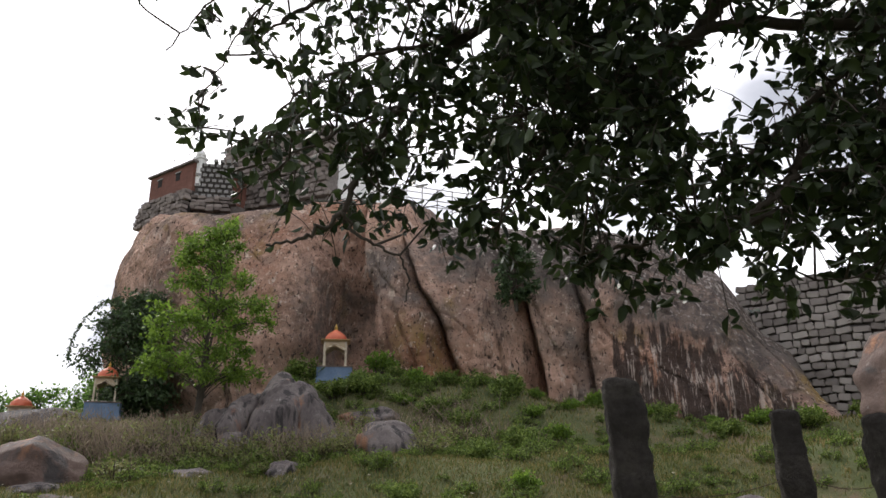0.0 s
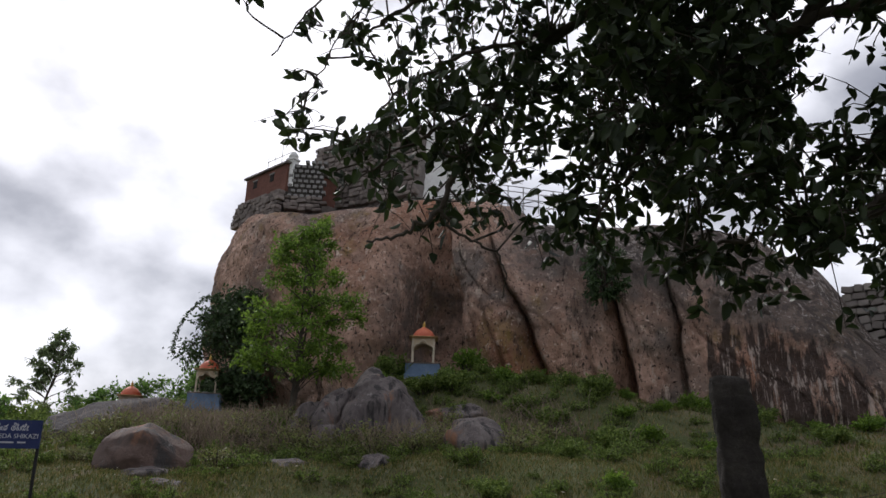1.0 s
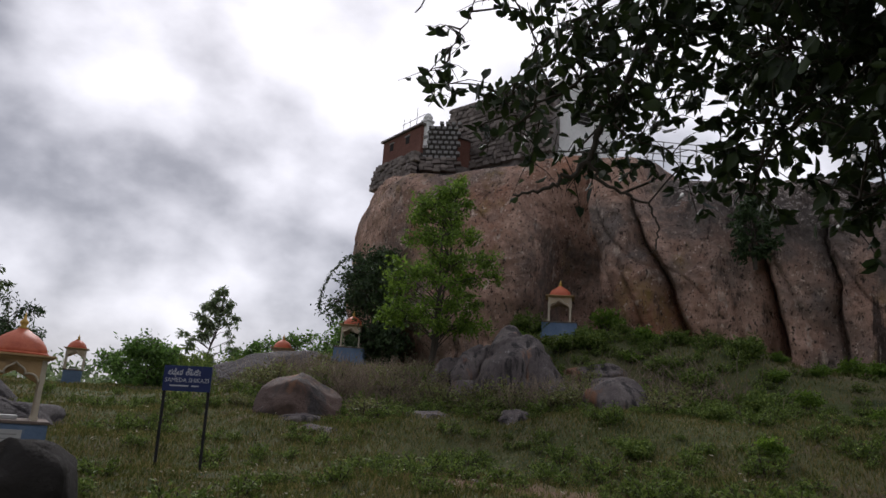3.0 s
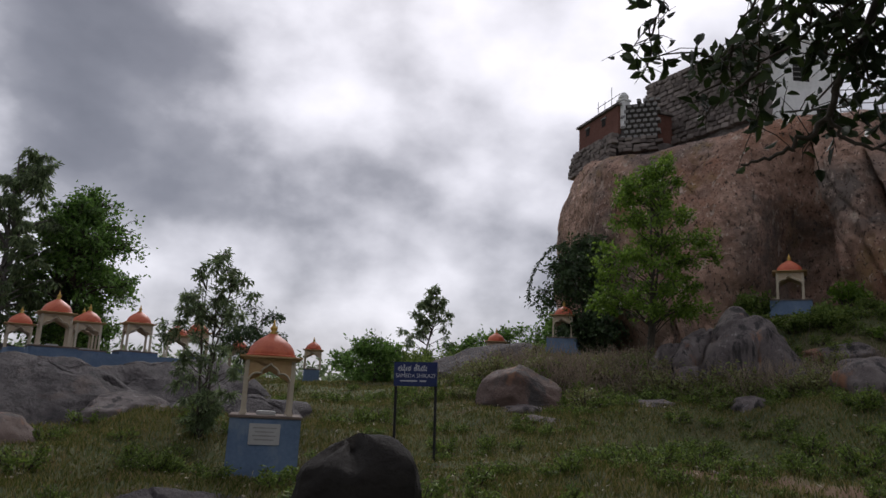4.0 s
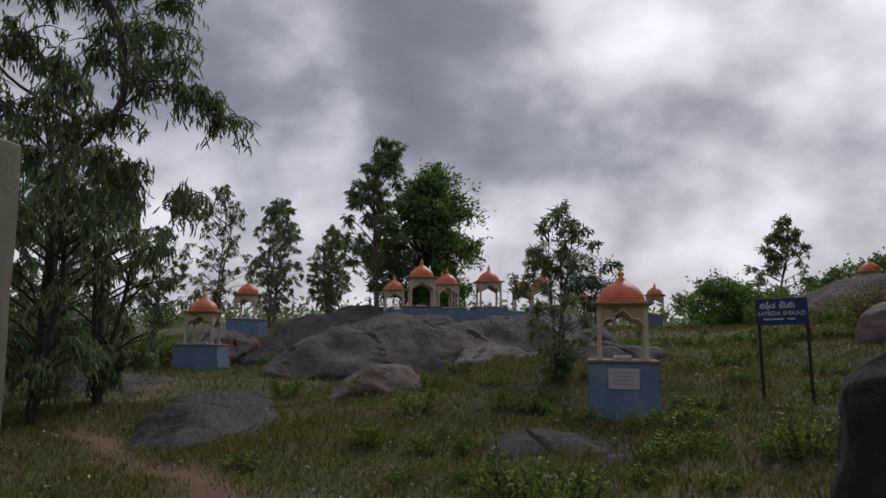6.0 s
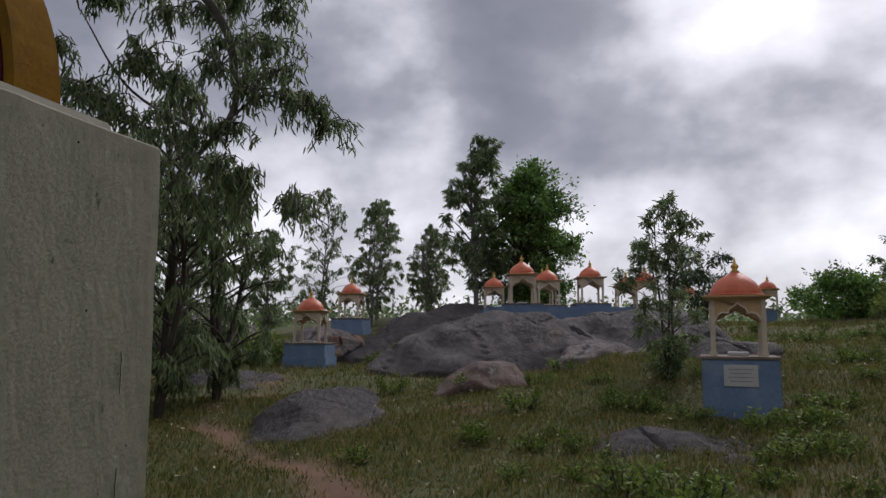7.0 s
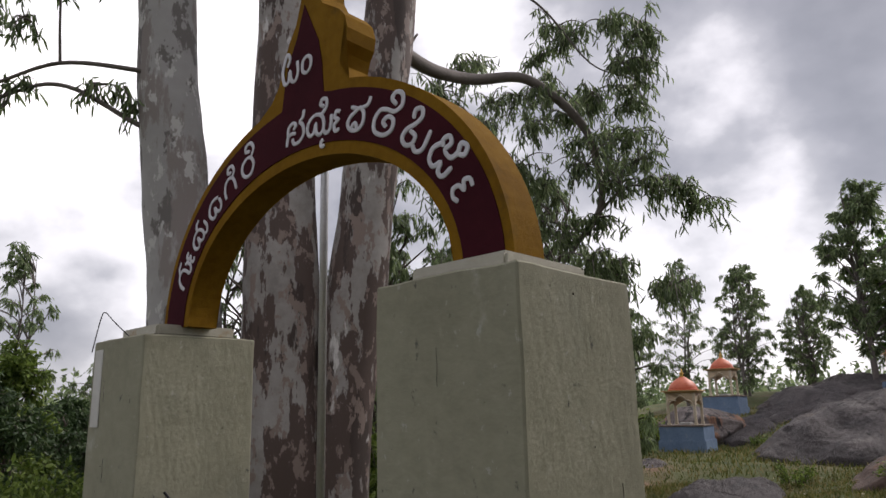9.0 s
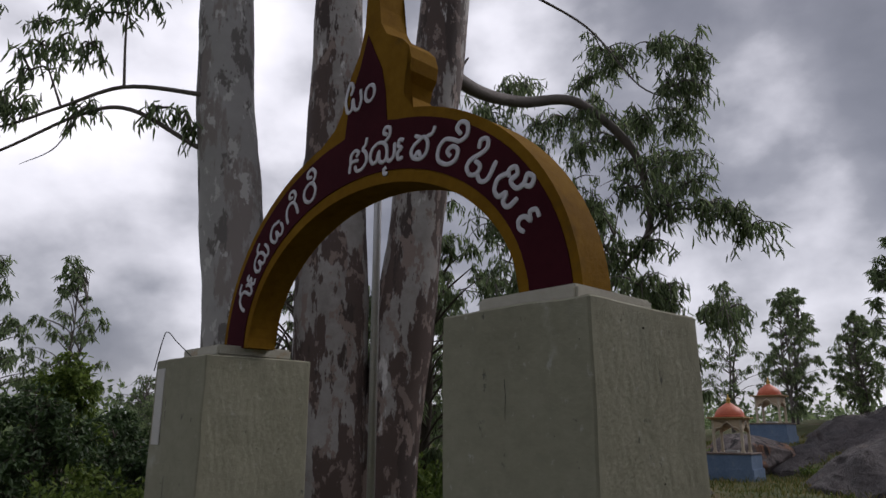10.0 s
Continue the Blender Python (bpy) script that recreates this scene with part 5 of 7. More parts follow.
def make_hilltop():
    # brown hut at the cliff's corner
    h = new("hut")
    a = bmesh.new()
    box(a, (2.9, 3.0, 1.2), (0, 1.5, 0.6), 0, 0.01)
    part("foundation", box(bmesh.new(), (2.95, 2.9, 1.3), (0, 1.6, -0.6), 0, 0.03), RUBBLE, h, "rubble stone foundation")
    part("wall", a, HUT, h, "brown weathered wall")
    part("roof_slab", box(bmesh.new(), (3.1, 3.2, 0.09), (0, 1.5, 1.24), 0, 0.01), RUBBLE, h, "thin stone roof slab")
    for x in (-0.75, 0.45):
        w = part("window", box(bmesh.new(), (0.26, 0.02, 0.3), (x, -0.004, 0.82)), DARK_GAP, h, "small dark window")
        part("lintel", box(bmesh.new(), (0.36, 0.05, 0.05), (x, -0.012, 1.0)), PALE_STONE, w)
    h.matrix_world = pose(-12.54, 24.5, 11.55, 0, 0, -32)
    tagged(h, "small brown flat-roofed hut at the cliff's edge", "hut")
    ft = new("stone_footing")
    part("core", box(bmesh.new(), (2.9, 0.6, 1.2), (0, 0.42, -0.6), 0, 0.02), JOINT_AND_GAP_SHADE, ft, "dark joints")
    stone_facing(ft, 3.0, 7, 0.17, 3, 0.03)
    ft.matrix_world = pose(-12.6, 24.4, 11.6, 0, 0, -32)
    tagged(ft, "rough stone footing under a hut on the cliff", "wall")
    # whitewashed corner turret with a pot
    t = new("corner_turret")
    part("shaft", box(bmesh.new(), (0.42, 0.42, 1.35), (0, 0, 0.55), 0, 0.015), WHITE, t)
    part("coping", box(bmesh.new(), (0.52, 0.52, 0.1), (0, 0, 1.27), 0, 0.01), WHITE, t)
    part("pot", lathe(bmesh.new(), [(0.1, 0), (0.22, 0.06), (0.25, 0.15), (0.2, 0.25), (0.12, 0.29), (0.15, 0.33)], 16, (0, 0, 1.32)), WHITE, t, "round white pot", True)
    t.matrix_world = pose(-11.18, 23.98, 11.9, 0, 0, -20)
    t.scale = (0.8, 0.8, 0.85)
    tagged(t, "whitewashed corner turret with a round pot", "turret")
    # stepped wall of pierced stones
    lw = new("lattice_wall")
    # a dark sheet gives the gaps their shade by colour
    part("backing", box(bmesh.new(), (1.35, 0.3, 1.9), (0, 0.2, -0.35), 0, 0.01), JOINT_AND_GAP_SHADE, lw, "dark backing that stands in for shade in the gaps")
    for r in range(8):
        for k in range(6):
            x = -0.6 + k * 0.24 + (0.12 if r % 2 else 0)
            if r > 5 and k < (r - 5):
                continue
            bm = bmesh.new()
            box(bm, (0.15, 0.34, 0.12), (x, 0.14, -0.75 + r * 0.21), 0, 0.01)
            part("stone", bm, PALE_STONE, lw)
    stone_facing(lw, 1.4, 4, 0.15, 9, 0.01, -0.8)
    lw.matrix_world = pose(-10.55, 23.95, 12.15, 0, 0, 16)
    tagged(lw, "stepped wall of pale stones with dark gaps", "wall")
    # long rubble wall
    rng = random.Random(5)
    rw = new("rubble_wall")
    bm = bmesh.new()
    box(bm, (5.2, 0.6, 3.8), (0, 0.3, -1.9))
    bmesh.ops.subdivide_edges(bm, edges=bm.edges[:], cuts=22, use_grid_fill=True)
    for v in bm.verts:
        v.co += Vector((0, noise.noise(v.co * 2.5) * 0.25, noise.noise(v.co * 1.2) * 0.12))
    part("masonry", bm, RUBBLE, rw, "grey rubble masonry")
    part("coping", box(bmesh.new(), (5.3, 0.7, 0.09), (0, 0.3, 0.05), 0, 0.01), BLOCK, rw)
    stone_facing(rw, 5.2, 15, 0.2, 7)
    rw.matrix_world = pose(-8.7, 25.55, 14.55, 0, 0, -20.7)
    tagged(rw, "long grey rubble wall on the cliff top", "wall")
    # whitewashed room
    m = new("white_room")
    part("wall", box(bmesh.new(), (2.5, 4.0, 3.2), (0, 2.0, 1.6), 0, 0.02), WHITE, m, "whitewashed wall")
    part("coping", box(bmesh.new(), (2.62, 4.1, 0.12), (0, 2.0, 3.22), 0, 0.01), WHITE, m)
    for k in range(6):
        part("merlon", lathe(bmesh.new(), [(0.11, 0), (0.15, 0.1), (0.13, 0.22), (0.04, 0.34)], 8, (-1.1 + k * 0.44, 0.1, 3.28)), WHITE, m, "", True)
    w = part("window", box(bmesh.new(), (0.62, 0.02, 0.9), (-0.1, -0.006, 2.0)), DARK_GAP, m, "dark barred window")
    for k in range(4):
        part("bar", box(bmesh.new(), (0.6, 0.03, 0.03), (-0.1, -0.03, 1.7 + k * 0.2)), PALE_STONE, w)
    part("plinth", box(bmesh.new(), (2.7, 0.4, 0.25), (0.05, -0.1, -0.1), 0, 0.02), WHITE, m)
    m.matrix_world = pose(-5.2, 26.45, 11.8, 0, 0, 43)
    tagged(m, "whitewashed flat-roofed room with a dark window", "building")
    # pipe railing and aerials
    rl = new("railing")
    for k in range(7):
        part("post", lathe(bmesh.new(), [(0.025, 0), (0.025, 1.15)], 6, (k * 0.7, 0, 0)), PALE_STONE, rl)
    for z in (0.3, 0.6, 0.9, 1.14):
        part("rail", box(bmesh.new(), (4.2, 0.03, 0.03), (2.1, 0, z)), PALE_STONE, rl)
    rl.matrix_world = pose(-4.2, 27.4, 12.0, 0, 0, 25)
    tagged(rl, "thin pale pipe railing", "railing")
    rs = new("roof_frame")
    for x, hh in ((-0.75, 1.0), (-0.25, 0.85), (0.25, 1.25), (0.75, 0.6)):
        part("rod", lathe(bmesh.new(), [(0.018, 0), (0.012, hh)], 5, (x, 0.5, 1.36)), PALE_STONE, rs)
    part("cross_rod", box(bmesh.new(), (1.7, 0.02, 0.02), (0, 0.5, 1.75)), PALE_STONE, rs)
    part("cross_rod", box(bmesh.new(), (1.7, 0.02, 0.02), (0, 0.5, 2.1)), PALE_STONE, rs)
    rs.matrix_world = pose(-12.54, 24.5, 11.47, 0, 0, -32)
    tagged(rs, "light frame of thin rods on a hut roof", "frame")
    # far parapet over the middle of the cliff
    pp = part("parapet", box(bmesh.new(), (4.6, 0.3, 0.8), (0, 0, 0), 0, 0.02), BLOCK)
    pp.matrix_world = pose(0.4, 25.2, 9.4, 0, 1.5, -3)
    tagged(pp, "low stone parapet on the cliff top", "wall")


make_hilltop()


# ---- trees ----
def unit(rng):
    v = rng.normal(size=3)
    return v / np.linalg.norm(v)


def crown_tree(name, at, trunk, height, radius, n_clumps, leaf_n, leaf_len, leaf_w, bark, leaf_mat, label, seed, hang=0.2, squash=1.0, low=0.35, clump=0.35, stems=1, lean=(0, 0), limbs_from=0.3, taper_top=0.0, category="tree"):
    """A tree of a forked trunk, limbs to each clump and leaves gathered in clumps with gaps between."""
    rng = np.random.default_rng(seed)
    root = new(name)
    root.location = at
    tb = Tubes()
    centres = []
    tries = 0
    while len(centres) < n_clumps and tries < n_clumps * 40:
        tries += 1
        h = low + (1 - low) * rng.random()
        prof = math.sin(math.pi * min(1, max(0.02, (h - low) / (1 - low)) ** (0.8 + taper_top))) ** 0.6
        a, r = rng.random() * 2 * math.pi, radius * prof * math.sqrt(rng.random())
        c = np.array([r * math.cos(a) + lean[0] * h, r * math.sin(a) * squash + lean[1] * h, h * height])
        if all(np.linalg.norm((c - o) * (1, 1, 0.8)) > clump * radius * 0.55 for o in centres):
            centres.append(c)
    axes = []
    for s in range(stems):
        off = np.array([rng.normal() * 0.12 * radius, rng.normal() * 0.12 * radius, 0]) if stems > 1 else np.zeros(3)
        axis = [Vector((off[0] * k * 1.5 + lean[0] * k + rng.normal() * 0.03 * height * k, off[1] * k * 1.5 + lean[1] * k + rng.normal() * 0.03 * height * k, height * 0.92 * k)) for k in (0, 0.2, 0.45, 0.7, 1.0)]
        axis[0].z = -0.25
        line = bent(axis, 5)
        axes.append(line)
        tb.add(line, [trunk * (1 - 0.9 * i / (len(line) - 1)) * (1.25 if i == 0 else 1) for i in range(len(line))], 7)
    trunk_ob = tb.make("trunk", bark, root)
    br = Tubes()
    P, W = [], []
    for c in centres:
        line = axes[rng.integers(len(axes))]
        lo_i = int(len(line) * limbs_from)
        k = min(range(lo_i, len(line)), key=lambda i: (Vector(c) - line[i]).length + max(0, line[i].z - c[2] + 0.1 * height) * 2)
        a = line[k]
        m = a.lerp(Vector(c), 0.55) + Vector((rng.normal() * 0.06, rng.normal() * 0.06, 0.08)) * radius
        br.add(bent([a, m, Vector(c)], 4), [trunk * 0.32 * (1 - 0.085 * i) for i in range(9)], 5)
        k_leaf = max(6, int(leaf_n / n_clumps * rng.uniform(0.6, 1.4)))
        cr = clump * radius * rng.uniform(0.75, 1.25)
        for t in range(max(3, k_leaf // 14)):
            d = unit(rng) * cr * rng.uniform(0.6, 1.2)
            d[2] = d[2] * 0.75 - hang * cr * 0.6
            end = Vector(c) + Vector(d)
            br.add([Vector(c), Vector(c).lerp(end, 0.5) + Vector((0, 0, 0.12 * cr)), end], [trunk * 0.07 + 0.003, trunk * 0.05 + 0.002, 0.002], 3)
            for q in range(14):
                f = rng.uniform(0.25, 1.05)
                p = Vector(c).lerp(end, f) + Vector((0, 0, 0.12 * cr * 4 * f * (1 - f) * 0.5))
                P.append(np.array(p) + rng.normal(size=3) * cr * 0.13)
                w = unit(rng) * (1 - 0.5 * hang) + np.array(d) / cr * 0.5
                w[2] -= hang * 1.6
                W.append(w)
    tagged(br.make("branchwork", bark, trunk_ob), kind="stuff")
    n = len(P)
    leaves("crown", P, W, leaf_len * rng.uniform(0.6, 1.3, n), leaf_w * rng.uniform(0.7, 1.2, n), leaf_mat, root, "", rng)
    return tagged(root, label, category)


def on_land(x, y, dz=0.0):
    return (x, y, floor_at(x, y) + dz)


def make_trees():
    gum = dict(trunk=0.09, leaf_len=0.26, leaf_w=0.05, bark=EUC_PALE, leaf_mat=EUC_LEAF, hang=0.7)
    # on the slope under the cliff
    crown_tree("tree", (-6.95, 15.75, 2.2), 0.05, 5.2, 1.5, 85, 12500, 0.10, 0.05, DARK_BARK, LIGHT_LEAF, "feathery light green tree against the cliff", 11, 0.1, 1.0, 0.24, 0.24, 4, (0.35, 0), 0.2, -0.3)
    crown_tree("tree", (-11.5, 21.3, 2.7), 0.1, 4.1, 1.4, 50, 16000, 0.14, 0.065, DARK_BARK, DARK_LEAF, "dense dark green tree beside the cliff", 12, 0.3, 1.0, 0.05, 0.45, 3, (0.2, 0), 0.1, 0.2)
    crown_tree("shrub", (0.75, 20.0, 6.1), 0.05, 1.7, 0.75, 30, 3200, 0.12, 0.06, DARK_BARK, DARK_LEAF, "dark shrub rooted in a cleft of the cliff", 140, 0.3, 1.0, 0.1, 0.35, 3, (-0.1, -0.2), 0.1, category="shrub")
    # far ones on the skyline
    crown_tree("tree", on_land(-20.7, 23.8, -0.1), 0.06, 4.5, 1.15, 44, 3800, 0.17, 0.055, DARK_BARK, EUC_LEAF, "lone slender tree on the skyline", 13, 0.4, 1.0, 0.25, 0.24, 2, (0.5, 0.2), 0.35)
    crown_tree("shrub", on_land(-18.3, 18.4, -0.1), 0.05, 1.6, 1.3, 26, 5000, 0.13, 0.07, DARK_BARK, DEEP_LEAF, "rounded green shrub on the skyline", 14, 0.1, 1.0, 0.15, 0.4, 4, category="shrub")
    crown_tree("tree", on_land(-24.6, 8.1, -0.1), 0.10, 6.9, 1.45, 90, 8200, bark=LIMB_BARK, leaf_mat=EUC_LEAF, leaf_len=0.24, leaf_w=0.055, label="tall grey-green gum tree behind the shrines", seed=15, hang=0.5, low=0.15, clump=0.2, stems=2, lean=(0.0, 0.3))
    crown_tree("tree", on_land(-25.2, 10.5, -0.1), 0.2, 6.0, 1.95, 80, 23000, 0.14, 0.08, DARK_BARK, DEEP_LEAF, "broad dense green tree behind the shrines", 16, 0.1, 1.0, 0.12, 0.34, 3, (0, 0.1), 0.2)
    crown_tree("tree", on_land(-19.6, 14.0, -0.1), 0.05, 2.55, 1.15, 20, 2600, 0.17, 0.05, DARK_BARK, DARK_LEAF, "thin dark tree behind shrines", 17, 0.35, 1.0, 0.3, 0.4, 2)
    for k, (x, y, hh, rr) in enumerate(((-16.6, 24.8, 2.4, 1.6), (-14.2, 25.0, 2.8, 1.6), (-19.0, 25.5, 2.0, 1.5), (-12.9, 23.2, 2.3, 1.1), (-21.6, 22.0, 1.8, 1.5))):
        crown_tree("shrub", on_land(x, y, -0.1), 0.05, hh, rr, 26, 4600, 0.15, 0.08, DARK_BARK, DEEP_LEAF, "spreading green shrub on the skyline", 130 + k, 0.1, 1.0, 0.1, 0.4, 4, category="shrub")
    # sapling beside the front shrine
    crown_tree("sapling", on_land(-10.2, 5.85, -0.1), 0.03, 3.0, 0.72, 70, 5600, 0.11, 0.026, DARK_BARK, EUC_LEAF, "slender leafy gum sapling among rocks", 18, 0.3, 1.0, 0.06, 0.24, 3, (0, 0.1), 0.05, 0.3)
    # row of gums on the left skyline
    for i, (x, y, top, r, leaf, seed) in enumerate(((-27.7, 4.9, 6.4, 1.15, 4600, 21), (-29.0, 7.7, 5.7, 1.0, 3600, 22), (-29.9, 3.3, 7.2, 1.35, 4600, 23), (-29.5, 5.5, 6.9, 1.0, 4000, 24), (-31.0, 8.2, 6.0, 1.0, 3400, 25), (-27.5, 0.9, 5.0, 1.2, 4200, 26), (-25.5, -1.8, 5.2, 1.3, 4600, 27))):
        z = floor_at(x, y)
        crown_tree("tree", (x, y, z - 0.1), 0.06, top - z + 0.1, r, 85, int(leaf * 0.72), 0.16, 0.042, LIMB_BARK, EUC_LEAF, "slender grey-green gum tree on the skyline", seed, 0.6, 1.0, 0.14, 0.2, 2, (0, 0.15), 0.3)
    # beyond the gateway
    for i, (x, y, h, r, leaf, seed) in enumerate(((-15.7, -14.4, 6.0, 1.15, 3400, 31), (-12.5, -13.7, 5.4, 1.2, 3600, 32), (-18.5, -13.2, 2.6, 1.3, 3000, 33), (-17.0, -10.5, 3.2, 1.2, 3000, 34), (-21.5, -16.0, 3.2, 1.5, 3000, 45), (-26.0, -7.0, 4.8, 1.3, 3600, 36), (-19.5, -5.4, 4.8, 1.2, 3800, 37), (-17.5, -3.4, 4.0, 1.1, 3400, 38), (-29, -11, 6.0, 1.5, 3800, 40))):
        crown_tree("tree", on_land(x, y, -0.1), 0.06, h, r, 70, leaf, 0.17, 0.036, LIMB_BARK, EUC_LEAF, "airy gum tree in the scrub beyond the gateway", seed, 0.6, 1.0, 0.12, 0.2, 2, (0.1, 0.1), 0.2, -0.2)
    for i, (x, y, h, r, seed) in enumerate(((-10.4, -9.9, 3.0, 0.75, 41), (-13.4, -11.1, 2.2, 0.7, 35), (-11.6, -8.8, 1.7, 1.0, 42), (-9.4, -9.6, 2.2, 1.0, 43), (-12.9, -9.0, 1.9, 1.1, 44), (-14.0, -8.0, 2.4, 1.1, 39), (-12.2, -10.6, 1.9, 1.1, 46), (-14.6, -10.0, 2.1, 1.2, 47))):
        crown_tree("tree", on_land(x, y, -0.1), 0.05, h, r, 55, 7000, 0.11, 0.045, DARK_BARK, DARK_LEAF if i % 4 else WEED_LEAF, "low dense tree in the scrub beyond the gateway", seed, 0.3, 1.0, 0.04, 0.3, 3, (0.05, 0.05), 0.1, -0.2)


make_trees()


# ---- the great gum trees behind the gateway ----
def hanging(tips, rng, per_tip, reach, leaf_len, leaf_w, twigs, bark_r=0.012):
    """Drooping sprays of narrow leaves at the tips."""
    P, W = [], []
    for tip in tips:
        for t in range(per_tip):
            d = unit(rng) * reach * rng.uniform(0.35, 1.0)
            d[2] = -abs(d[2]) * 0.7 - reach * 0.15 if rng.random() < 0.75 else d[2] * 0.5
            a, e = Vector(tip), Vector(tip) + Vector(d)
            m = a.lerp(e, 0.5) + Vector((0, 0, reach * 0.18))
            line = bent([a, m, e], 4)
            twigs.add(line, [bark_r * (1 - 0.1 * i) for i in range(9)], 4)
            for q in range(16):
                f = rng.uniform(0.25, 1.0)
                p = line[min(8, int(f * 8))]
                P.append(np.array(p) + rng.normal(size=3) * 0.035)
                w = rng.normal(size=3) * 0.42
                w[2] -= 1.15
                W.append(w)
    n = len(P)
    return P, W, leaf_len * rng.uniform(0.65, 1.25, n), leaf_w * rng.uniform(0.7, 1.2, n)


def gum(trunks, limbs, tips, seed, label, bark, per_tip=7, reach=0.55, leaf=(0.16, 0.03), limb_r=0.07):
    rng = np.random.default_rng(seed)
    root = new("gum_tree")
    root.location = (trunks[0][0][0][0], trunks[0][0][0][1], floor_at(trunks[0][0][0][0], trunks[0][0][0][1]))
    inv = root.location
    for pts, radii in trunks:
        line = bent([Vector(p) - inv for p in pts], 10)
        rr = np.interp(np.linspace(0, 1, len(line)), np.linspace(0, 1, len(radii)), radii)
        t = Tubes().add(line, rr, 28)
        for i, v in enumerate(t.v):
            axis = line[i // 28]
            d = v - axis
            k = 1 + 0.10 * noise.noise(v * 1.1) + 0.05 * noise.noise(v * 3.0 + Vector((5, 0, 0))) + 0.02 * noise.noise(v * 9.0)
            t.v[i] = axis + d * k
        t.make("trunk", bark, root)
    for pts, r in limbs:
        line = bent([Vector(p) - inv for p in pts], 7)
        Tubes().add(line, [r * (1 - 0.72 * i / (len(line) - 1)) for i in range(len(line))], 9).make("limb", LIMB_BARK, root)
    tw = Tubes()
    P, W, l, w = hanging([Vector(p) - inv for p in tips], rng, per_tip, reach, leaf[0], leaf[1], tw)
    tagged(tw.make("twig_tangle", LIMB_BARK, root), kind="stuff")
    leaves("foliage", P, W, l, w, EUC_LEAF, root, "narrow drooping leaves", rng, 0.15, 0.5)
    return tagged(root, label, "tree", "great gum trees")


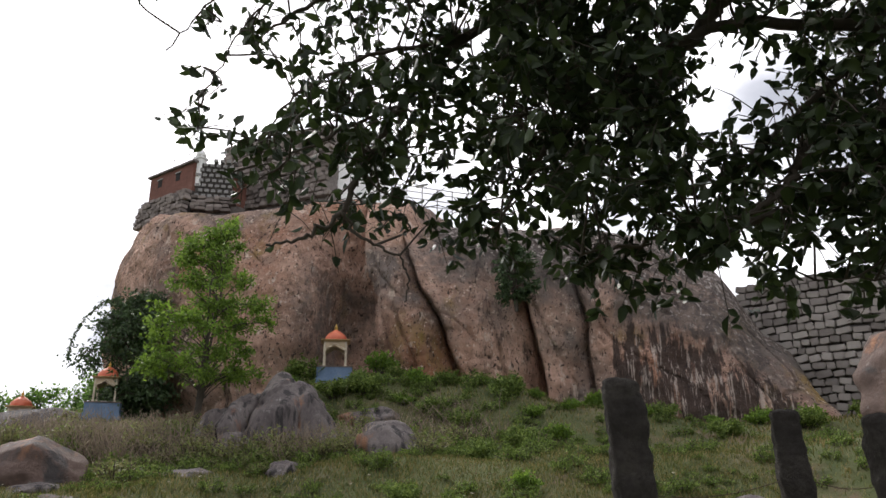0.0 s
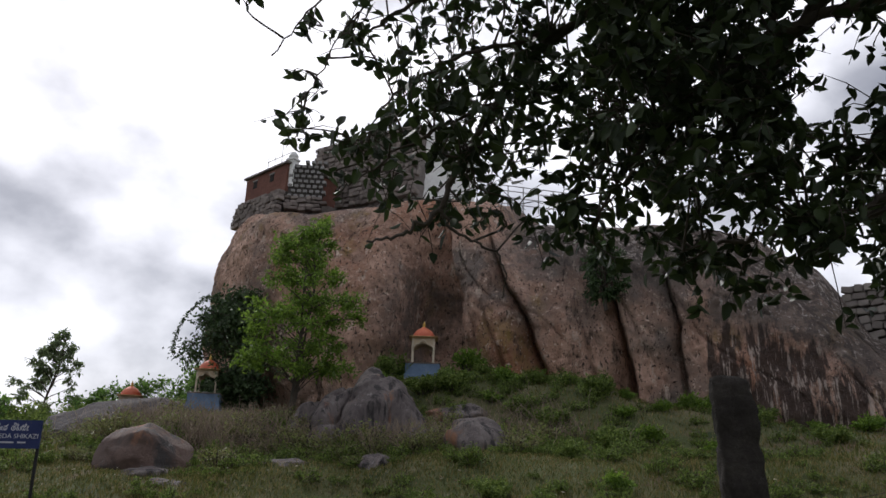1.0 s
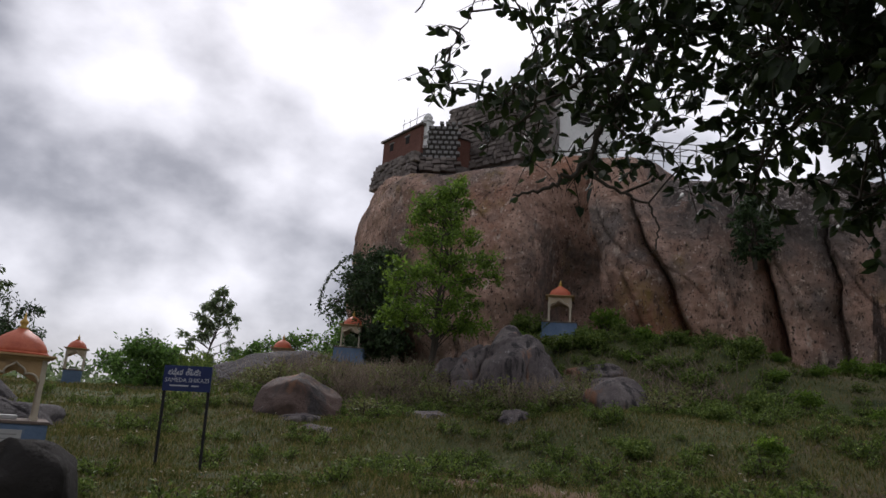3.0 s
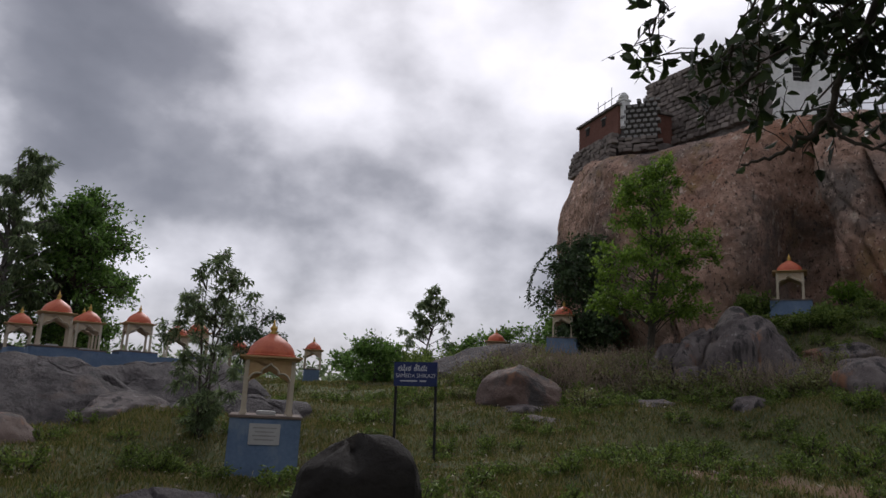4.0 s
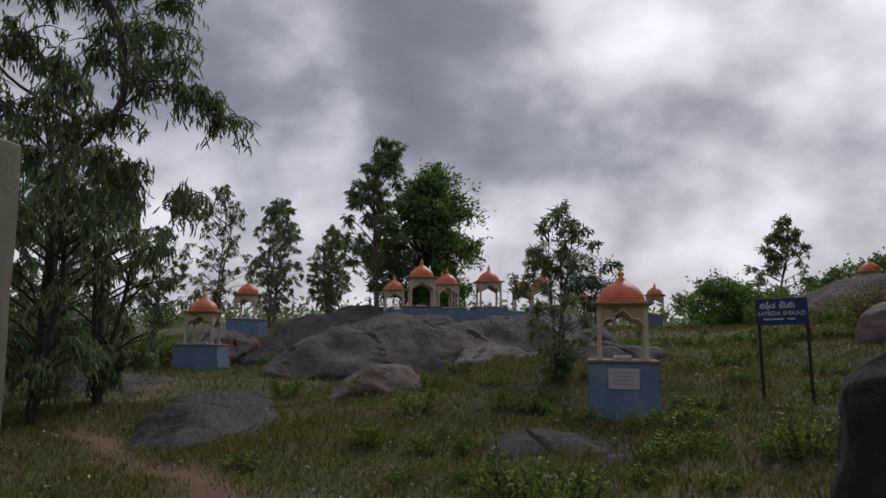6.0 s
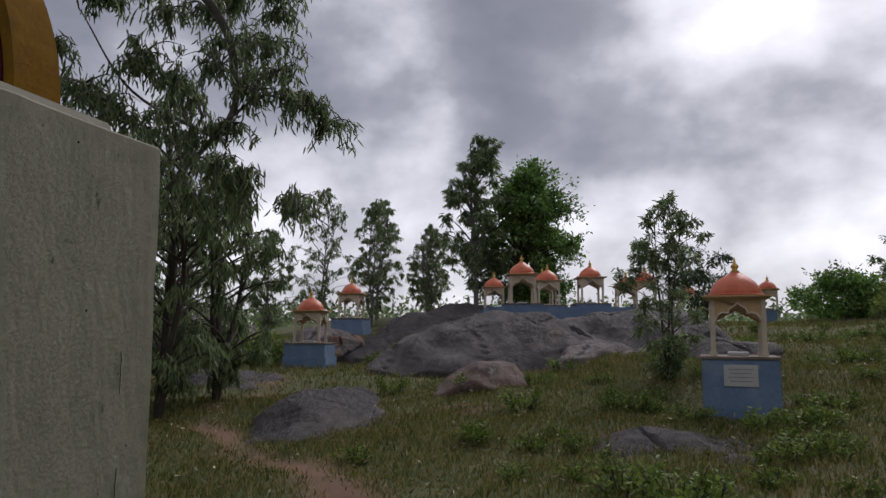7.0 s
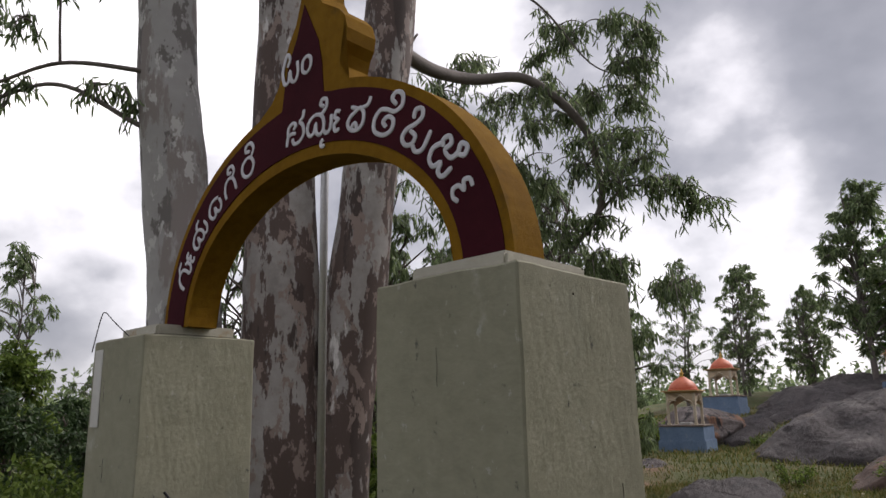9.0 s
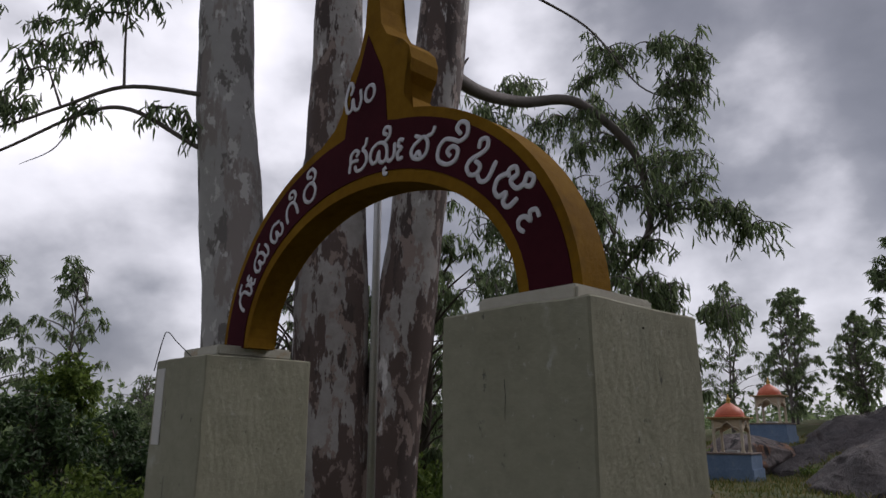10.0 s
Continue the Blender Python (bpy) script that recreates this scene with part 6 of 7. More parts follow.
def make_gums():
    rng = np.random.default_rng(77)
    # pale one
    gum([([(-6.08, -4.55, -0.4), (-6.03, -4.63, 2.2), (-5.96, -4.77, 3.5), (-5.89, -4.9, 5.2), (-5.85, -5.0, 9.5)], (0.36, 0.305, 0.28, 0.255, 0.18))],
        [([(-5.9, -4.85, 4.4), (-5.65, -5.05, 4.39), (-5.5, -5.65, 4.44), (-5.4, -6.2, 4.25), (-5.35, -6.77, 4.09), (-5.3, -7.3, 4.1)], 0.026), ([(-5.95, -4.85, 3.95), (-5.77, -5.0, 3.9), (-5.56, -5.6, 4.24), (-5.5, -6.1, 4.2), (-5.4, -6.9, 3.85), (-5.3, -7.5, 3.8)], 0.028),
         ([(-5.5, -5.65, 4.44), (-5.38, -5.6, 4.85), (-5.3, -5.56, 5.3), (-5.3, -5.6, 5.8)], 0.014), ([(-5.4, -6.2, 4.25), (-5.3, -6.3, 4.6), (-5.25, -6.4, 4.95)], 0.012), ([(-5.5, -6.1, 4.2), (-5.5, -6.3, 3.9), (-5.45, -6.6, 3.75)], 0.009)],
        [(-5.3, -5.6, 5.3), (-5.3, -5.8, 5.1), (-5.3, -5.4, 5.2), (-5.28, -6.2, 4.9), (-5.28, -6.4, 4.85), (-5.3, -6.5, 4.6), (-5.35, -6.8, 4.35), (-5.35, -6.6, 4.25), (-5.5, -6.05, 4.25), (-5.6, -5.3, 4.25), (-5.7, -5.1, 4.15), (-5.3, -5.9, 4.8), (-5.35, -7.1, 4.2)] + [(-5.4 - 0.8 * rng.random(), -5.5 - 2.4 * rng.random(), 5.4 + 1.8 * rng.random()) for k in range(12)] + [(-5.3, -7.2 - 1.0 * rng.random(), 3.9 + 1.2 * rng.random()) for k in range(8)], 5, "tall pale-barked gum tree behind the gateway", EUC_PALE, 4, 0.36, (0.15, 0.022))
    # forked one with a bent limb
    big = [(-8.7, -0.95, 5.1), (-8.9, -0.75, 4.6), (-9.1, -0.6, 4.1), (-9.1, -0.15, 4.1), (-8.9, 0.1, 3.95), (-9.0, 0.25, 3.75), (-9.2, -0.9, 3.7), (-9.3, -1.3, 3.5), (-9.4, -1.6, 3.2), (-9.2, -1.9, 4.3), (-9.0, -1.7, 4.9), (-8.9, -1.4, 5.3), (-8.8, -0.3, 5.9), (-8.7, -0.5, 5.5),
           (-9.0, -2.3, 5.0), (-9.2, -2.5, 4.0), (-9.3, -2.2, 3.2), (-9.5, -1.2, 2.8), (-9.6, -1.7, 2.4), (-9.5, -2.3, 2.6), (-8.9, -0.6, 6.2), (-9.1, -1.3, 6.3), (-9.5, -1.0, 3.1), (-9.4, -2.0, 3.7), (-9.6, -2.6, 3.2), (-9.7, -2.8, 2.3), (-9.5, -2.9, 4.6), (-9.2, -2.9, 5.6)]
    gum([([(-6.6, -3.6, -0.4), (-6.42, -3.85, 0.8), (-6.38, -3.92, 3.0), (-6.37, -3.94, 5.0), (-6.5, -4.0, 9.5)], (0.45, 0.37, 0.32, 0.25, 0.17)),
         ([(-6.55, -3.5, -0.4), (-6.55, -3.45, 0.8), (-6.62, -3.2, 3.1), (-6.69, -2.95, 5.45), (-6.8, -2.6, 9.5)], (0.40, 0.30, 0.255, 0.26, 0.18))],
        [([(-6.7, -3.0, 5.0), (-7.6, -2.7, 5.1), (-8.3, -2.3, 5.28), (-8.75, -1.66, 5.42), (-9.0, -1.02, 4.85), (-9.15, -0.85, 4.2), (-9.22, -0.88, 3.8), (-9.43, -1.2, 3.39), (-9.55, -1.6, 2.9)], 0.085),
         ([(-9.2, -0.9, 3.75), (-9.1, -0.5, 4.05), (-9.0, 0.0, 3.85), (-8.8, 0.3, 3.6)], 0.02), ([(-6.75, -2.8, 6.4), (-7.6, -2.4, 6.5), (-8.3, -1.5, 6.2), (-8.6, -0.9, 5.5), (-8.9, -0.4, 5.4)], 0.022),
         ([(-6.7, -3.0, 4.85), (-6.75, -2.8, 4.95), (-6.8, -2.7, 5.1)], 0.035), ([(-6.4, -4.1, 4.6), (-6.4, -4.22, 4.5), (-6.4, -4.2, 4.2), (-6.4, -4.26, 3.9)], 0.03), ([(-9.3, -1.0, 3.5), (-9.3, -2.0, 4.0), (-9.2, -2.6, 4.9)], 0.025)],
        big + [(-8.6 - 1.6 * rng.random(), -3.0 + 2.9 * rng.random(), 2.4 + 4.2 * rng.random()) for k in range(34)], 6, "forked gum tree with peeling brown and grey bark", EUC_BARK, 12, 0.55, (0.15, 0.022))
    # younger trees behind it, whose foliage closes the gap
    for k, (x, y, h, r, seed) in enumerate(((-11.4, -1.7, 5.0, 1.3, 51), (-13.2, -3.2, 5.2, 1.5, 52), (-12.4, -4.9, 4.6, 1.4, 53), (-12.6, -0.9, 3.6, 1.0, 54), (-14.8, -1.8, 4.6, 1.3, 55), (-10.6, -6.3, 4.9, 1.2, 56), (-11.0, -4.2, 5.6, 0.95, 57), (-9.6, -5.2, 3.6, 0.8, 58))):
        crown_tree("tree", on_land(x, y, -0.1), 0.07, h, r, 64, 5600, 0.14, 0.028, DARK_BARK, EUC_LEAF, "young gum tree with drooping leaves", seed, 0.75, 1.0, 0.12, 0.21, 3, (0.1, 0.2), 0.2)
    # flag pole
    p = part("pole", lathe(bmesh.new(), [(0.03, -0.4), (0.03, 7.0)], 12), STEEL, smooth=True)
    p.matrix_world = pose(-5.28, -3.14, 0, 0, 0, 0)
    tagged(p, "thin galvanised steel pole behind the gateway", "pole")


make_gums()


# ---- fig tree that hangs over the fence ----
def make_fig():
    rng = np.random.default_rng(9)
    root = new("fig_tree")
    root.location = on_land(5.6, 4.4)
    o = Vector(root.location)
    limbs = [([(5.6, 4.4, 2.3), (4.6, 4.4, 4.4), (3.2, 4.3, 5.5), (1.6, 4.2, 5.4), (-0.04, 4.2, 4.73), (-0.53, 4.16, 4.12), (-0.86, 4.11, 3.53), (-1.0, 4.07, 3.17), (-1.22, 4.0, 2.97), (-1.5, 3.94, 2.9)], 0.066),
             ([(-1.0, 4.07, 3.17), (-0.85, 4.1, 3.0), (-0.6, 4.1, 2.85), (-0.5, 4.1, 2.7), (-0.52, 4.1, 2.5)], 0.016),
             ([(5.6, 4.4, 2.2), (4.4, 4.2, 3.1), (2.85, 3.98, 3.39), (2.5, 4.1, 3.22), (1.9, 4.2, 3.05), (1.3, 4.2, 2.95), (0.75, 4.2, 2.85)], 0.07),
             ([(4.6, 4.4, 4.4), (3.2, 4.2, 4.6), (1.9, 4.05, 4.6), (1.25, 4.08, 4.28), (0.7, 4.1, 3.85), (0.35, 4.1, 3.4), (0.15, 4.1, 3.05)], 0.06),
             ([(3.2, 4.3, 5.5), (1.4, 4.4, 5.7), (-0.6, 4.2, 5.3), (-1.3, 3.9, 4.85), (-1.65, 3.8, 4.5)], 0.05),
             ([(3.2, 4.2, 4.6), (2.5, 4.3, 4.0), (1.9, 4.3, 3.5), (1.5, 4.3, 3.1)], 0.035), ([(4.4, 4.2, 3.1), (3.6, 4.0, 2.75), (3.0, 4.0, 2.6), (2.3, 4.1, 2.6)], 0.03),
             ([(-0.04, 4.2, 4.73), (-0.9, 4.0, 4.4), (-1.4, 3.9, 4.0), (-1.6, 3.9, 3.5)], 0.022), ([(-0.53, 4.16, 4.12), (-1.1, 4.0, 3.75), (-1.5, 3.9, 3.45), (-1.75, 3.85, 3.2)], 0.016), ([(1.6, 4.2, 5.4), (0.9, 4.4, 4.6), (0.4, 4.4, 4.1)], 0.04)]
    limbs += [([(5.2, 4.4, 3.6), (3.9, 4.3, 5.3), (2.6, 4.2, 5.5), (1.97, 4.2, 4.93), (1.75, 4.2, 4.64), (1.38, 4.2, 4.22), (0.94, 4.2, 3.88), (0.72, 4.2, 3.54)], 0.11), ([(5.5, 4.4, 2.9), (3.8, 4.0, 3.9), (2.43, 3.9, 3.56), (2.18, 3.9, 3.28), (1.9, 3.9, 3.04), (1.49, 3.9, 2.9)], 0.075)]
    # limbs out of view, added to carry the shading leaves overhead
    limbs += [([(5.2, 4.4, 3.6), (4.2, 3.0, 5.2), (2.6, 1.4, 6.1), (0.6, -0.4, 6.5), (-1.0, -1.6, 6.6)], 0.09), ([(5.2, 4.4, 3.6), (4.8, 2.4, 5.4), (4.2, 0.0, 6.2), (3.2, -2.2, 6.5)], 0.08), ([(5.4, 4.4, 3.2), (6.6, 4.0, 5.2), (7.4, 3.0, 6.4)], 0.08)]
    limbs += [([(-0.6, 4.2, 5.3), (-1.3, 4.0, 5.35), (-2.0, 3.9, 5.0), (-2.4, 3.9, 4.5)], 0.022), ([(-1.3, 4.0, 5.35), (-1.8, 4.0, 4.8), (-2.1, 4.0, 4.2)], 0.014)]
    trunk = bent([Vector((5.6, 4.4, -0.3)) - o, Vector((5.7, 4.4, 1.2)) - o, Vector((5.6, 4.4, 2.5)) - o, Vector((5.2, 4.4, 3.6)) - o], 6)
    tr = Tubes().add(trunk, [0.34 * (1 - 0.6 * i / (len(trunk) - 1)) for i in range(len(trunk))], 14).make("trunk", DARK_BARK, root)
    lines = []
    for pts, r in limbs:
        line = bent([Vector(p) - o for p in pts], 8)
        for i in range(1, len(line) - 1):
            line[i] = line[i] + Vector(rng.normal(size=3) * 0.012)
        rad = [max(0.006, r * (1 - 0.88 * i / (len(line) - 1))) for i in range(len(line))]
        lines.append((line, rad))
        Tubes().add(line, rad, 8).make("limb", DARK_BARK, root)
    zmin_x = [-2.95, -2.6, -2.3, -2.0, -1.5, -1.0, -0.3, 0.3, 1.0, 1.6, 2.2, 3.0, 4.5]
    zmin_z = [4.7, 4.2, 3.85, 3.55, 3.25, 3.1, 3.0, 2.95, 2.62, 2.62, 2.6, 2.45, 2.3]
    nodes = [p + o for line, rad in lines for p in line]
    tw = Tubes()
    P, W, Ls = [], [], []
    made = 0
    while made < 850:
        x, y = rng.uniform(-2.45, 4.3), rng.uniform(3.3, 5.1)
        lo = float(np.interp(x, zmin_x, zmin_z))
        z = lo + (5.9 - lo) * rng.random() ** 1.0
        # thin towards the open side
        dens = np.interp(x, [-2.9, -2.3, -1.3, -0.4, 0.2, 1.0, 1.5, 2.2, 4.3], [0.10, 0.14, 0.24, 0.42, 0.95, 1.0, 0.85, 0.62, 0.65]) * ((0.4 if x < 0.1 else 0.65) if z < lo + 0.45 else 1.0) * (1.35 if x > 2.0 and z < 3.9 else 1.0) * (2.4 if -1.9 < x < -0.7 and 3.3 < z < 4.0 else 1.0)
        if rng.random() > dens * (0.45 + 1.1 * abs(noise.noise(Vector((x * 1.3, y, z * 1.3))))):
            continue
        if 1.6 + (y - 4.2) * 0.35 < x < 2.45 + (y - 4.2) * 0.45 and 3.75 + 0.5 * (y - 4.2) < z < 5.0 + 0.6 * (y - 4.2) and rng.random() < 0.95:
            continue
        tip = Vector((x, y, z))
        near = min(nodes, key=lambda q: (q - tip).length + (0.5 if q.z < tip.z - 0.5 else 0))
        if (near - tip).length > 0.9 and rng.random() < 0.9:
            continue
        made += 1
        m = near.lerp(tip, 0.5) + Vector(rng.normal(size=3) * 0.10) + Vector((0, 0, 0.06))
        end = tip + Vector((rng.normal() * 0.08, rng.normal() * 0.08, -0.08 + rng.normal() * 0.06))
        line = bent([near - o, m - o, tip - o, end - o], 4)
        n = len(line)
        tw.add(line, [0.010 * (1 - 0.8 * i / (n - 1)) for i in range(n)], 4)
        for s in range(3 if x > -0.4 else 5):
            i = rng.integers(n // 3, n - 1)
            side = line[i] + Vector(rng.normal(size=3) * 0.16)
            tw.add([line[i], line[i].lerp(side, 0.5) + Vector((0, 0, 0.03)), side], [0.005, 0.004, 0.002], 3)
            for q in range(4 if x > -0.4 else 2):
                P.append(np.array(line[i].lerp(side, rng.uniform(0.4, 1.0))))
                w = rng.normal(size=3)
                w[2] -= 0.55
                W.append(w), Ls.append(rng.uniform(0.07, 0.145))
        for q in range(9 if x > -0.4 else 6):
            f = rng.uniform(0.45, 1.0)
            P.append(np.array(line[min(n - 1, int(f * (n - 1)))]) + rng.normal(size=3) * 0.012)
            w = rng.normal(size=3)
            w[2] -= 0.5
            W.append(w), Ls.append(rng.uniform(0.07, 0.15))
    # unseen leaves overhead, added to block sky and shade the gate and near post
    for k in range(560):
        c = np.array((rng.uniform(-2.0, 7.5), rng.uniform(-3.4, 3.0), rng.uniform(5.6, 7.6)))
        if c[0] < -0.4 and c[1] > 1.0:
            continue
        near = min(nodes, key=lambda q: (q - Vector(c)).length)
        if (near - Vector(c)).length < 3.2:
            tw.add([near - o, near.lerp(Vector(c), 0.5) + Vector((0, 0, 0.15)) - o, Vector(c) - o], [0.014, 0.01, 0.004], 4)
        for q in range(18):
            P.append(c + rng.normal(size=3) * 0.28 - np.array(o))
            w = rng.normal(size=3)
            w[2] -= 0.4
            W.append(w), Ls.append(rng.uniform(0.11, 0.19))
    tagged(tw.make("twig_tangle", DARK_BARK, root), kind="stuff")
    Ls = np.array(Ls)
    Ls = Ls * 1.08
    leaves("foliage", P, W, Ls, Ls * rng.uniform(0.46, 0.62, len(Ls)), FICUS_LEAF, root, "broad dark pointed leaves", rng, 0.2, 0.35)
    tagged(root, "fig tree with dark broad leaves on crooked limbs", "tree")


make_fig()


# ---- creeper that arches out from the dark tree ----
def make_creeper():
    rng = np.random.default_rng(3)
    root = new("creeper")
    at = Vector((-11.5, 21.4, 3.0))
    root.location = at
    t = Tubes()
    line = bent([Vector(p) - at for p in ((-11.5, 21.5, 3.2), (-11.96, 21.3, 5.9), (-12.2, 21.1, 6.6), (-12.55, 20.9, 6.56), (-12.97, 20.7, 5.95), (-13.18, 20.6, 5.35), (-13.24, 20.6, 4.7))], 8)
    t.add(line, [0.022 * (1 - 0.7 * i / (len(line) - 1)) for i in range(len(line))], 5)
    t.make("stem", DARK_BARK, root)
    P, W = [], []
    for p in line[14:]:
        for k in range(7):
            P.append(np.array(p) + rng.normal(size=3) * 0.03)
            w = rng.normal(size=3)
            w[2] -= 0.7
            W.append(w)
    leaves("foliage", P, W, rng.uniform(0.07, 0.14, len(P)), rng.uniform(0.04, 0.06, len(P)), DARK_LEAF, root, "", rng)
    tagged(root, "long arching leafy creeper stem", "creeper")


make_creeper()


# ---- shrubs ----
def shrub(radius, height, n, leaf_len, leaf_w, mat, seed, label):
    rng = np.random.default_rng(seed)
    root = new("shrub")
    t = Tubes()
    P, W = [], []
    for s in range(int(10 + n / 60)):
        a, r = rng.random() * 2 * math.pi, radius * math.sqrt(rng.random())
        end = Vector((r * math.cos(a), r * math.sin(a), height * rng.uniform(0.45, 1.05) * (1 - 0.45 * (r / radius) ** 2)))
        start = Vector((end.x * 0.25, end.y * 0.25, -0.08))
        line = bent([start, start.lerp(end, 0.5) + Vector((0, 0, height * 0.15)), end], 4)
        t.add(line, [0.008 * (1 - 0.08 * i) for i in range(9)], 4)
        for q in range(int(n / (10 + n / 60))):
            f = rng.uniform(0.3, 1.0)
            P.append(np.array(line[min(8, int(f * 8))]) + rng.normal(size=3) * 0.09 * radius)
            w = unit(rng) + np.array((0, 0, 0.3))
            W.append(w)
    tagged(t.make("stem_tangle", DARK_BARK, root), kind="stuff")
    leaves("foliage", P, W, leaf_len * rng.uniform(0.6, 1.3, len(P)), leaf_w * rng.uniform(0.7, 1.2, len(P)), mat, root, "", rng)
    return tagged(root, label, "shrub", "meadow shrubs")


def strewn(name, source, places, label, category):
    """Many plants too tangled to count, joined into one mesh."""
    V, LV, LT, MI, base, mats = [], [], [], [], 0, []
    for k, ch in enumerate(source.children):
        me = ch.data
        mats.append(me.materials[0])
        v = np.empty(len(me.vertices) * 3)
        me.vertices.foreach_get("co", v)
        v = v.reshape(-1, 3)
        lv, lt = np.empty(len(me.loops), np.int32), np.empty(len(me.polygons), np.int32)
        me.loops.foreach_get("vertex_index", lv)
        me.polygons.foreach_get("loop_total", lt)
        for x, y, turn, s, tall in places:
            c, n = math.cos(turn), math.sin(turn)
            V.append(np.stack([x + s * (c * v[:, 0] - n * v[:, 1]), y + s * (n * v[:, 0] + c * v[:, 1]), floor_at(x, y) + s * tall * v[:, 2]], 1))
            LV.append(lv + base), LT.append(lt), MI.append(np.full(len(lt), k, np.int32))
            base += len(v)
    V, LV, LT, MI = np.concatenate(V), np.concatenate(LV), np.concatenate(LT), np.concatenate(MI)
    me = bpy.data.meshes.new(name)
    me.vertices.add(len(V)), me.loops.add(len(LV)), me.polygons.add(len(LT))
    me.vertices.foreach_set("co", V.ravel())
    me.loops.foreach_set("vertex_index", LV.astype(np.int32))
    me.polygons.foreach_set("loop_start", (np.cumsum(LT) - LT).astype(np.int32))
    for m in mats:
        me.materials.append(m)
    me.polygons.foreach_set("material_index", MI)
    me.update(calc_edges=True)
    return tagged(link(name, me, None), label, category, kind="stuff")


def make_shrubs():
    rng = random.Random(4)
    bright = [shrub(0.55, 0.6, 900, 0.10, 0.06, LIGHT_LEAF, 61, "bright green leafy shrub on the slope"), shrub(0.7, 0.75, 1300, 0.10, 0.06, WEED_LEAF, 62, "green leafy shrub on the slope")]
    low = [shrub(0.26, 0.22, 300, 0.048, 0.022, WEED_LEAF, 63, "low leafy weed clump in the meadow"), shrub(0.32, 0.34, 380, 0.056, 0.024, WEED_LEAF, 64, "low leafy weed clump in the meadow")]
    dark = shrub(0.8, 1.0, 1700, 0.10, 0.045, WEED_LEAF, 65, "dense green thicket shrub")
    spots = [(-3.6, 18.6), (-2.7, 18.9), (-2.0, 18.2), (-1.2, 18.6), (-0.3, 18.2), (-3.2, 17.5), (-2.2, 17.0), (0.4, 17.4), (1.1, 17.9), (-1.4, 16.6), (1.9, 17.2), (-0.6, 15.9), (2.6, 17.6), (0.6, 14.6), (-5.6, 18.8), (-4.0, 17.4), (1.4, 15.6), (-1.0, 14.2), (3.6, 17.2), (8.6, 16.4), (7.4, 16.9), (9.6, 16.0), (-5.5, 16.4), (-9.3, 15.0), (-6.2, 17.6), (-0.2, 13.0), (0.5, 10.6), (-1.3, 10.2)]
    bright[0].matrix_world = pose(*on_land(-3.2, 19.4, 0.1), 0, 0, 20)
    bright[1].matrix_world = pose(*on_land(-5.4, 19.4, 0.1), 0, 0, 70)
    for i, (x, y) in enumerate(spots):
        c = copy_thing(bright[i % 2], pose(*on_land(x, y), 0, 0, rng.uniform(0, 360)))
        s = rng.uniform(0.45, 0.9) if y > 14 else 0.5
        c.scale = (s, s, s * rng.uniform(0.8, 1.1))
    low[0].matrix_world = pose(*on_land(-5.1, 3.2), 0, 0, 0)
    low[1].matrix_world = pose(*on_land(-6.6, 5.2), 0, 0, 0)
    near = [(-6.2, 4.6), (-6.9, 4.7), (-7.2, 5.3), (-5.6, 4.4), (-6.0, 3.9), (-8.6, 4.4), (-9.2, 4.6), (-9.6, 3.1), (-7.4, 2.2), (-6.0, 1.4), (-8.0, 1.8), (-5.2, 1.9), (-4.6, 3.5), (-4.2, 4.9), (-3.6, 5.6), (-5.0, 6.0), (-11.5, 2.5), (-12.4, 3.2), (-9.0, 6.4), (-10.6, 4.9), (-10.2, 6.5), (-10.9, 6.2), (-3.2, 6.8), (-2.2, 6.0), (-1.6, 9.0), (-0.6, 8.2), (0.6, 7.8), (1.4, 7.0), (-4.6, 8.2), (-6.2, 8.8), (-8.2, 9.4), (-13.0, 9.8), (-12.0, 10.6), (-14.2, 11.2), (-15.6, 12.4), (-3.0, 10.8), (-1.8, 11.6), (-4.6, 11.2), (2.6, 10.8), (3.6, 11.8), (4.8, 12.4), (-10.4, 10.6), (-14.6, 13.6), (-7.6, 0.4), (-16.6, 2.8), (-17.0, 3.6), (-19.0, 3.0)]
    near += [(rng.uniform(-13, 4), rng.uniform(1.5, 14)) for k in range(190)]
    near = [(x, y) for x, y in near if math.hypot(x + 10.6, y - 0.95) > 2.0 and math.hypot(x + 8.3, y - 5.6) > 0.8 and math.hypot(x + 1, y + 1) > 3.0]
    strewn("bank_weeds", low[1], [(rng.uniform(-10, 1), rng.uniform(12.5, 18.5), rng.uniform(0, 6), rng.uniform(0.7, 1.25), 0.9) for k in range(90)], "leafy weeds over the bank", "weeds")
    strewn("slope_weeds", low[0], [(rng.uniform(-7, 8), rng.uniform(6.5, 18), rng.uniform(0, 6), rng.uniform(0.5, 1.2), rng.uniform(0.6, 1.1)) for k in range(300)], "small green weeds over the slope below the cliff", "weeds")
    for x, y in ((2.4, 18.2), (3.2, 18.0), (4.2, 17.4), (5.2, 17.0), (6.2, 16.6), (6.9, 15.9), (8.2, 15.6), (5.0, 15.4), (2.8, 15.2), (1.0, 16.6)):
        c = copy_thing(bright[rng.randrange(2)], pose(*on_land(x, y), 0, 0, rng.uniform(0, 360)))
        s = rng.uniform(0.45, 0.8)
        c.scale = (s, s, s * 0.85)
    for i, (x, y) in enumerate(near):
        c = copy_thing(low[i % 2], pose(*on_land(x, y), 0, 0, rng.uniform(0, 360)))
        s = rng.uniform(0.7, 1.25)
        c.scale = (s, s, s * rng.uniform(0.7, 1.1))
    scrub = shrub(0.4, 0.34, 420, 0.07, 0.03, WEED_LEAF, 66, "low green scrub on the bank")
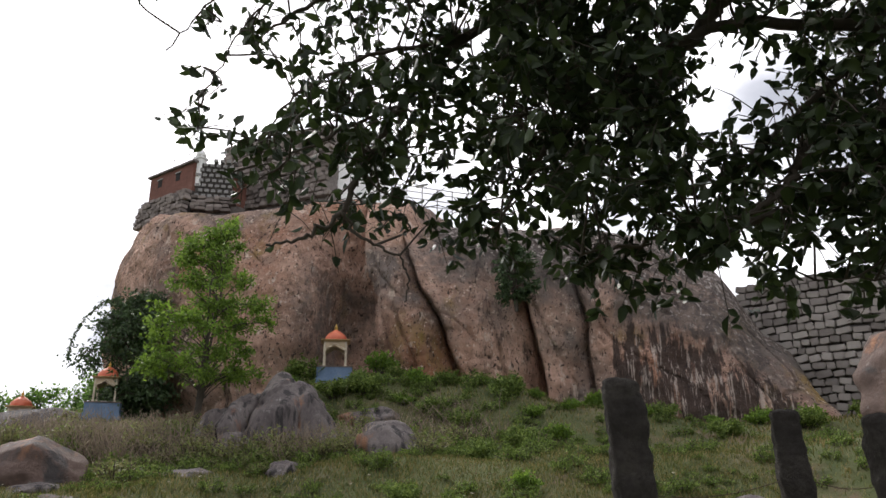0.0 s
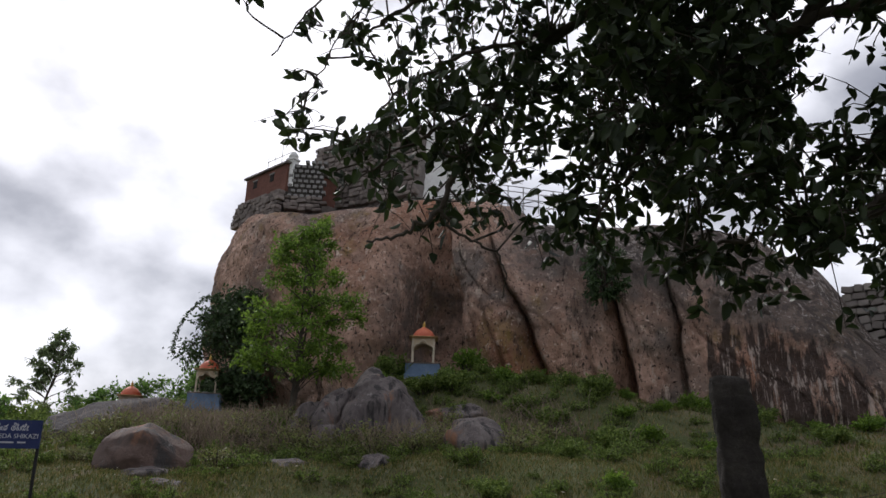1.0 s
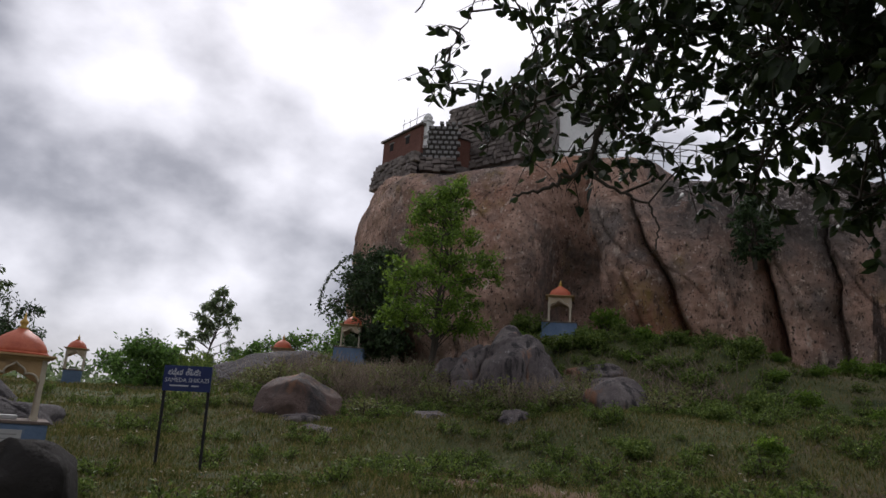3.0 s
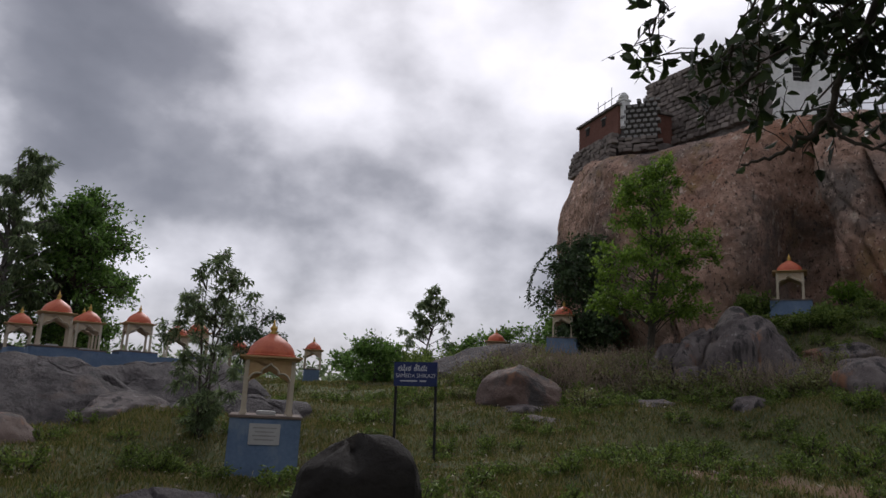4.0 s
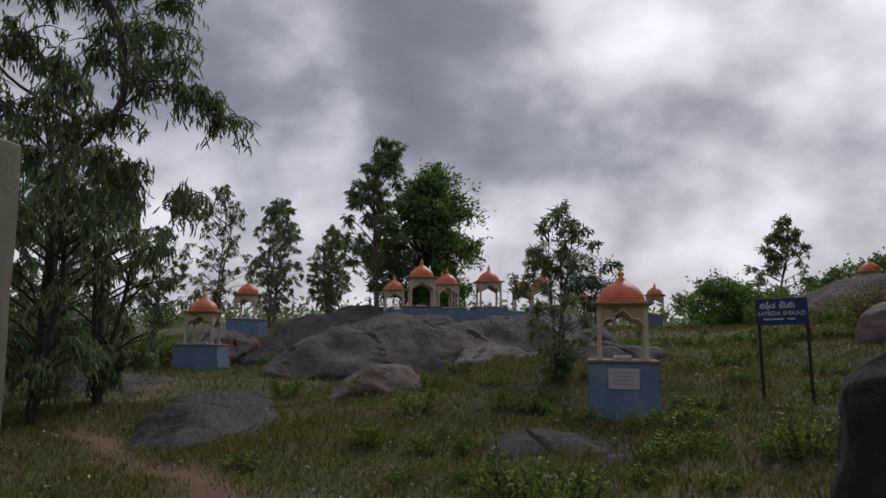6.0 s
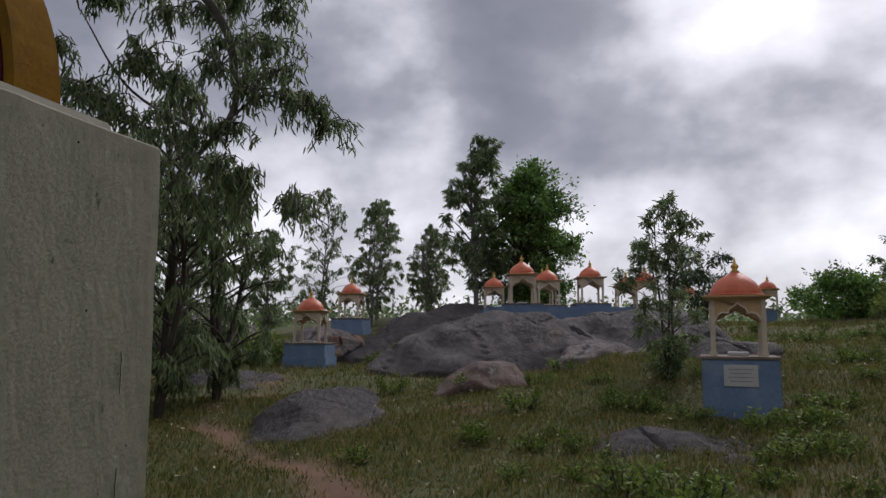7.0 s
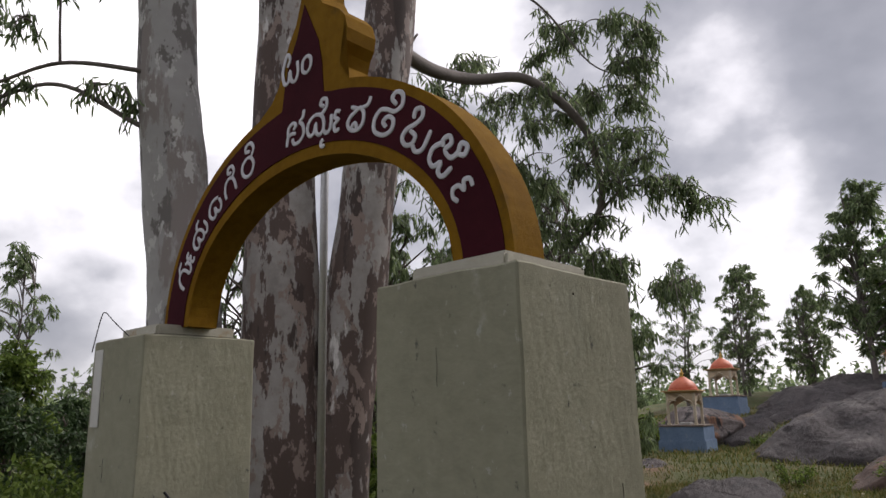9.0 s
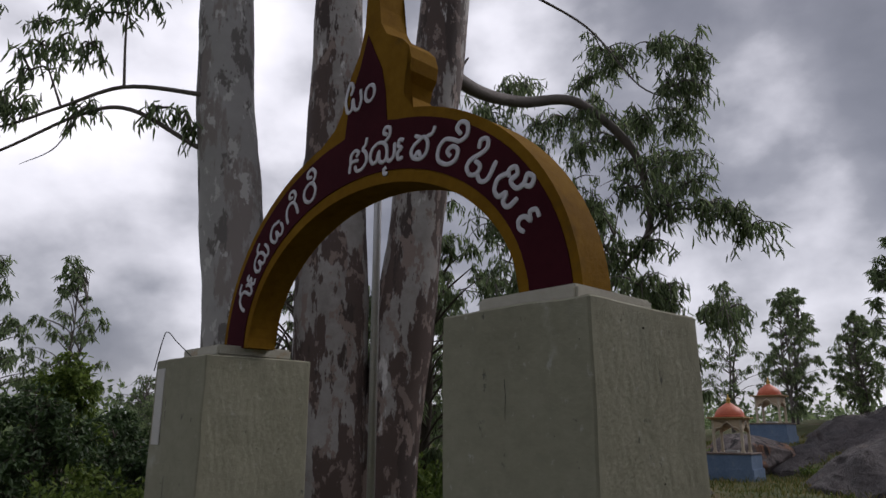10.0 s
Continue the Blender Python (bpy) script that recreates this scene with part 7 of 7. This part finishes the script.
    scrub.matrix_world = pose(*on_land(-6.0, 13.6), 0, 0, 0)
    strewn("bank_scrub", scrub, [(rng.uniform(-11, 1), rng.uniform(13, 18.5), rng.uniform(0, 6), rng.uniform(0.6, 1.3), rng.uniform(0.6, 1.1)) for k in range(90)], "low green scrub over the bank", "scrub")
    brier = shrub(0.45, 0.6, 520, 0.06, 0.026, BRIER_LEAF, 67, "tangled brown-green brier on the bank")
    brier.matrix_world = pose(*on_land(-7.6, 14.2), 0, 0, 0)
    spread = [(rng.gauss(-8.6, 1.4), rng.gauss(14.9, 1.0)) if k % 3 else (rng.gauss(-4.2, 1.9), rng.gauss(14.1, 0.6)) for k in range(130)]
    strewn("bank_briers", brier, [(x, y, rng.uniform(0, 6), rng.uniform(0.5, 1.5), rng.uniform(0.5, 1.1)) for x, y in spread], "tangled brown-green briers over the bank", "briers")
    for x, y in ((-8.9, 14.0), (-7.3, 13.3), (-9.8, 15.6), (-6.9, 14.9), (-3.2, 13.6), (-5.9, 13.6), (-10.4, 14.6)):
        c = copy_thing(bright[1], pose(*on_land(x, y), 0, 0, rng.uniform(0, 360)))
        c.scale = (0.5, 0.5, 0.5)
    dark.matrix_world = pose(*on_land(-14.2, -5.2), 0, 0, 0)
    thick = [(-12.8, -6.3), (-14.5, -7.4), (-16.0, -5.6), (-17.5, -7.2), (-11.0, -5.2), (-15.3, -4.0), (-18.2, -4.6), (-19.6, -6.2), (-16.5, -8.6), (-13.5, -9.0), (-18.0, -10.0), (-20.5, -11.0), (-12.0, -8.0), (-10.6, -7.0), (-21.5, -3.2), (-20.0, -2.4), (-22.0, -5.0), (-9.8, -5.8), (-23.5, -1.2), (-25, -4), (-19.8, 0.2), (-15.0, 16.8), (-17.0, 19.2), (-16.0, 20.8), (-13.6, 21.6), (-12.6, 22.0), (-18.4, 22.0), (-11.0, -9.5), (-16.0, -11.5), (-9.6, -7.6), (-10.2, -8.4), (-8.8, -8.4), (-10.8, -6.2), (-11.8, -7.0), (-9.4, -4.6), (-8.4, -4.4), (-10.4, -3.9)]
    for i, (x, y) in enumerate(thick):
        c = copy_thing(dark, pose(*on_land(x, y), 0, 0, rng.uniform(0, 360)))
        s = rng.uniform(0.7, 1.15) if y < -4 else rng.uniform(0.8, 1.5)
        c.scale = (s, s, s * rng.uniform(0.8, 1.2))


make_shrubs()


# ---- dry brush on the bank ----
def make_brush():
    rng = np.random.default_rng(8)
    t = Tubes()
    for cx, cy, sx, sy, n in ((-8.6, 15.0, 1.8, 1.3, 1500), (-7.6, 13.8, 1.4, 0.7, 700), (-5.6, 14.2, 1.3, 0.5, 420), (-3.4, 14.2, 1.3, 0.8, 800), (-10.6, 16.2, 1.4, 1.0, 700), (-1.6, 15.4, 1.6, 1.0, 400)):
        for k in range(n):
            x, y = cx + rng.normal() * sx * 0.6, cy + rng.normal() * sy * 0.6
            p = Vector((x, y, floor_at(x, y) - 0.05))
            h = rng.uniform(0.2, 0.75)
            e = p + Vector((rng.normal() * 0.25, rng.normal() * 0.25, h))
            t.add([p, p.lerp(e, 0.5) + Vector((rng.normal() * 0.06, rng.normal() * 0.06, 0.05)), e], [0.008, 0.006, 0.003], 3)
    tagged(t.make("dry_brush", DRY), "tangle of dry brown stems on the bank", "brush", kind="stuff")


make_brush()


# ---- grass ----
def blades(name, n, xs, ys, hi, seed, label, width=0.008, keep=None):
    rng = np.random.default_rng(seed)
    x, y = rng.uniform(*xs, n), rng.uniform(*ys, n)
    ok = rng.random(n) > earth_share(x, y) * 1.1
    if keep is not None:
        ok &= keep(x, y, rng)
    x, y = x[ok], y[ok]
    patch = 0.55 + 0.45 * np.sin(x * 1.1 + 2) * np.sin(y * 0.9 + x * 0.3) + 0.25 * np.sin(x * 3.3) * np.sin(y * 2.9)
    h = hi * rng.uniform(0.35, 1.0, len(x)) * np.clip(0.55 + 0.5 * patch, 0.3, 1.3)
    z = land(x, y) - 0.01
    a = rng.uniform(0, 2 * np.pi, len(x))
    bend = rng.uniform(0.2, 0.75, len(x)) * h
    d = rng.uniform(0, 2 * np.pi, len(x))
    w = width * rng.uniform(0.7, 1.5, len(x))
    base = np.stack([x, y, z], 1)
    side = np.stack([np.cos(a), np.sin(a), np.zeros_like(a)], 1) * w[:, None]
    mid = base + np.stack([np.cos(d) * bend * 0.35, np.sin(d) * bend * 0.35, h * 0.6], 1)
    tip = base + np.stack([np.cos(d) * bend, np.sin(d) * bend, h], 1)
    V = np.stack([base - side, base + side, mid + side * 0.7, tip, mid - side * 0.7], 1).reshape(-1, 3)
    k = np.arange(len(x))[:, None] * 5
    F = k + np.array([[0, 1, 2, 3, 4]])
    me = bpy.data.meshes.new(name)
    me.vertices.add(len(V)), me.loops.add(F.size), me.polygons.add(len(F))
    me.vertices.foreach_set("co", V.ravel())
    me.loops.foreach_set("vertex_index", F.ravel().astype(np.int32))
    me.polygons.foreach_set("loop_start", np.arange(0, F.size, 5, dtype=np.int32))
    me.update(calc_edges=True)
    return tagged(link(name, me, GRASS), label, "grass", kind="stuff")


def wedge(x, y, rng):
    return (np.hypot(x, y + 1) > 0.3) & (x < 5.0 + 0.4 * y)


blades("grass", 260000, (-13, 5), (-3, 13), 0.12, 1, "rough green and straw-coloured meadow grass", 0.0055, wedge)
blades("grass_beyond", 170000, (-27, 11), (-8, 22), 0.15, 2, "taller rough grass on the slope", 0.010, lambda x, y, rng: ~((x > -13) & (x < 5) & (y > -3) & (y < 13)) & (y < 20.5 - 0.1 * x))


def make_litter():
    """Fallen leaves and small pale petals in the meadow."""
    rng = np.random.default_rng(15)
    n = 2600
    x, y = rng.uniform(-13, 3, n), rng.uniform(-2, 12, n)
    P = np.stack([x, y, land(x, y) + rng.uniform(0.02, 0.11, n)], 1)
    W = rng.normal(size=(n, 3)) * (1, 1, 0.35)
    leaves("leaf_litter", P, W, rng.uniform(0.03, 0.075, n), rng.uniform(0.014, 0.032, n), LITTER, None, "", rng)
    tagged(bpy.data.objects["leaf_litter"], "scattered fallen leaves and pale petals in the grass", "litter", kind="stuff")


make_litter()


# ---- far woods that close the horizon ----
def make_woods():
    rng = np.random.default_rng(6)
    P, W = [], []
    for k in range(2600):
        a = rng.uniform(0, 2 * np.pi)
        d = rng.uniform(42, 75)
        x, y = -6 + d * math.cos(a), 6 + d * math.sin(a)
        if abs(x) < 18 and y > 20:
            continue
        h = rng.uniform(1.2, 3.8)
        for q in range(60):
            P.append((x + rng.normal() * 1.3, y + rng.normal() * 1.3, 0.3 + h * rng.random()))
            w = rng.normal(size=3)
            w[2] -= 0.3
            W.append(w)
    leaves("far_woods", P, W, rng.uniform(0.28, 0.6, len(P)), rng.uniform(0.14, 0.28, len(P)), EUC_LEAF, None, "", rng)
    tagged(bpy.data.objects["far_woods"], "distant belt of green scrub and trees", "woods", kind="stuff")


make_woods()


# ---- block wall beyond the cliff ----
def make_block_wall():
    rng = random.Random(12)
    root = new("wall_stone")
    length, rows, thick = 5.4, 21, 0.5
    part("core", box(bmesh.new(), (length, thick, rows * 0.235), (length / 2, 0.33, rows * 0.1175)), JOINT_AND_GAP_SHADE, root, "dark joints")
    shapes = []
    for k in range(7):
        bm = bmesh.new()
        box(bm, (1, 1, 1), (0, 0, 0), 0, 0.07)
        weather(bm, 0.05, 1.5, k * 3.0)
        me = bpy.data.meshes.new("block")
        bm.to_mesh(me)
        bm.free()
        me.materials.append(BLOCK)
        shapes.append(me)
    count = 0
    for r in range(rows):
        x = -rng.uniform(0, 0.2)
        while x < length - 0.1:
            w = rng.uniform(0.2, 0.48)
            o = new("block", shapes[rng.randrange(7)])
            o.parent = root
            o.matrix_basis = Matrix.Translation((x + w / 2, 0.05 + rng.uniform(-0.03, 0.03), r * 0.235 + 0.1175 + rng.uniform(-0.02, 0.02))) @ Matrix.Rotation(rng.uniform(-0.2, 0.2), 4, "Y") @ Matrix.Diagonal((w * 0.93, rng.uniform(0.26, 0.36), rng.uniform(0.17, 0.225), 1))
            x += w
            count += 1
    root.matrix_world = pose(7.9, 21.9, 2.0, 0, 0, -38)
    tagged(root, "dry stone wall of rough squared blocks", "wall", kind="structure")


make_block_wall()
